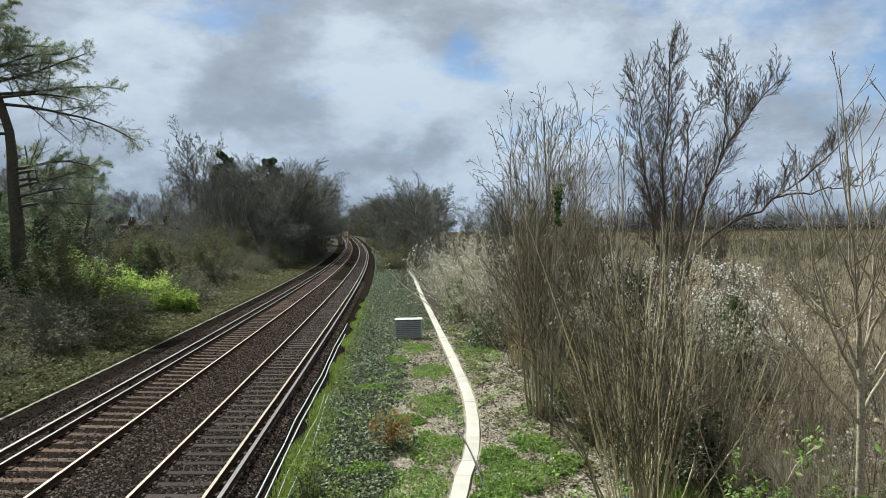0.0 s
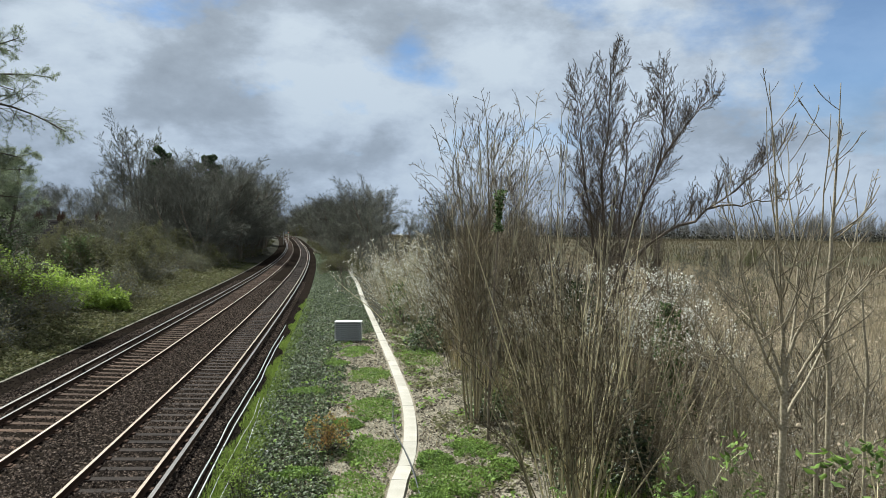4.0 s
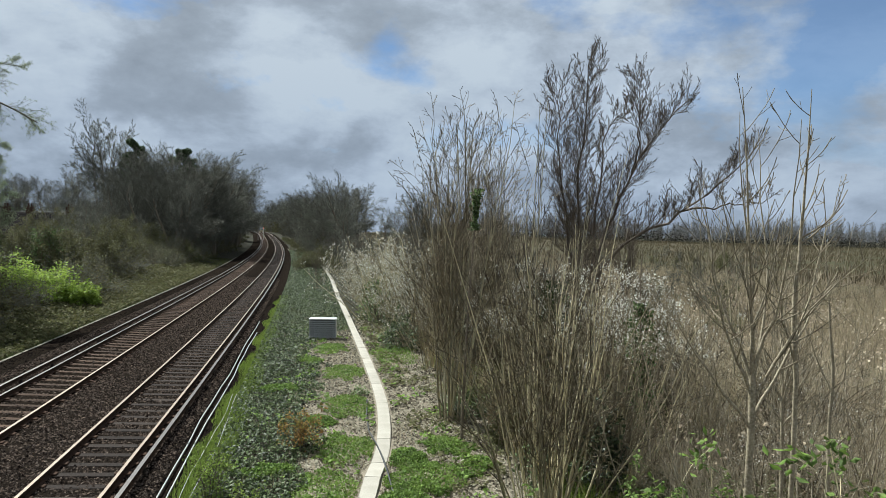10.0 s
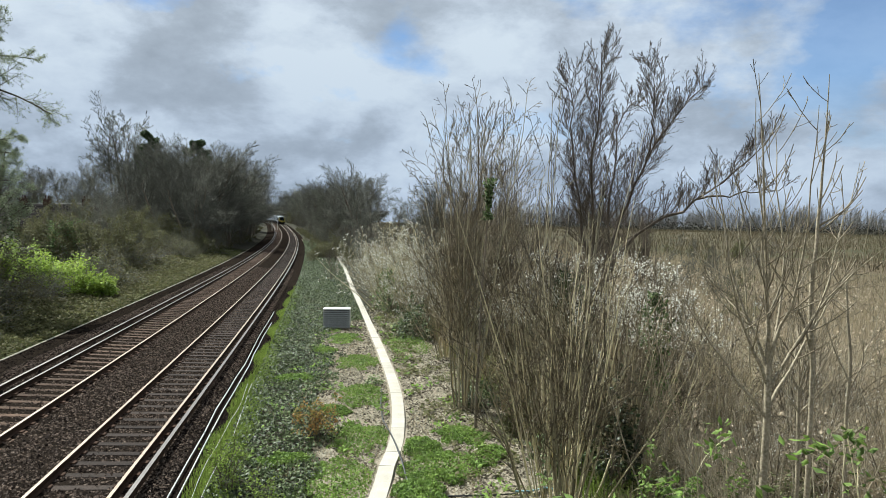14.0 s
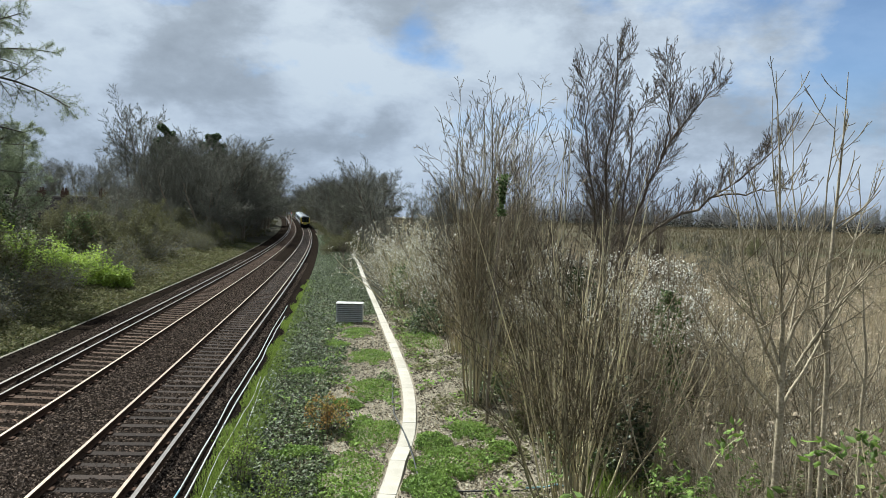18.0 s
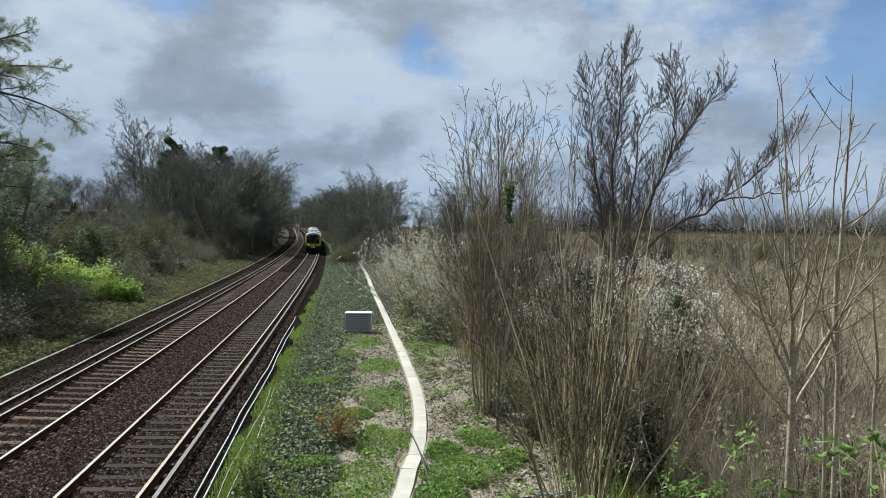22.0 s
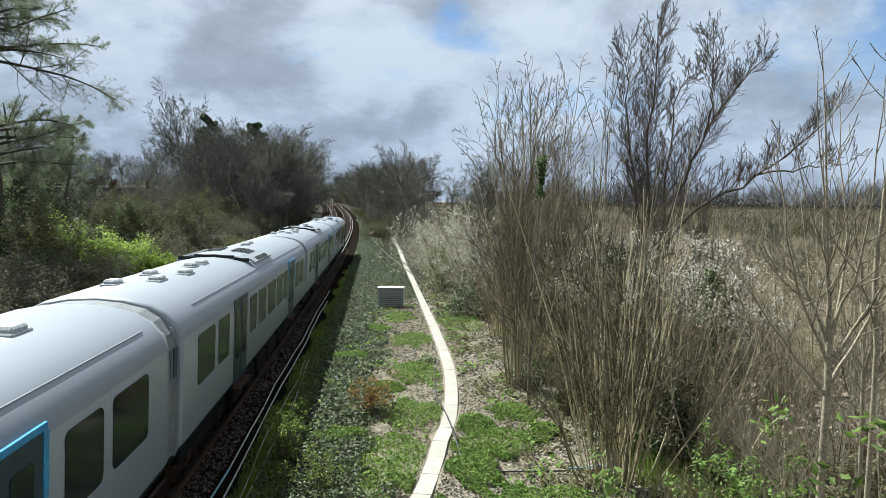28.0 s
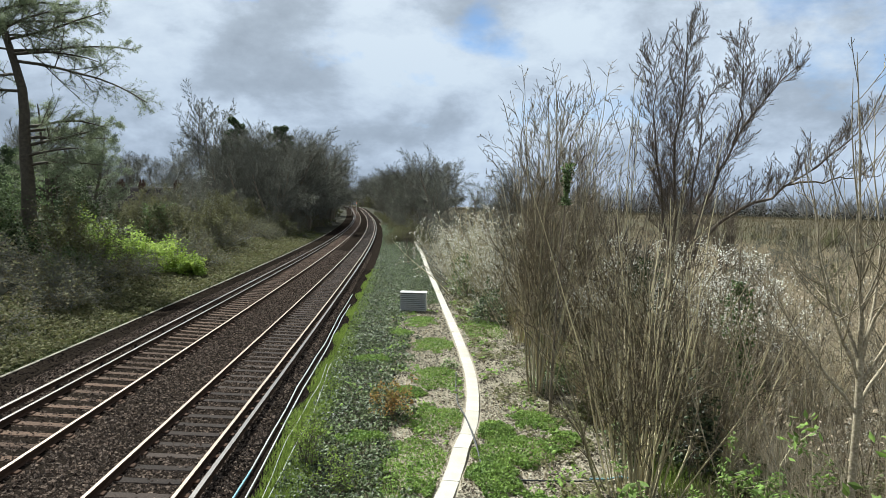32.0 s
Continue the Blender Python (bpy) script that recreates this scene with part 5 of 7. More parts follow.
def make_tree(kind, seed, height, stems=1, spread=0.1, r0=0.12, lo=0.25, limbs=10, limb_angle=45, limb_ratio=0.45, twigs=7, twig_ratio=0.42,
              sprigs=0, sprig_ratio=0.5, lift=0.04, wander=0.08, bark=None, fine=None, stem_m=9, base_r=0.15, label="", category="tree", group="", taper=0.2, thin=0.5, twig_thin=0.5, min_r=0.0, least=0.35, single=True):
    """A bare tree or shrub: each stem a part of its own, the limbs and twigs its crown."""
    rng = np.random.default_rng(seed)
    root = tagged(new(kind), label, category, group)
    bark, fine = bark or M["bark"], fine or M["twig"]
    az = rng.uniform(0, 2 * np.pi, stems)
    out = np.minimum(np.abs(rng.normal(0, spread, stems)), 1.9 * spread) if stems > 1 else np.full(1, spread * 0.3)
    start = np.stack([np.cos(az) * base_r * out / max(spread, .01), np.sin(az) * base_r * out / max(spread, .01), np.full(stems, -0.15)], 1) if stems > 1 else np.array([[0, 0, -0.2]])
    way = np.stack([np.cos(az) * out, np.sin(az) * out, np.ones(stems)], 1)
    ln0 = height * (rng.uniform(0.62, 1.0, stems) if stems > 1 else np.ones(1))
    rad0 = r0 * (rng.uniform(0.5, 1.1, stems) if stems > 1 else np.ones(1))
    p0, q0 = grow(rng, start, way, ln0, rad0, stem_m, wander, lift, taper)
    q0 = np.maximum(q0, min_r)
    if stems == 1 or not single:
        stem = part("trunk" if stems == 1 else "framework", tube_mesh("trunk", [(p0, q0, 7)], bark), None, root)
        if stems > 1:
            stem["kind"] = "stuff"
    else:
        for k in range(stems):
            part("stem", tube_mesh("stem", [(p0[k:k + 1], q0[k:k + 1], 6)], bark), None, root)
    s1, w1, l1, r1 = sprout(rng, p0, q0, ln0, limbs, lo, 0.97, limb_angle, limb_ratio, thin, least=least)
    p1, q1 = grow(rng, s1, w1, l1, r1, 6, wander * 1.4, lift * 1.5, 0.3)
    q1 = np.maximum(q1, min_r)
    batches = [(p1, q1, 4)]
    if twigs:
        s2, w2, l2, r2 = sprout(rng, p1, q1, l1, twigs, 0.2, 1.0, 38, twig_ratio, twig_thin)
        p2, q2 = grow(rng, s2, w2, l2, r2, 4, wander * 1.6, lift * 1.5, 0.35)
        q2 = np.maximum(q2, min_r)
        batches.append((p2, q2, 3))
        if sprigs:
            s3, w3, l3, r3 = sprout(rng, p2, q2, l2, sprigs, 0.15, 1.0, 36, sprig_ratio, 0.6)
            p3, q3 = grow(rng, s3, w3, l3, r3, 3, wander * 1.6, lift, 0.5)
            q3 = np.maximum(q3, min_r)
            batches.append((p3, q3, 3))
    crown = part("crown", tube_mesh("crown", batches, fine), None, root)
    crown["kind"] = "stuff"
    tips = np.concatenate([b[0][:, 1:].reshape(-1, 3) for b in batches[1:]]) if twigs else p1[:, 2:].reshape(-1, 3)
    return root, tips, rng


def add_leaves(root, rng, centre, count, size, material, name="foliage", jitter=0.08, flat=0.3, long=1.5, label=""):
    i = rng.integers(0, len(centre), count)
    c = centre[i] + rng.normal(0, jitter, (count, 3))
    return part(name, leaves_mesh(name, rng, c, np.full(count, size), material, flat, long), None, root, label)


def put(root, x, y, turn=0.0, sink=0.0):
    root.matrix_basis = pose(x, y, float(land_z(x, y)) - sink, 0, 0, turn)
    return root


def again(root, x, y, turn, size=1.0, sink=0.0, squash=1.0):
    ob = copy_thing(root, Matrix())
    ob.matrix_basis = pose(x, y, float(land_z(x, y)) - sink, 0, 0, turn) @ Matrix.Diagonal((size, size, size * squash, 1))
    return ob


# --- the coppices and saplings beside the path
hazel, tips, rg = make_tree("hazel_coppice", 21, 9.6, stems=38, spread=0.15, r0=0.034, lo=0.26, limbs=8, limb_angle=30, limb_ratio=0.27, twigs=5, twig_ratio=0.40, sprigs=2, sprig_ratio=0.45,
                            lift=0.012, wander=0.05, bark=M["hazel"], fine=M["hazel_twig"], base_r=0.26, label="tall bare hazel coppice of many slender upright stems", category="shrub", group="bare coppices", thin=0.66, min_r=0.006, least=0.55)
put(hazel, 2.95, 20.6)
sallow, tips, rg = make_tree("sallow_coppice", 22, 6.3, stems=48, spread=0.30, r0=0.027, lo=0.16, limbs=6, limb_angle=32, limb_ratio=0.30, twigs=4, twig_ratio=0.42, sprigs=2, sprig_ratio=0.45,
                             lift=0.012, wander=0.06, bark=M["whip"], fine=M["whip_twig"], base_r=0.40, label="bare sallow coppice with a fan of thin olive stems", category="shrub", group="bare coppices", min_r=0.0052, thin=0.6)
put(sallow, 3.9, 13.4)
again(sallow, 5.6, 14.6, 140, 0.80)
again(sallow, 5.2, 23.5, 250, 1.1)
again(hazel, 4.9, 25.0, 100, 0.92)
again(hazel, 4.6, 32.5, 200, 0.80)
again(sallow, 8.2, 15.6, 60, 0.62)
again(sallow, 4.8, 17.6, 190, 0.86)
again(sallow, 3.4, 28.5, 30, 0.74)

whips, tips, rg = make_tree("straight_whips", 37, 9.6, stems=7, spread=0.09, r0=0.026, lo=0.45, limbs=5, limb_angle=24, limb_ratio=0.16, twigs=3, twig_ratio=0.4, lift=0.012, wander=0.022,
                            bark=M["hazel"], fine=M["twig"], base_r=0.5, label="a few tall straight bare whips", category="tree", group="bare saplings", min_r=0.006)
put(whips, 4.3, 16.2)
again(whips, 5.0, 18.8, 70, 0.98)
again(whips, 9.9, 16.5, 190, 0.80)


# --- the pale ash saplings near the viewpoint
def vase_sapling(seed, label, fork, arms, r0, twig_len, pairs):
    """A clean trunk that forks low into upswept arms, with paired shoots that turn upwards; arms: points (x, z) and the depth of the tip."""
    rng = np.random.default_rng(seed)
    root = tagged(new("ash_sapling"), label, "tree", "bare saplings")
    m = 10
    t = np.linspace(0, 1, m)
    trunk = np.stack([0.03 * np.sin(4 * t + seed), 0.02 * np.cos(3 * t), -0.2 + (fork + 0.2) * t], 1)
    trunk[-1, :2] = 0
    part("trunk", tube_mesh("trunk", [(trunk[None], (r0 * (1 - 0.3 * t))[None], 10)], M["pale"]), None, root)
    limbs, radii, sizes = [], [], []
    for pts, dy, fat, low in arms:
        xs, zs = zip(*([(0, fork - low)] + list(pts)))
        u = np.linspace(0, 1, len(xs))
        p = np.stack([np.interp(t, u, xs), dy * t ** 1.3, np.interp(t, u, zs)], 1)
        for _ in range(2):
            p[1:-1] = (p[:-2] + 2 * p[1:-1] + p[2:]) / 4
        p[1:] += rng.normal(0, 0.012, (m - 1, 3))
        limbs.append(p)
        radii.append(r0 * fat * (1 - 0.86 * t))
        sizes.append(zs[-1] - fork + 1.2)
        part("limb", tube_mesh("limb", [(p[None], radii[-1][None], 7)], M["pale"]), None, root)
    p0, q0 = np.array(limbs), np.array(radii)
    s1, w1, l1, r1 = sprout(rng, p0, q0, np.array(sizes), pairs, 0.22, 0.96, 52, twig_len, 0.55, 0.15, 0.5)
    p1, q1 = grow(rng, s1, w1, l1, r1, 7, 0.05, 0.13, 0.45)
    s2, w2, l2, r2_ = sprout(rng, p1, q1, l1, 3, 0.3, 0.95, 45, 0.34, 0.7)
    p2, q2 = grow(rng, s2, w2, l2, r2_, 4, 0.05, 0.12, 0.6)
    crown = part("crown", tube_mesh("crown", [(p1, np.maximum(q1, 0.0042), 5), (p2, np.maximum(q2, 0.0034), 4)], M["pale_twig"]), None, root)
    crown["kind"] = "stuff"
    return root


ash = vase_sapling(34, "pale bare ash sapling with a vase of upswept branches", 4.1,
                   [([(-0.50, 4.75), (-0.86, 5.95)], -0.5, 0.40, 0.25), ([(-0.27, 4.85), (-0.42, 6.2)], 0.5, 0.42, 0.1), ([(-0.12, 4.95), (-0.36, 6.8)], -0.2, 0.42, 0.0),
                    ([(0.0, 5.1), (-0.09, 7.15)], 0.2, 0.55, 0.0), ([(0.18, 5.0), (0.07, 6.7)], -0.6, 0.40, 0.0), ([(0.31, 4.9), (0.34, 6.75)], 0.6, 0.42, 0.1),
                    ([(0.48, 4.75), (1.1, 5.4)], -0.3, 0.42, 0.3), ([(0.6, 4.5), (1.25, 5.2)], 0.4, 0.40, 0.5), ([(-0.65, 4.4), (-1.25, 5.2)], 0.2, 0.36, 0.6)], 0.050, 0.26, 8)
put(ash, 4.2, 7.0)
lone = vase_sapling(36, "tall pale ash stem with sparse paired shoots", 4.6,
                    [([(0.05, 5.4), (0.12, 6.1), (0.20, 7.2)], 0.1, 0.85, 0.0), ([(0.35, 5.3), (0.75, 6.3)], 0.3, 0.45, 0.2), ([(-0.3, 5.2), (-0.5, 6.1)], -0.2, 0.42, 0.3)], 0.034, 0.20, 8)
put(lone, 4.72, 7.1)
again(ash, 6.9, 10.6, 130, 0.78)
again(lone, 6.3, 8.6, 150, 0.84)
pole, tips, rg = make_tree("slender_sapling", 35, 6.6, stems=4, spread=0.16, r0=0.022, lo=0.3, limbs=8, limb_angle=38, limb_ratio=0.24, twigs=3, twig_ratio=0.4, lift=0.04, wander=0.05,
                           bark=M["pale"], fine=M["pale_twig"], base_r=0.25, label="slender bare sapling with a few straight stems", category="tree", group="bare saplings", min_r=0.0035)
put(pole, 5.6, 9.0, 20)
for x, y, a, s in ((6.6, 10.2, 200, 0.95), (7.6, 10.8, 310, 0.9), (5.3, 11.2, 60, 0.9), (8.8, 11.5, 30, 0.95), (4.9, 8.6, 100, 0.85), (9.4, 14.5, 220, 1.0), (7.2, 13.6, 120, 1.1)):
    again(pole, x, y, a, s)


thicket, tips, rg = make_tree("dark_thicket", 25, 5.9, stems=18, spread=0.24, r0=0.036, lo=0.1, limbs=14, limb_angle=40, limb_ratio=0.26, twigs=7, twig_ratio=0.5, lift=0.02, wander=0.07,
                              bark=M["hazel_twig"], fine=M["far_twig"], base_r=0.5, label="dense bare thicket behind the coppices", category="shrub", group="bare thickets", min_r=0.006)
put(thicket, 5.9, 22.0)
for x, y, a, s in ((7.4, 24.5, 70, 0.95), (5.0, 28.5, 200, 0.95), (8.4, 29.5, 300, 0.9), (3.4, 36.5, 120, 0.85), (4.0, 44.0, 20, 0.95), (2.6, 54.0, 160, 0.9), (9.8, 22.0, 250, 0.6), (6.6, 26.0, 140, 0.9)):
    again(thicket, x, y, a, s)


# --- the crooked tree that leans over the reed bed
def leaning_tree(seed, label, ways, r0):
    """Crooked limbs given by a few points (x, z), a depth, a thickness and how many brushy shoots they carry."""
    rng = np.random.default_rng(seed)
    root = tagged(new("crooked_willow"), label, "tree", "bare trees")
    m = 15
    t = np.linspace(0, 1, m)
    fine = []
    for pts, dy, fat, shoots, size, rise in ways:
        xs, zs = zip(*pts)
        u = np.r_[0, np.cumsum(np.hypot(np.diff(xs), np.diff(zs)))]
        p = np.stack([np.interp(t, u / u[-1], xs), dy * t + 0.15 * np.sin(5 * t + seed), np.interp(t, u / u[-1], zs)], 1)
        p[1:-1] = (p[:-2] + 2 * p[1:-1] + p[2:]) / 4
        p[1:] += rng.normal(0, 0.05, (m - 1, 3))
        q = r0 * fat * (1 - 0.85 * t)
        part("limb", tube_mesh("limb", [(p[None], q[None], 7)], M["dark_bark"]), None, root)
        s1, w1, l1, r1 = sprout(rng, p[None], q[None], np.array([size]), shoots, 0.3, 1.0, 62, 1.0, 0.42, least=0.7)
        w1[:, 2] += rise
        p1, q1 = grow(rng, s1, w1, l1, np.minimum(r1, 0.015), 8, 0.10, 0.13, 0.35)
        s2, w2, l2, r2_ = sprout(rng, p1, q1, l1, 9, 0.12, 1.0, 40, 0.42, 0.6)
        p2, q2 = grow(rng, s2, w2, l2, r2_, 5, 0.10, 0.10, 0.5)
        s3, w3, l3, r3 = sprout(rng, p2, q2, l2, 4, 0.1, 1.0, 36, 0.5, 0.7)
        p3, q3 = grow(rng, s3, w3, l3, r3, 3, 0.10, 0.08, 0.6)
        fine += [(p1, np.maximum(q1, 0.008), 4), (p2, np.maximum(q2, 0.0065), 3), (p3, np.maximum(q3, 0.005), 3)]
    crown = part("crown", tube_mesh("crown", fine, M["dark_bark"]), None, root)
    crown["kind"] = "stuff"
    return root


crook = leaning_tree(47, "dark crooked bare willow, brushy crown and limbs leaning over the reeds",
                     [([(0, -0.3), (-0.06, 2.7), (-0.36, 5.6), (-0.5, 7.5), (-0.2, 9.7), (-0.1, 11.4)], -0.4, 1.1, 105, 1.45, 0.35),
                      ([(-0.1, 2.4), (-0.6, 5.4), (-0.95, 8.3), (-0.75, 11.0)], 0.8, 0.8, 70, 1.4, 0.45),
                      ([(0.0, 3.2), (0.37, 6.9), (0.67, 9.1), (1.03, 9.9), (1.6, 10.1)], 0.5, 0.75, 44, 1.1, 0.3),
                      ([(0.0, 3.0), (0.4, 5.4), (1.04, 6.9), (1.67, 8.2), (2.6, 9.4), (3.6, 10.6)], 0.3, 1.0, 64, 1.4, 0.7),
                      ([(1.5, 7.9), (1.88, 10.2), (1.75, 11.4)], 0.3, 0.5, 26, 1.2, 0.6),
                      ([(0.1, 3.6), (0.43, 5.0), (1.57, 5.8), (3.3, 6.7), (4.83, 7.9), (5.7, 8.9)], -0.6, 0.95, 46, 1.3, 1.0),
                      ([(3.3, 6.7), (5.07, 6.95), (6.0, 7.1)], -0.9, 0.5, 14, 1.1, 0.9)], 0.078)
put(crook, 7.8, 23.0)
again(crook, 17.5, 44.0, 150, 0.6)

# --- blackthorn in blossom
thorn, tips, rg = make_tree("blackthorn_bush", 52, 4.1, stems=16, spread=0.55, r0=0.03, lo=0.15, limbs=10, limb_angle=55, limb_ratio=0.33, twigs=6, twig_ratio=0.45, lift=0.01, wander=0.12,
                            bark=M["hazel_twig"], fine=M["hazel_twig"], base_r=0.5, label="blackthorn bush scattered with small white blossom", category="shrub", group="blackthorn bushes", min_r=0.004)
add_leaves(thorn, rg, tips[tips[:, 2] > 1.2], 600, 0.03, M["blossom"], "blossom", 0.04, 0.3, 1.1, "small white blossom")
put(thorn, 6.3, 16.4)
for x, y, a, s in ((8.3, 17.2, 80, 1.05), (6.4, 21.5, 200, 1.1), (10.2, 20.8, 140, 1.1), (9.9, 15.2, 260, 0.85), (11.8, 18.4, 20, 0.9), (7.3, 30, 20, 1.1), (7.4, 12.6, 330, 0.7), (8.6, 13.4, 100, 0.75), (10.6, 13.0, 200, 0.7), (12.4, 15.6, 50, 0.8), (13.5, 20.5, 310, 0.9), (7.8, 19.6, 170, 0.95), (5.6, 18.0, 250, 0.8)):
    again(thorn, x, y, a, s)
white, tips, rg = make_tree("blackthorn_bush", 53, 4.9, stems=18, spread=0.42, r0=0.03, lo=0.2, limbs=10, limb_angle=50, limb_ratio=0.32, twigs=7, twig_ratio=0.45, lift=0.015, wander=0.12,
                            bark=M["hazel_twig"], fine=M["hazel_twig"], base_r=0.5, label="blackthorn bush thick with white blossom", category="shrub", group="blackthorn bushes", min_r=0.004)
add_leaves(white, rg, tips[tips[:, 2] > 2.4], 3600, 0.04, M["blossom"], "blossom", 0.05, 0.3, 1.1, "crowded white blossom")
put(white, 6.9, 18.2)
white.matrix_basis = white.matrix_basis @ Matrix.Scale(1.12, 4)
again(white, 7.9, 19.6, 130, 1.12)
again(white, 6.2, 20.4, 240, 1.15)
goat, tips, rg = make_tree("goat_willow_bush", 58, 4.8, stems=26, spread=0.45, r0=0.03, lo=0.15, limbs=10, limb_angle=40, limb_ratio=0.3, twigs=6, twig_ratio=0.45, lift=0.02, wander=0.1,
                           bark=M["whip"], fine=M["whip"], base_r=0.6, label="goat willow bush with pale catkins along the path", category="shrub", group="goat willow bushes", min_r=0.005)
add_leaves(goat, rg, tips, 1900, 0.05, M["blossom"], "catkin", 0.04, 0.0, 1.6, "pale catkins")
put(goat, 3.3, 34.5)
for x, y, a, s in ((2.8, 41, 80, 0.95), (1.8, 45, 150, 1.22), (3.4, 43, 20, 1.3), (1.9, 48, 190, 0.95), (4.6, 39, 250, 1.1), (1.0, 57, 20, 0.9), (4.0, 50, 130, 1.15), (2.6, 62, 300, 1.1), (0.2, 70, 60, 0.95), (6.0, 33, 0, 1.1), (7.0, 45, 45, 1.2)):
    again(goat, x, y, a, s)

# --- ivy masses


def ivy_mass(seed, x, y, rx, ry, h, count, size, material, label, name="ivy_bush", group="ivy clumps", z0=0.0, jag=0.35):
    rng = np.random.default_rng(seed)
    u = rng.normal(0, 1, (count, 3))
    u[:, 2] = np.abs(u[:, 2])
    u = unit(u)
    lump = 1 + jag * np.sin(3.1 * u[:, 0] * 2 + seed) * np.sin(2.7 * u[:, 1] * 2 + 1.3 * seed) + 0.2 * np.sin(9 * u[:, 0] + seed) * np.sin(8 * u[:, 2] + u[:, 1] * 5)
    rr = lump * rng.uniform(0.72, 1.04, count)
    c = np.stack([u[:, 0] * rx * rr, u[:, 1] * ry * rr, z0 + u[:, 2] * h * rr], 1)
    root = tagged(new(name), label, "shrub", group)
    st = rng.normal(0, 1, (14, 3))
    st[:, 2] = np.abs(st[:, 2]) + 0.4
    p, q = grow(rng, rng.normal(0, 0.1, (14, 3)) * [rx, ry, 0] + [0, 0, -0.15 + z0], st * [rx, ry, h], np.full(14, max(rx, h) * 0.8), np.full(14, 0.02), 5, 0.1)
    part("stem", tube_mesh("stem", [(p, q, 4)], M["bark"]), None, root)["kind"] = "stuff"
    part("foliage", leaves_mesh("foliage", rng, c, np.full(count, size), material, 0.4, 1.3), None, root)
    return put(root, x, y)


ivy_mass(61, 6.0, 19.0, 0.7, 0.7, 3.3, 2200, 0.10, M["ivy"], "dark glossy ivy smothering old stems")
ivy_mass(62, 3.5, 21.2, 0.75, 0.6, 0.75, 900, 0.09, M["ivy"], "dark ivy round the foot of the coppice")
ivy_mass(63, 4.6, 15.2, 0.8, 0.7, 1.0, 900, 0.09, M["ivy"], "dark ivy among the coppice stems")
ivy_mass(64, 5.3, 14.2, 0.45, 0.45, 2.4, 900, 0.08, M["ivy"], "ivy climbing a thin stem")
ivy_mass(65, 2.3, 33.5, 0.9, 1.4, 1.6, 1300, 0.10, M["ivy"], "dark ivy heap beside the path")
ivy_mass(66, 1.6, 44.0, 1.0, 1.6, 2.6, 1600, 0.12, M["ivy"], "ivy clad bush beside the path")
ivy_mass(67, 7.4, 12.0, 1.3, 1.1, 1.2, 1300, 0.08, M["ivy_dull"], "low dark ivy and bramble thicket")
ivy_mass(68, 0.33, 23.9, 0.30, 0.25, 0.30, 260, 0.06, M["ivy"], "small dark green clump beside the path")


def ivied_pole(seed, x, y, h, z0, z1, r):
    """One stem clothed in ivy for part of its height."""
    rng = np.random.default_rng(seed)
    root = tagged(new("ivied_sapling"), "slender stem clothed in dark ivy", "tree", "bare saplings")
    p, q = grow(rng, np.array([[0, 0, -0.2]]), np.array([[0.02, 0, 1.0]]), np.array([h]), np.array([0.045]), 12, 0.03, 0.03, 0.2)
    part("stem", tube_mesh("stem", [(p, q, 7)], M["bark"]), None, root)
    n = int(420 * (z1 - z0))
    z = rng.uniform(z0, z1, n)
    c = np.stack([np.interp(z, p[0, :, 2], p[0, :, k]) for k in (0, 1)] + [z], 1)
    fat = r * (0.5 + 0.7 * np.abs(np.sin(2.1 * z + seed)))
    c[:, :2] += rng.normal(0, 1, (n, 2)) * fat[:, None]
    part("foliage", leaves_mesh("foliage", rng, c, np.full(n, 0.075), M["ivy_bank"], 0.2, 1.2), None, root)
    return put(root, x, y)


ivied_pole(69, 2.95, 18.6, 7.6, 5.6, 6.7, 0.06)
for k, (x, y, rx, h) in enumerate(((6.8, 19.2, 1.1, 1.6), (4.4, 18.4, 0.7, 1.0), (8.0, 22.4, 1.3, 1.8), (4.7, 22.6, 0.9, 1.4), (6.3, 13.3, 0.8, 0.8), (8.8, 14.0, 1.1, 1.0))):
    ivy_mass(300 + k, x, y, rx, rx * 0.9, h, 1500, 0.085, M["olive_leaf" if k % 2 else "ivy_dull"], "dull undergrowth of ivy and bramble below the coppices")
ivied_pole(70, 6.9, 16.0, 5.6, 0.2, 4.2, 0.20)
ivied_pole(71, 5.6, 19.6, 5.0, 0.2, 4.4, 0.24)

# --- small plants on the verge


def small_plant(kind, seed, x, y, h, stems, spread, leaves, size, leaf, label):
    root, tips, rng = make_tree(kind, seed, h, stems=stems, spread=spread, r0=0.010, lo=0.2, limbs=5, limb_angle=38, limb_ratio=0.35, twigs=3, twig_ratio=0.5, lift=0.01, wander=0.1,
                                bark=M["twig"], fine=M["twig"], base_r=0.08, label=label, category="shrub", group="small verge shrubs", min_r=0.002)
    if leaves:
        add_leaves(root, rng, tips, leaves, size, leaf, "foliage", 0.04, 0.3, 1.5)
    return put(root, x, y)


small_plant("bronze_sapling", 71, -1.15, 18.0, 1.25, 16, 0.45, 900, 0.05, M["brown_leaf"], "small shrub with bronze and green new leaves")
small_plant("broom_shrub", 72, -2.75, 14.6, 1.5, 18, 0.35, 1100, 0.035, M["grass"], "wispy green broom shrub by the ducts")
small_plant("broom_shrub", 73, -1.95, 13.2, 1.0, 12, 0.4, 500, 0.035, M["grass"], "wispy green broom shrub by the ducts")
small_plant("bare_twiggy_shrub", 74, -3.2, 66.0, 2.6, 22, 0.4, 0, 0, None, "bare twiggy shrub between track and path")
small_plant("bare_twiggy_shrub", 75, -3.0, 74.0, 2.9, 22, 0.4, 0, 0, None, "bare twiggy shrub between track and path")
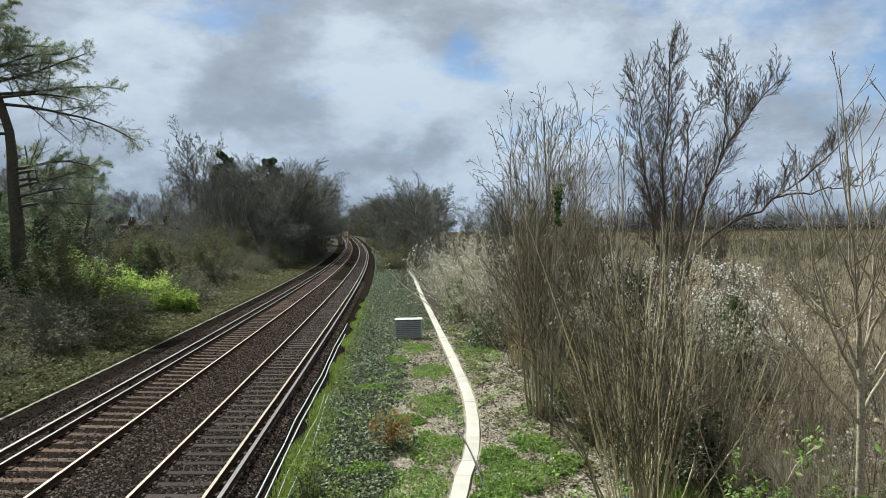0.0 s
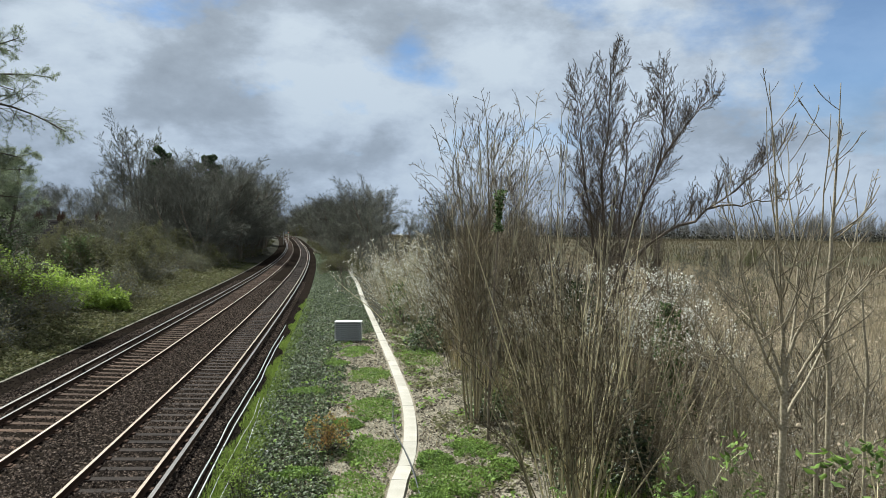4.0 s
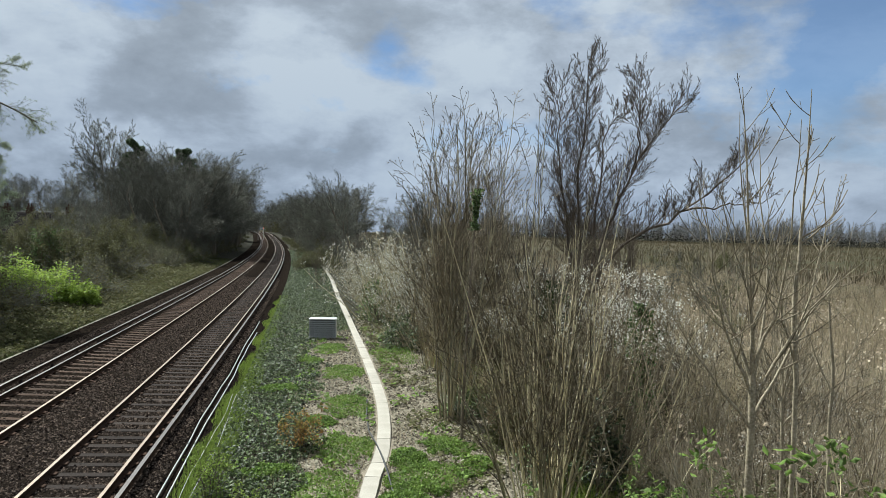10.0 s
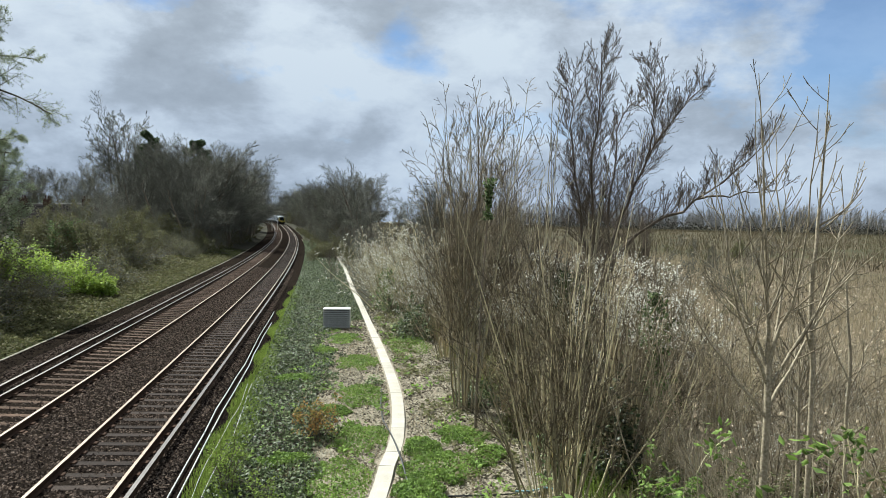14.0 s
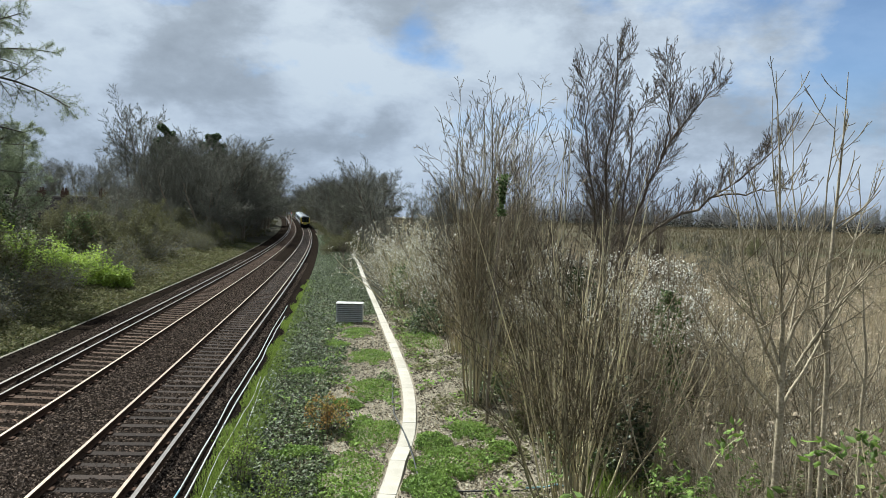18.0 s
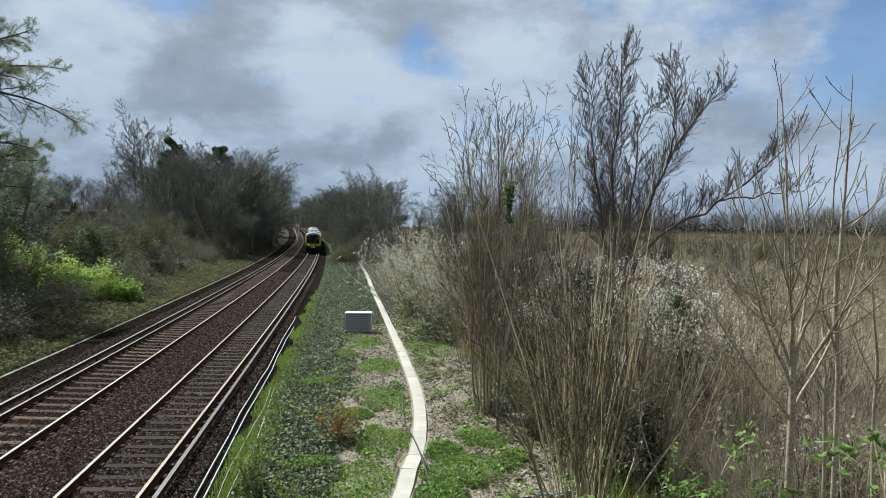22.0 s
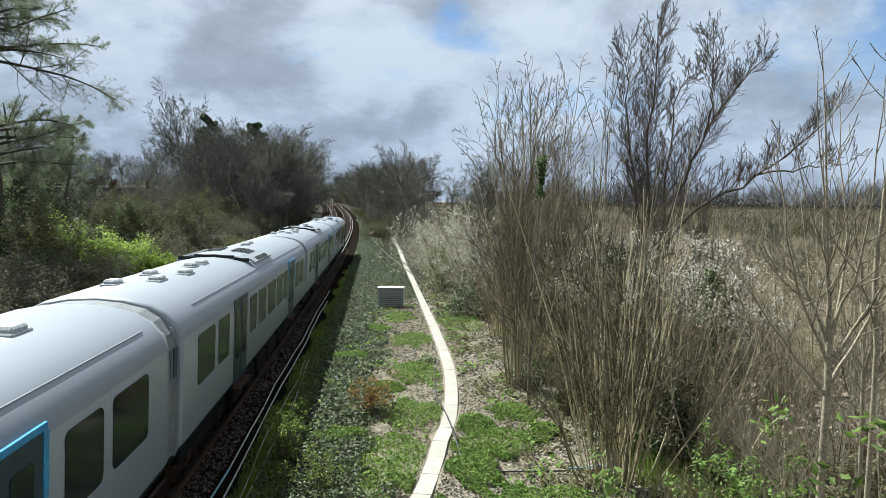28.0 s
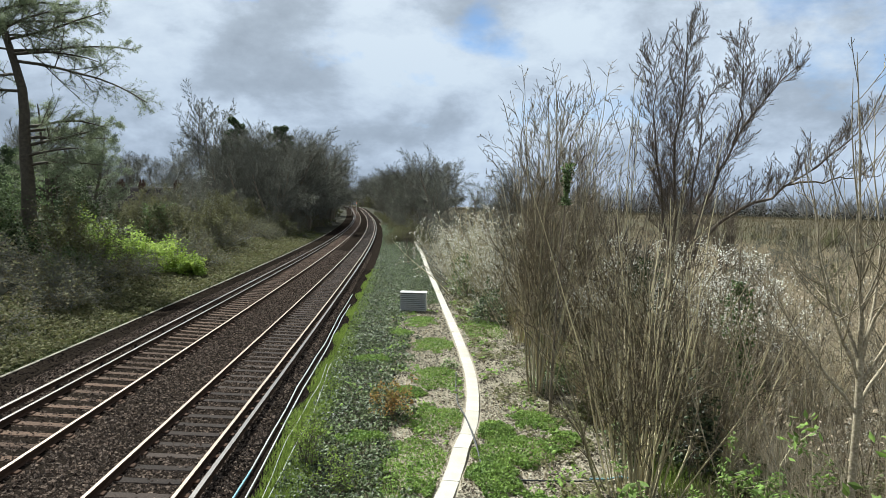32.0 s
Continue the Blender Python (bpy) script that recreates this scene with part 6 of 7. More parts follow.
small_plant("bare_twiggy_shrub", 76, -4.4, 86.0, 3.2, 26, 0.4, 0, 0, None, "bare twiggy shrub between track and path")
small_plant("bare_twiggy_shrub", 77, -5.0, 98.0, 3.6, 30, 0.4, 0, 0, None, "bare twiggy shrub between track and path")

# leafy elder sprays just below the viewpoint
elder, tips, rg = make_tree("elder_bush", 81, 4.3, stems=10, spread=0.28, r0=0.016, lo=0.35, limbs=8, limb_angle=48, limb_ratio=0.2, twigs=3, twig_ratio=0.5, lift=0.02, wander=0.08,
                            bark=M["whip"], fine=M["whip"], base_r=0.3, label="young elder with fresh bright green leaves", category="shrub", group="elder bushes", min_r=0.003)
add_leaves(elder, rg, tips[tips[:, 2] > 1.6], 2200, 0.045, M["ivy_bright"], "foliage", 0.06, 0.3, 2.0)
put(elder, 3.05, 4.3)
again(elder, 4.1, 5.2, 120, 0.98)
again(elder, 2.95, 7.6, 220, 0.66)
again(elder, 4.6, 8.4, 40, 0.7)

# --- ground cover


def cover(name, seed, count, d0, d1, y0, y1, size, material, label, accept, lift=0.05, spread=0.05, power=1.8, category="ground cover", flat=1.0):
    rng = np.random.default_rng(seed)
    y = y0 + (y1 - y0) * rng.random(count) ** power
    d = rng.uniform(d0, d1, count)
    x = d + line_x(y)
    keep = accept(x, y, d) & (np.abs(x - np.interp(y, PATH_Y, PATH_X)) > 0.24)
    x, y = x[keep], y[keep]
    c = np.stack([x, y, land_z(x, y) + lift + np.abs(rng.normal(0, spread, len(x)))], 1)
    sz = size * (1 + (y - y0) / (y1 - y0) * 1.2)
    return tagged(new(name, leaves_mesh(name, rng, c, sz, material, flat, 1.25)), label, category, kind="stuff")


def patch(x, y, a=1.0):
    return bumps(x * 1.3 * a + 4, y * 0.9 * a)


# low cushions of weeds: centre and half widths
MATS = [(-0.9, 33.3, 0.7, 1.2), (-0.3, 27.7, 0.8, 1.4), (-0.1, 22.5, 0.75, 1.2), (-0.1, 17.9, 0.74, 1.2), (-0.4, 14.4, 0.9, 1.5), (-1.8, 16.3, 0.64, 0.5), (-2.4, 24.7, 0.7, 0.5),
        (2.4, 18.0, 0.66, 0.8), (1.35, 17.1, 0.5, 0.6), (1.8, 15.5, 1.0, 1.0), (1.2, 14.1, 0.6, 0.8), (3.0, 16.4, 0.41, 0.6), (1.9, 31.6, 1.0, 2.2), (-1.5, 38.9, 0.6, 1.2), (-1.7, 30.0, 0.5, 0.7), (0.2, 12.0, 0.5, 1.2),
        (-0.9, 20.6, 0.45, 0.5), (2.4, 12.6, 0.9, 0.8)]


def in_mat(x, y, grown=1.0):
    inside = np.zeros(np.shape(x), bool)
    for cx, cy, rx, ry in MATS:
        inside |= ((x - cx) / rx) ** 2 + ((y - cy) / ry) ** 2 < grown * (1 + 0.9 * bumps(x * 2.6, y * 2.2) + 0.8 * bumps(x * 7 + 3, y * 6))
    return inside


def mat_height(x, y):
    h = np.zeros(np.shape(x))
    for cx, cy, rx, ry in MATS:
        h = np.maximum(h, 0.16 * np.clip(1 - ((x - cx) / rx) ** 2 - ((y - cy) / ry) ** 2, 0, 1) ** 0.5)
    return h


def cushions():
    """Thick carpets of small fresh leaves, domed in the middle."""
    rng = np.random.default_rng(92)
    n = 120000
    k = rng.integers(0, len(MATS), n)
    size = np.array([[m[2], m[3]] for m in MATS])
    centre = np.array([[m[0], m[1]] for m in MATS])
    xy = centre[k] + rng.uniform(-1.5, 1.5, (n, 2)) * size[k]
    x, y = xy.T
    keep = in_mat(x, y, 1.1) & (np.abs(x - np.interp(y, PATH_Y, PATH_X)) > 0.24)
    x, y = x[keep], y[keep]
    c = np.stack([x, y, land_z(x, y) + 0.02 + mat_height(x, y) * rng.uniform(0.3, 1.05, len(x)) * (0.75 + 0.5 * bumps(x * 9, y * 8)) + np.abs(rng.normal(0, 0.025, len(x)))], 1)
    tagged(new("weed_cushions", leaves_mesh("weed_cushions", rng, c, np.full(len(c), 0.042), M["ivy_bright"], 0.15, 1.5)), "bright green cushions of low weeds on the verge", "ground cover", kind="stuff")


cushions()
cover("ground_ivy", 91, 130000, 2.4, 7.0, 9, 170, 0.062, M["ivy"], "dark glossy ivy carpeting the ground beside the ducts", flat=0.30, accept=lambda x, y, d: (d + 0.7 * bumps(x * 1.1, y * 0.6) + 0.5 * bumps(x * 3, y * 2.2) < 4.5 + 0.012 * y + 3 * np.clip((y - 34) / 12, 0, 1)) & ~in_mat(x, y, 0.8))
cover("broad_weeds", 98, 12000, 3.0, 9.0, 9, 40, 0.065, M["ivy_bright"], "scattered broad-leaved bright green weeds", lambda x, y, d: patch(x, y, 1.9) + 0.6 * patch(x, y, 3.1) > 0.36, 0.05, 0.05, flat=0.5)
cover("ivy_under_coppice", 93, 16000, 7.5, 13, 9, 45, 0.075, M["olive_leaf"], "ivy spreading under the coppices", lambda x, y, d: patch(x, y, 1.7) > 0.1)
cover("fallen_leaves", 94, 85000, 3.0, 12, 9, 45, 0.042, M["litter"], "pale dry fallen leaves littering the verge", lambda x, y, d: (d > 4.2 + 0.5 * bumps(x, y)) & ~in_mat(x, y, 0.8), 0.012, 0.014)
cover("rotting_leaves", 97, 36000, 3.0, 12, 9, 45, 0.045, M["brown_litter"], "dark brown rotting leaves and twigs on the verge", lambda x, y, d: (patch(x, y, 1.6) < 0.45) & ~in_mat(x, y, 0.8), 0.012, 0.012)
cover("verge_ivy", 95, 52000, -12.5, -7.15, 14, 100, 0.10, M["olive_leaf"], "low dull green weeds along the far verge", lambda x, y, d: patch(x, y, 1.2) > -0.5, 0.04, 0.08, flat=0.3)


def tufts(name, seed, count, d0, d1, y0, y1, height, width, material, label, accept, power=1.6, lean=0.35, category="grass"):
    rng = np.random.default_rng(seed)
    y = y0 + (y1 - y0) * rng.random(count) ** power
    d = rng.uniform(d0, d1, count)
    x = d + line_x(y)
    keep = accept(x, y, d) & (np.abs(x - np.interp(y, PATH_Y, PATH_X)) > 0.23)
    x, y = x[keep], y[keep]
    root = np.stack([x, y, land_z(x, y) - 0.02], 1)
    v, f = blade_arrays(rng, root, height, width, lean)
    return tagged(new(name, raw_mesh(name, v, f, [material])), label, category, kind="stuff")


tufts("duct_side_grass", 101, 80000, 1.9, 3.0, 9, 60, 0.17, 0.016, M["grass"], "strip of bright green grass beside the ducts", lambda x, y, d: np.abs(d - 2.5 - 0.12 * np.sin(y)) + 0.22 * np.sin(x * 917.3 + y * 613.7) < 0.36 - 0.22 * bumps(x * 2, y * 1.1) - 0.004 * y)
tufts("verge_grass", 102, 90000, 3.4, 11, 9, 60, 0.12, 0.012, M["grass"], "rough green grass in patches on the verge", lambda x, y, d: in_mat(x, y, 0.9) | ((d > 7.6) & (patch(x, y) + 0.5 * patch(x, y, 2.3) > 0.15)))
tufts("dead_grass", 103, 14000, 3.0, 11, 9, 50, 0.22, 0.010, M["grass_dry"], "thin dead grass on the verge", lambda x, y, d: patch(x, y, 0.8) > 0.0)
# far verge blades use the grass colour with shade painted in
tufts("far_verge_grass", 104, 70000, -12.5, -7.12, 14, 120, 0.22, 0.02, M["grass_shaded"], "grass along the far verge", lambda x, y, d: (patch(x, y) > -0.3) | (d > -8.6))
tufts("reeds", 105, 90000, 13, 60, 12, 130, 1.9, 0.022, M["reed"], "dense bed of dry pale reeds", lambda x, y, d: (d > 14.5 + bumps(x, y) * 2.5) & (np.arctan2(x, y) < 0.95) & (patch(x, y, 0.35) > -0.35), 1.5, 0.22, "reeds")
tufts("dead_stalks", 110, 60000, 11.5, 24, 9, 34, 1.7, 0.013, M["dead_stalk"], "pale dead stalks standing between the thorn bushes", lambda x, y, d: (np.arctan2(x, y) > 0.33) & (patch(x, y, 0.5) > -0.25), 1.2, 0.35, "dry stalks")
tufts("far_sedge", 109, 70000, 16, 330, 55, 470, 1.5, 0.13, M["brown_reed"], "brown sedge and reed across the far field", lambda x, y, d: (np.arctan2(x, y) < 0.95) & (np.arctan2(x, y) > 0.02) & (patch(x, y, 0.12) > -0.3), 1.3, 0.3, "reeds")
cover("reed_plumes", 106, 24000, 12, 40, 11, 80, 0.075, M["plume"], "pale feathery reed heads", lambda x, y, d: (np.arctan2(x, y) < 0.95) & (patch(x, y, 0.6) > 0.05), 1.3, 0.4, 1.4, "reeds", 0.0)
tufts("tall_rough_grass", 107, 50000, 9.8, 19, 8, 50, 0.6, 0.014, M["grass"], "rank green grass below the thorn bushes", lambda x, y, d: patch(x, y, 0.7) + 0.4 * patch(x, y, 2.0) > -0.05, 1.4, 0.4)
tufts("tall_dead_grass", 108, 80000, 9.8, 20, 8, 50, 0.85, 0.012, M["grass_dry"], "rank dead grass and stalks below the thorn bushes", lambda x, y, d: patch(x, y, 0.7) + 0.4 * patch(x, y, 2.0) < 0.1, 1.4, 0.45)

# --- the far side of the line
bramble, tips, rg = make_tree("bramble_thicket", 111, 2.4, stems=46, spread=0.8, r0=0.012, lo=0.1, limbs=9, limb_angle=50, limb_ratio=0.4, twigs=4, twig_ratio=0.5, lift=-0.06, wander=0.14,
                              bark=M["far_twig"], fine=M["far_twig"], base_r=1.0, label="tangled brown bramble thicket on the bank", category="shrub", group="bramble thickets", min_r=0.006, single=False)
add_leaves(bramble, rg, tips, 1700, 0.085, M["ivy_dull"], "foliage", 0.15, 0.3, 1.3)
put(bramble, -16.9, 31)
r2 = np.random.default_rng(7)
for k in range(46):
    y = 22 + 130 * r2.random() ** 1.4
    d = -10.6 - abs(r2.normal(0, 3.5)) - 0.01 * y
    again(bramble, float(line_x(y)) + d, y, r2.uniform(0, 360), r2.uniform(0.75, 1.35) * (0.7 if 38 < y < 52 else 1))
laurel_spots = [(-18.6, 46.5, 2.0, 1.7, 1.9), (-20.4, 46.0, 1.7, 1.6, 1.8), (-22.6, 45.2, 1.9, 1.6, 2.2), (-17.2, 47.6, 1.2, 1.2, 1.2)]
for k, (x, y, rx, ry, h) in enumerate(laurel_spots):
    ivy_mass(120 + k, x, y, rx, ry, h, 5200, 0.10, M["laurel"], "dense bright green evergreen bush on the bank", "evergreen_bush", "evergreen bushes", 0.0, 0.5)
for k, (x, y, rx, ry, h) in enumerate([(-24.5, 49, 2.0, 1.8, 4.4), (-27, 44, 2.6, 2.2, 4.0), (-24.5, 38.5, 2.4, 2.0, 2.8), (-30, 50, 2.6, 2.2, 4.6), (-22.5, 56, 1.7, 1.7, 3.6), (-19.5, 37, 1.3, 1.3, 1.6), (-22.8, 31, 2.4, 2.2, 4.6), (-25.5, 35, 2.6, 2.4, 5.2), (-21.0, 26.5, 2.0, 2.0, 3.2)]):
    ivy_mass(130 + k, x, y, rx, ry, h, 3200, 0.12, M["ivy_bank"], "dark green ivy covered bush on the bank", "ivy_bush", "ivy clumps", 0.0, 0.3)

scrub, tips, rg = make_tree("bare_scrub_tree", 141, 7.2, stems=6, spread=0.34, r0=0.05, lo=0.12, limbs=12, limb_angle=48, limb_ratio=0.32, twigs=8, twig_ratio=0.45, sprigs=4, lift=0.02, wander=0.1,
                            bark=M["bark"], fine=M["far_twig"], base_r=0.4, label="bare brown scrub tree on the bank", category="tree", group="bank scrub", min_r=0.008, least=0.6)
put(scrub, -24, 62)
leafy, tips, rg = make_tree("bank_bush", 142, 4.4, stems=16, spread=0.55, r0=0.03, lo=0.1, limbs=9, limb_angle=52, limb_ratio=0.36, twigs=6, twig_ratio=0.45, lift=0.0, wander=0.12,
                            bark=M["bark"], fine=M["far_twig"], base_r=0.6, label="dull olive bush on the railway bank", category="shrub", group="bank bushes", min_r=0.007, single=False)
add_leaves(leafy, rg, tips, 5200, 0.10, M["olive_leaf"], "foliage", 0.14, 0.3, 1.4)
put(leafy, -21.5, 40.5)
for k in range(60):
    y = 24 + 110 * r2.random() ** 1.25
    d = -12.0 - abs(r2.normal(0, 5)) - 0.02 * y
    if 30 < y < 53 and d > -21:
        continue
    again(leafy, float(line_x(y)) + d, y, r2.uniform(0, 360), r2.uniform(0.55, 1.1))
for k in range(64):
    y = 46 + 120 * r2.random() ** 1.2
    d = -14.5 - abs(r2.normal(0, 8)) - 0.02 * y
    if y < 60 and d > -24:
        d -= 12
    x = float(line_x(y)) + d
    if y < 100 and -0.62 < x / y < -0.36:
        continue
    again(scrub, x, y, r2.uniform(0, 360), r2.uniform(0.6, 1.05))
# thicket that screens the house
for k in range(34):
    y = 66 + 22 * r2.random()
    again(scrub if k % 2 else leafy, -(0.30 + 0.24 * r2.random()) * y, y, r2.uniform(0, 360), r2.uniform(0.34, 0.46) * (1 if k % 2 else 1.3))
big, tips, rg = make_tree("bare_woodland_tree", 151, 9.6, stems=1, spread=0.1, r0=0.26, lo=0.25, limbs=22, limb_angle=50, limb_ratio=0.60, twigs=14, twig_ratio=0.44, sprigs=9, sprig_ratio=0.5, lift=0.012, wander=0.10,
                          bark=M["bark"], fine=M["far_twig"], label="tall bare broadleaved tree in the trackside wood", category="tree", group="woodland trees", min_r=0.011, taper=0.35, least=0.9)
put(big, -24, 112)
big2, tips, rg = make_tree("bare_woodland_tree", 152, 8.6, stems=3, spread=0.26, r0=0.18, lo=0.2, limbs=11, limb_angle=48, limb_ratio=0.56, twigs=12, twig_ratio=0.46, sprigs=8, sprig_ratio=0.5, lift=0.012, wander=0.10,
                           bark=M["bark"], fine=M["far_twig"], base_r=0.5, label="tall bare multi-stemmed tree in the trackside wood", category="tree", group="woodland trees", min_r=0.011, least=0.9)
put(big2, -23, 122)
# left wood, beside the curve
for k in range(58):
    y = 100 + 130 * r2.random()
    d = -9.8 - abs(r2.normal(0, 8)) - (3 if y < 125 else 0)
    again(big if k % 2 else big2, min(float(line_x(y)) + d, -0.122 * y - 4.8), y, r2.uniform(0, 360), r2.uniform(1.1, 1.45) * (0.78 if y < 118 else 1))
# the tallest stand, close to the line
for k in range(16):
    y = 118 + 45 * r2.random()
    again(big if k % 2 else big2, float(line_x(y)) - 10.5 - 7 * r2.random(), y, r2.uniform(0, 360), r2.uniform(1.3, 1.5))
# right wood, inside the far curve, and the trees that close the view
for k in range(40):
    y = 150 + 120 * r2.random()
    d = 8.0 + abs(r2.normal(0, 11))
    again(big if k % 2 else big2, float(line_x(y)) + d, y, r2.uniform(0, 360), r2.uniform(1.1, 1.5))
for k in range(40):
    y = 270 + 170 * r2.random()
    d = (7.5 if k % 3 else -12) + (16 if k % 3 else -12) * r2.random()
    if d < 0 and float(line_x(y)) + d > -0.137 * y - 8:
        continue
    again(big if k % 2 else big2, float(line_x(y)) + d, y, r2.uniform(0, 360), r2.uniform(1.1, 1.4))
for k in range(34):
    y = 375 + 95 * r2.random()
    again(big if k % 2 else big2, float(line_x(y)) + 6.5 + 20 * r2.random(), y, r2.uniform(0, 360), r2.uniform(0.75, 1.05))
for k in range(12):
    again(big if k % 2 else big2, -66 + 32 * k / 11 + r2.normal(0, 1.5), 470 + 25 * r2.random(), r2.uniform(0, 360), r2.uniform(0.9, 1.15))
for k in range(50):
    y = 300 + 170 * r2.random()
    side = 5.5 + 16 * r2.random() if k % 3 else -10 - 8 * r2.random()
    if side < 0 and y < 400:
        continue
    again(leafy if k % 2 else scrub, float(line_x(y)) + side, y, r2.uniform(0, 360), r2.uniform(0.8, 1.3))
# the wood that closes the view beyond the curve
for k in range(44):
    y = 318 + 90 * r2.random()
    x = -0.155 * y + 0.125 * y * r2.random()
    if x > line_x(y) + 6.5 or x < line_x(y) - 10.5:
        again(big if k % 2 else big2, x, y, r2.uniform(0, 360), r2.uniform(1.25, 1.6))
        again(leafy, x + 2, y - 4, r2.uniform(0, 360), r2.uniform(1.5, 2.2))
# background belt on the left
for k in range(58):
    x, y = -165 + 122 * r2.random(), 112 + 90 * r2.random()
    again(big if k % 2 else big2, x, y, r2.uniform(0, 360), r2.uniform(0.95, 1.3))
# scrub on the right of the line before the wood
for k in range(30):
    y = 75 + 95 * r2.random()
    d = 6.5 + 0.03 * (y - 80) + 13 * r2.random()
    again(scrub, float(line_x(y)) + d, y, r2.uniform(0, 360), r2.uniform(0.45, 0.95))
for k in range(60):
    y = 88 + 130 * r2.random()
    s = r2.uniform(0.32, 0.62)
    side = -10.2 if k % 2 else 6.0 + 0.02 * (y - 88)
    again(leafy if k % 3 == 0 else scrub, float(line_x(y)) + side + (1 if side > 0 else -1) * 2.5 * r2.random(), y, r2.uniform(0, 360), s * (1.4 if k % 3 == 0 else 1))
for k in range(44):
    y = 130 + 200 * r2.random()
    x = float(line_x(y)) + r2.choice([-10.5, 6.0]) + r2.normal(0, 0.8)
    if x > line_x(y) or x < -0.137 * y - 3.0:
        again(scrub, x, y, r2.uniform(0, 360), r2.uniform(0.6, 1.0))
for k in range(56):
    y = 95 + 150 * r2.random()
    again(leafy, float(line_x(y)) + 3.6 + 3.5 * r2.random() ** 0.8, y, r2.uniform(0, 360), r2.uniform(0.2, 0.45))
for k in range(80):
    y = 92 + 190 * r2.random()
    side = -8.6 - 2.6 * r2.random() if k % 2 else 2.9 + 2.2 * r2.random()
    again(leafy, float(line_x(y)) + side, y, r2.uniform(0, 360), r2.uniform(0.12, 0.26), 0.05)
# scattered bushes in the reed bed
for k in range(26):
    y = 38 + 120 * r2.random() ** 1.3
    again(leafy if k % 2 else scrub, y * r2.uniform(0.30, 0.62), y, r2.uniform(0, 360), r2.uniform(0.35, 0.7))

tall, tips, rg = make_tree("tall_bare_ash", 161, 21.5, stems=5, spread=0.10, r0=0.36, lo=0.38, limbs=11, limb_angle=36, limb_ratio=0.36, twigs=10, twig_ratio=0.42, sprigs=6, sprig_ratio=0.5, lift=0.02, wander=0.06,
                           bark=M["bark"], fine=M["far_twig"], base_r=0.5, label="tall bare tree with a rounded crown above the wood", category="tree", group="woodland trees", min_r=0.030, least=0.9)
put(tall, -50.0, 150)


def conifer(kind, seed, x, y, h, r0, lo, limbs, ratio, needles, size, material, angle=80, lift=0.02, label="", droop=0.0, lean=(0, 0), boughs=(), bend=0.0, spray=0.16, fine=(12, 6)):
    rng = np.random.default_rng(seed)
    root = tagged(new(kind), label, "tree", "conifers")
    p0, q0 = grow(rng, np.array([[0, 0, -0.3]]), np.array([[lean[0], lean[1], 1.0]]), np.array([h]), np.array([r0]), 14, 0.04, 0.04, 0.15)
    p0[0, :, 0] += bend * np.clip((p0[0, :, 2] / h - 0.48) / 0.52, 0, 1) ** 1.2
    part("trunk", tube_mesh("trunk", [(p0, q0, 9)], M["pine_bark"]), None, root)
    s1, w1, l1, r1 = sprout(rng, p0, q0, np.array([h]), limbs, lo, 0.99, angle, ratio, 0.34, 0.15, 0.3)
    for z, length, az, rise in boughs:
        s1 = np.r_[s1, [[np.interp(z, p0[0, :, 2], p0[0, :, 0]), np.interp(z, p0[0, :, 2], p0[0, :, 1]), z]]]
        w1 = np.r_[w1, [[math.cos(az), math.sin(az), rise]]]
        l1, r1 = np.r_[l1, length], np.r_[r1, 0.11]
    p1, q1 = grow(rng, s1, w1, l1, r1, 8, 0.07, lift, 0.2, droop)
    s2, w2, l2, r2_ = sprout(rng, p1, q1, l1, fine[0], 0.18, 1.0, 48, 0.32, 0.5)
    p2, q2 = grow(rng, s2, w2, l2, r2_, 4, 0.12, lift, 0.3, droop)
    s3, w3, l3, r3 = sprout(rng, p2, q2, l2, fine[1], 0.1, 1.0, 45, 0.5, 0.6)
    p3, q3 = grow(rng, s3, w3, l3, r3, 3, 0.12, lift, 0.5, droop)
    crown = part("crown", tube_mesh("crown", [(p1, q1, 5), (p2, np.maximum(q2, 0.008), 3), (p3, np.maximum(q3, 0.006), 3)], M["pine_bark"]), None, root)
    crown["kind"] = "stuff"
    c = np.concatenate([p2[:, 1:].reshape(-1, 3), p3.reshape(-1, 3), p3.reshape(-1, 3)])
    add_leaves(root, rng, c, needles, size, material, "foliage", spray, 0.1, 2.6)
    return put(root, x, y)


conifer("pine_tree", 171, -43.5, 150, 19.0, 0.4, 0.30, 44, 0.30, 34000, 0.24, M["needle"], label="dark rounded pine above the wood")
conifer("pine_tree", 172, -34.5, 148, 18.0, 0.4, 0.34, 40, 0.32, 30000, 0.24, M["needle"], label="dark rounded pine above the wood")
conifer("larch_tree", 173, -25.6, 44.0, 19.0, 0.50, 0.66, 18, 0.30, 170000, 0.030, M["larch"], 82, 0.0, "large larch with long spreading limbs and fresh shoots", 0.05, bend=-2.6, spray=0.06, fine=(18, 8),
        boughs=((11.6, 10.6, -0.03, -0.05), (12.2, 7.0, 0.25, 0.02), (12.0, 6.4, -0.3, 0.0), (12.9, 6.2, 0.1, 0.12), (13.6, 5.8, -0.5, 0.16), (13.9, 5.4, 0.3, 0.25), (14.6, 4.8, 0.0, 0.3), (6.9, 5.0, 0.5, 0.2), (7.6, 5.6, -0.1, 0.1), (6.4, 6.0, 0.2, 0.26), (5.8, 6.2, -0.4, 0.15),
                (7.3, 4.6, 0.9, 0.4), (5.2, 5.4, 0.1, 0.3), (10.8, 4.5, 2.6, 0.1), (9.8, 4.0, 3.4, 0.0)))
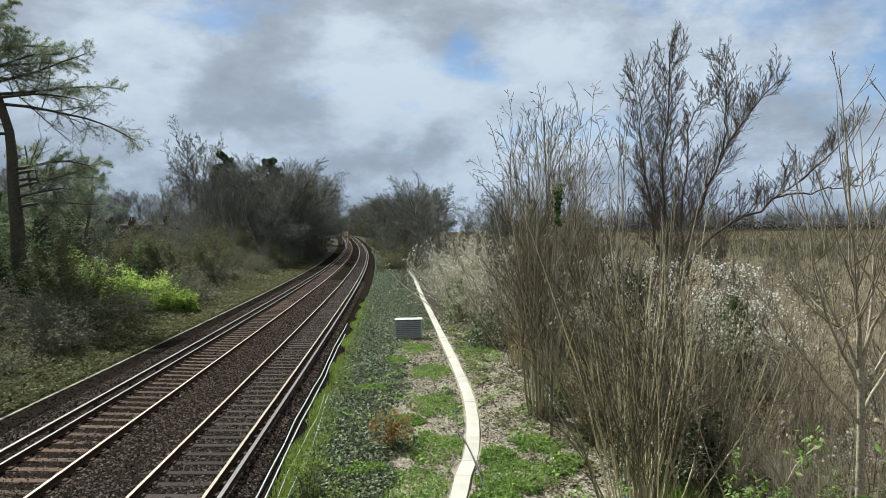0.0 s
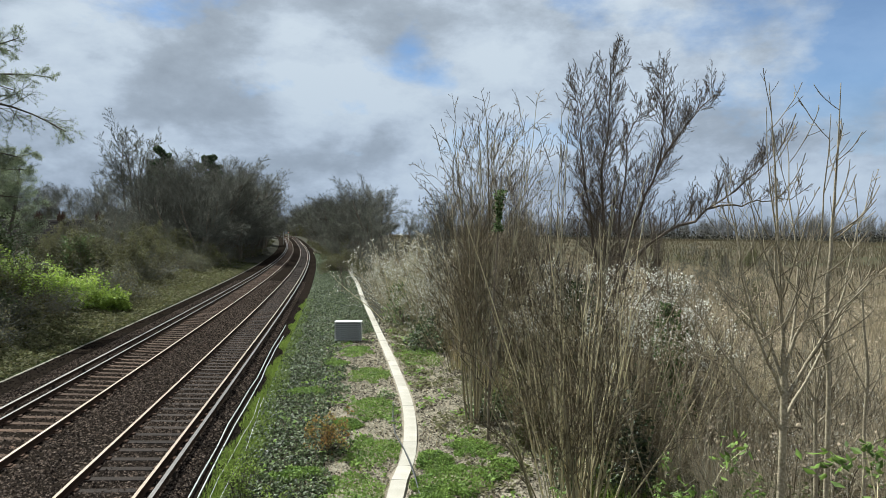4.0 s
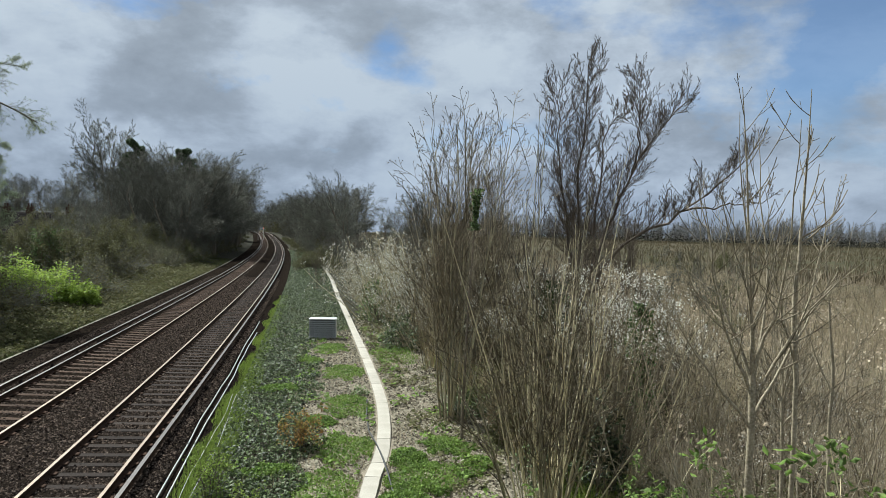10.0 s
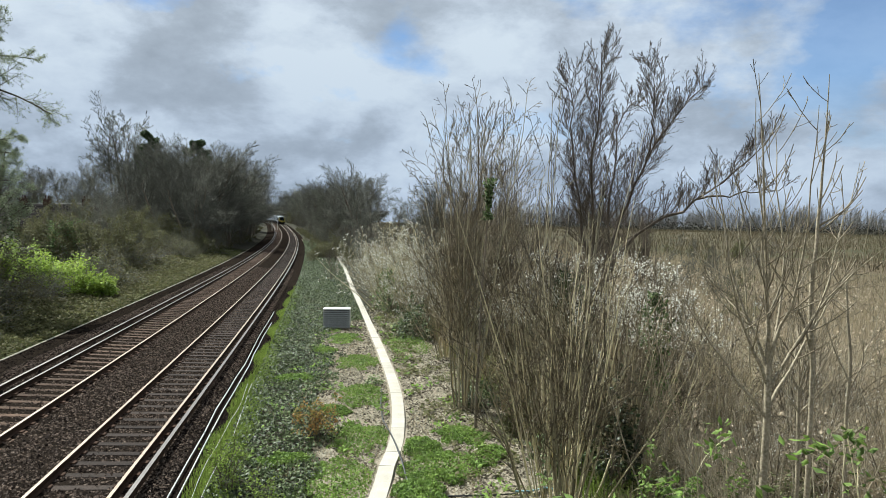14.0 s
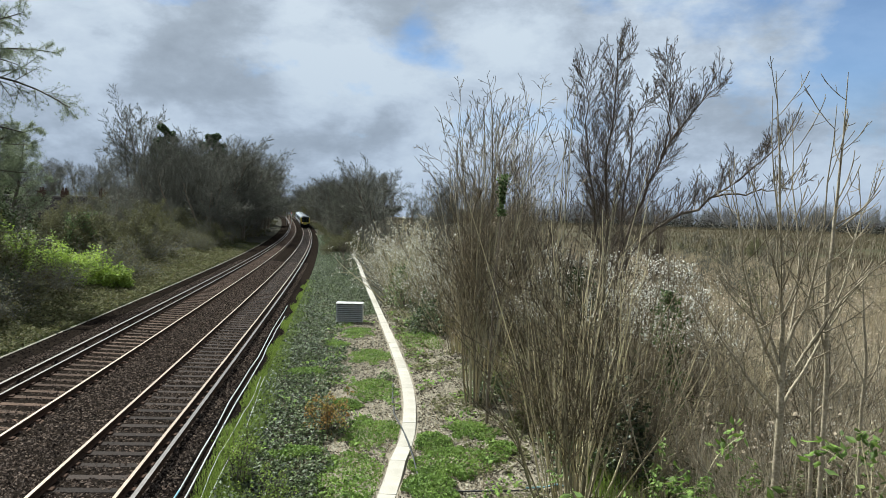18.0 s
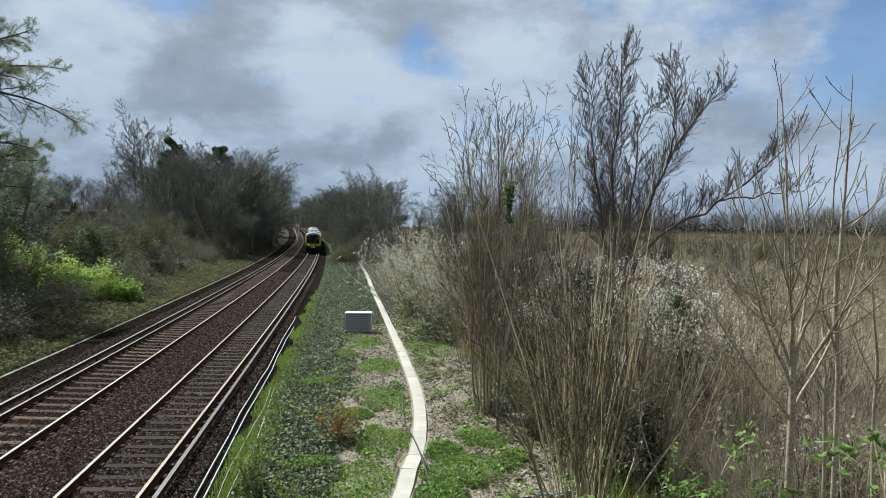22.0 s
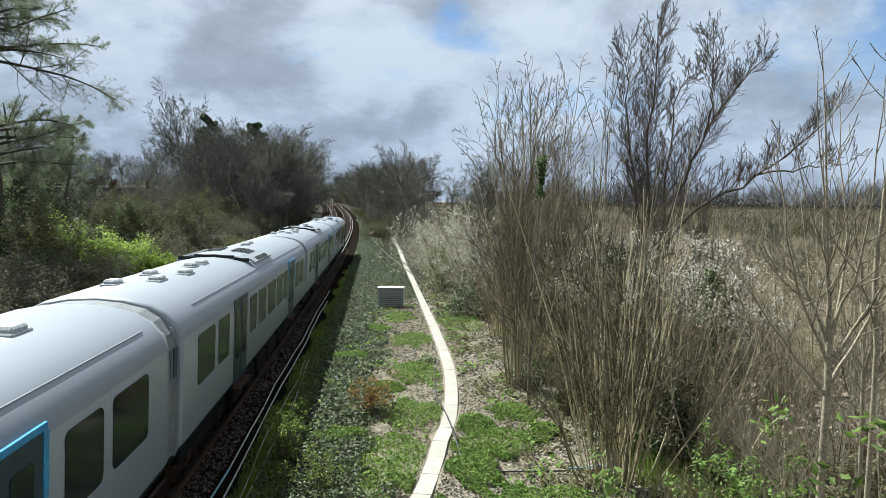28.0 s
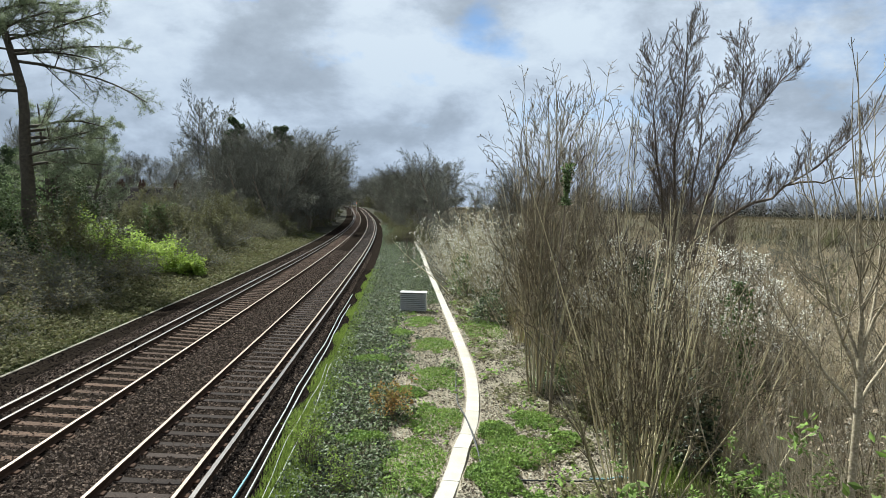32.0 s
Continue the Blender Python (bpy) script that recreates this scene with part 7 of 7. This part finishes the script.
conifer("larch_tree", 174, -31.5, 57.0, 10.5, 0.3, 0.25, 28, 0.34, 20000, 0.04, M["larch"], 74, 0.01, "larch with spreading feathery limbs", 0.02)
conifer("larch_tree", 175, -27.5, 56.0, 8.6, 0.2, 0.25, 28, 0.34, 17000, 0.04, M["larch"], 70, 0.02, "young larch with spreading feathery limbs", 0.01)
# The last three stand out of view, added only to shade the near bank.
for k, (x, y, h) in enumerate(((-36, 66, 6.5), (-33, 63, 5.0), (-41, 68, 7.0), (-38, 61, 5.5), (-26.5, 33.5, 14), (-25.0, 28.5, 13), (-23.5, 23.5, 12))):
    conifer("yew_tree", 176 + k, x, y, h, 0.25, 0.05, 34, 0.28, 20000, 0.10, M["needle"], 64, 0.03, "dark dense evergreen, behind the larch or unseen and added for shade")


def far_wood():
    """A distant belt of bare trees beyond the reed bed."""
    rng = np.random.default_rng(181)
    n = 1000
    x = rng.uniform(60, 620, n)
    y = 560 + rng.uniform(0, 90, n) - 0.05 * x
    h = rng.uniform(15, 27, n) * (0.8 + 0.25 * np.sin(0.021 * x) * np.sin(0.05 * x + 1))
    start = np.stack([x, y, land_z(x, y)], 1)
    p0, q0 = grow(rng, start, np.tile([0, 0, 1.0], (n, 1)), h, np.full(n, 0.26), 5, 0.05, 0.05, 0.3)
    s1, w1, l1, r1 = sprout(rng, p0, q0, h, 16, 0.12, 0.98, 42, 0.36, 0.6)
    p1, q1 = grow(rng, s1, w1, l1, r1, 4, 0.1, 0.05, 0.5)
    s2, w2, l2, r2_ = sprout(rng, p1, q1, l1, 5, 0.2, 1.0, 38, 0.5, 0.7)
    p2, q2 = grow(rng, s2, w2, l2, r2_, 3, 0.1, 0.03, 0.6)
    # the far belt wears the twig colour paled for haze
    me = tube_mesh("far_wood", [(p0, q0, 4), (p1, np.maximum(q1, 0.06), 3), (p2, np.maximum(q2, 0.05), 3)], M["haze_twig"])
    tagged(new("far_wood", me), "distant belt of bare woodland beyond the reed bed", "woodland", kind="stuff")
    # rank bushes at its foot
    c = np.stack([rng.uniform(40, 640, 22000), 545 + rng.uniform(0, 30, 22000), 0 * rng.random(22000)], 1)
    c[:, 1] -= 0.05 * c[:, 0]
    c[:, 2] = land_z(c[:, 0], c[:, 1]) + np.abs(rng.normal(0, 2.8, 22000)) * (0.75 + np.abs(np.sin(0.045 * c[:, 0]) * np.sin(0.017 * c[:, 0] + 1)))
    tagged(new("far_hedge", leaves_mesh("far_hedge", rng, c, np.full(len(c), 1.0), M["haze_hedge"], 0.2, 1.3)), "distant dark hedge at the foot of the wood", "hedge", kind="stuff")


far_wood()

# signal lamps at the far end of the straight
for x, y, z in ((-31.0, 240, 4.4), (-30.0, 246, 3.6)):
    sig = tagged(new("signal_post"), "slim railway signal post with a small red lamp", "signal", "signals")
    part("post", cyl_bm(0.06, z, 10, m=Matrix.Translation((0, 0, z / 2))), M["steel"], sig)
    part("lamp", box_bm(-0.18, 0.18, -0.12, 0.1, z, z + 0.5, 0.03), M["black"], sig)
    part("lens", cyl_bm(0.09, 0.04, 12, m=Matrix.Translation((0, -0.13, z + 0.25)) @ Matrix.Rotation(radians(90), 4, "X")), M["signal_red"], sig)
    put(sig, x, y)

motions()
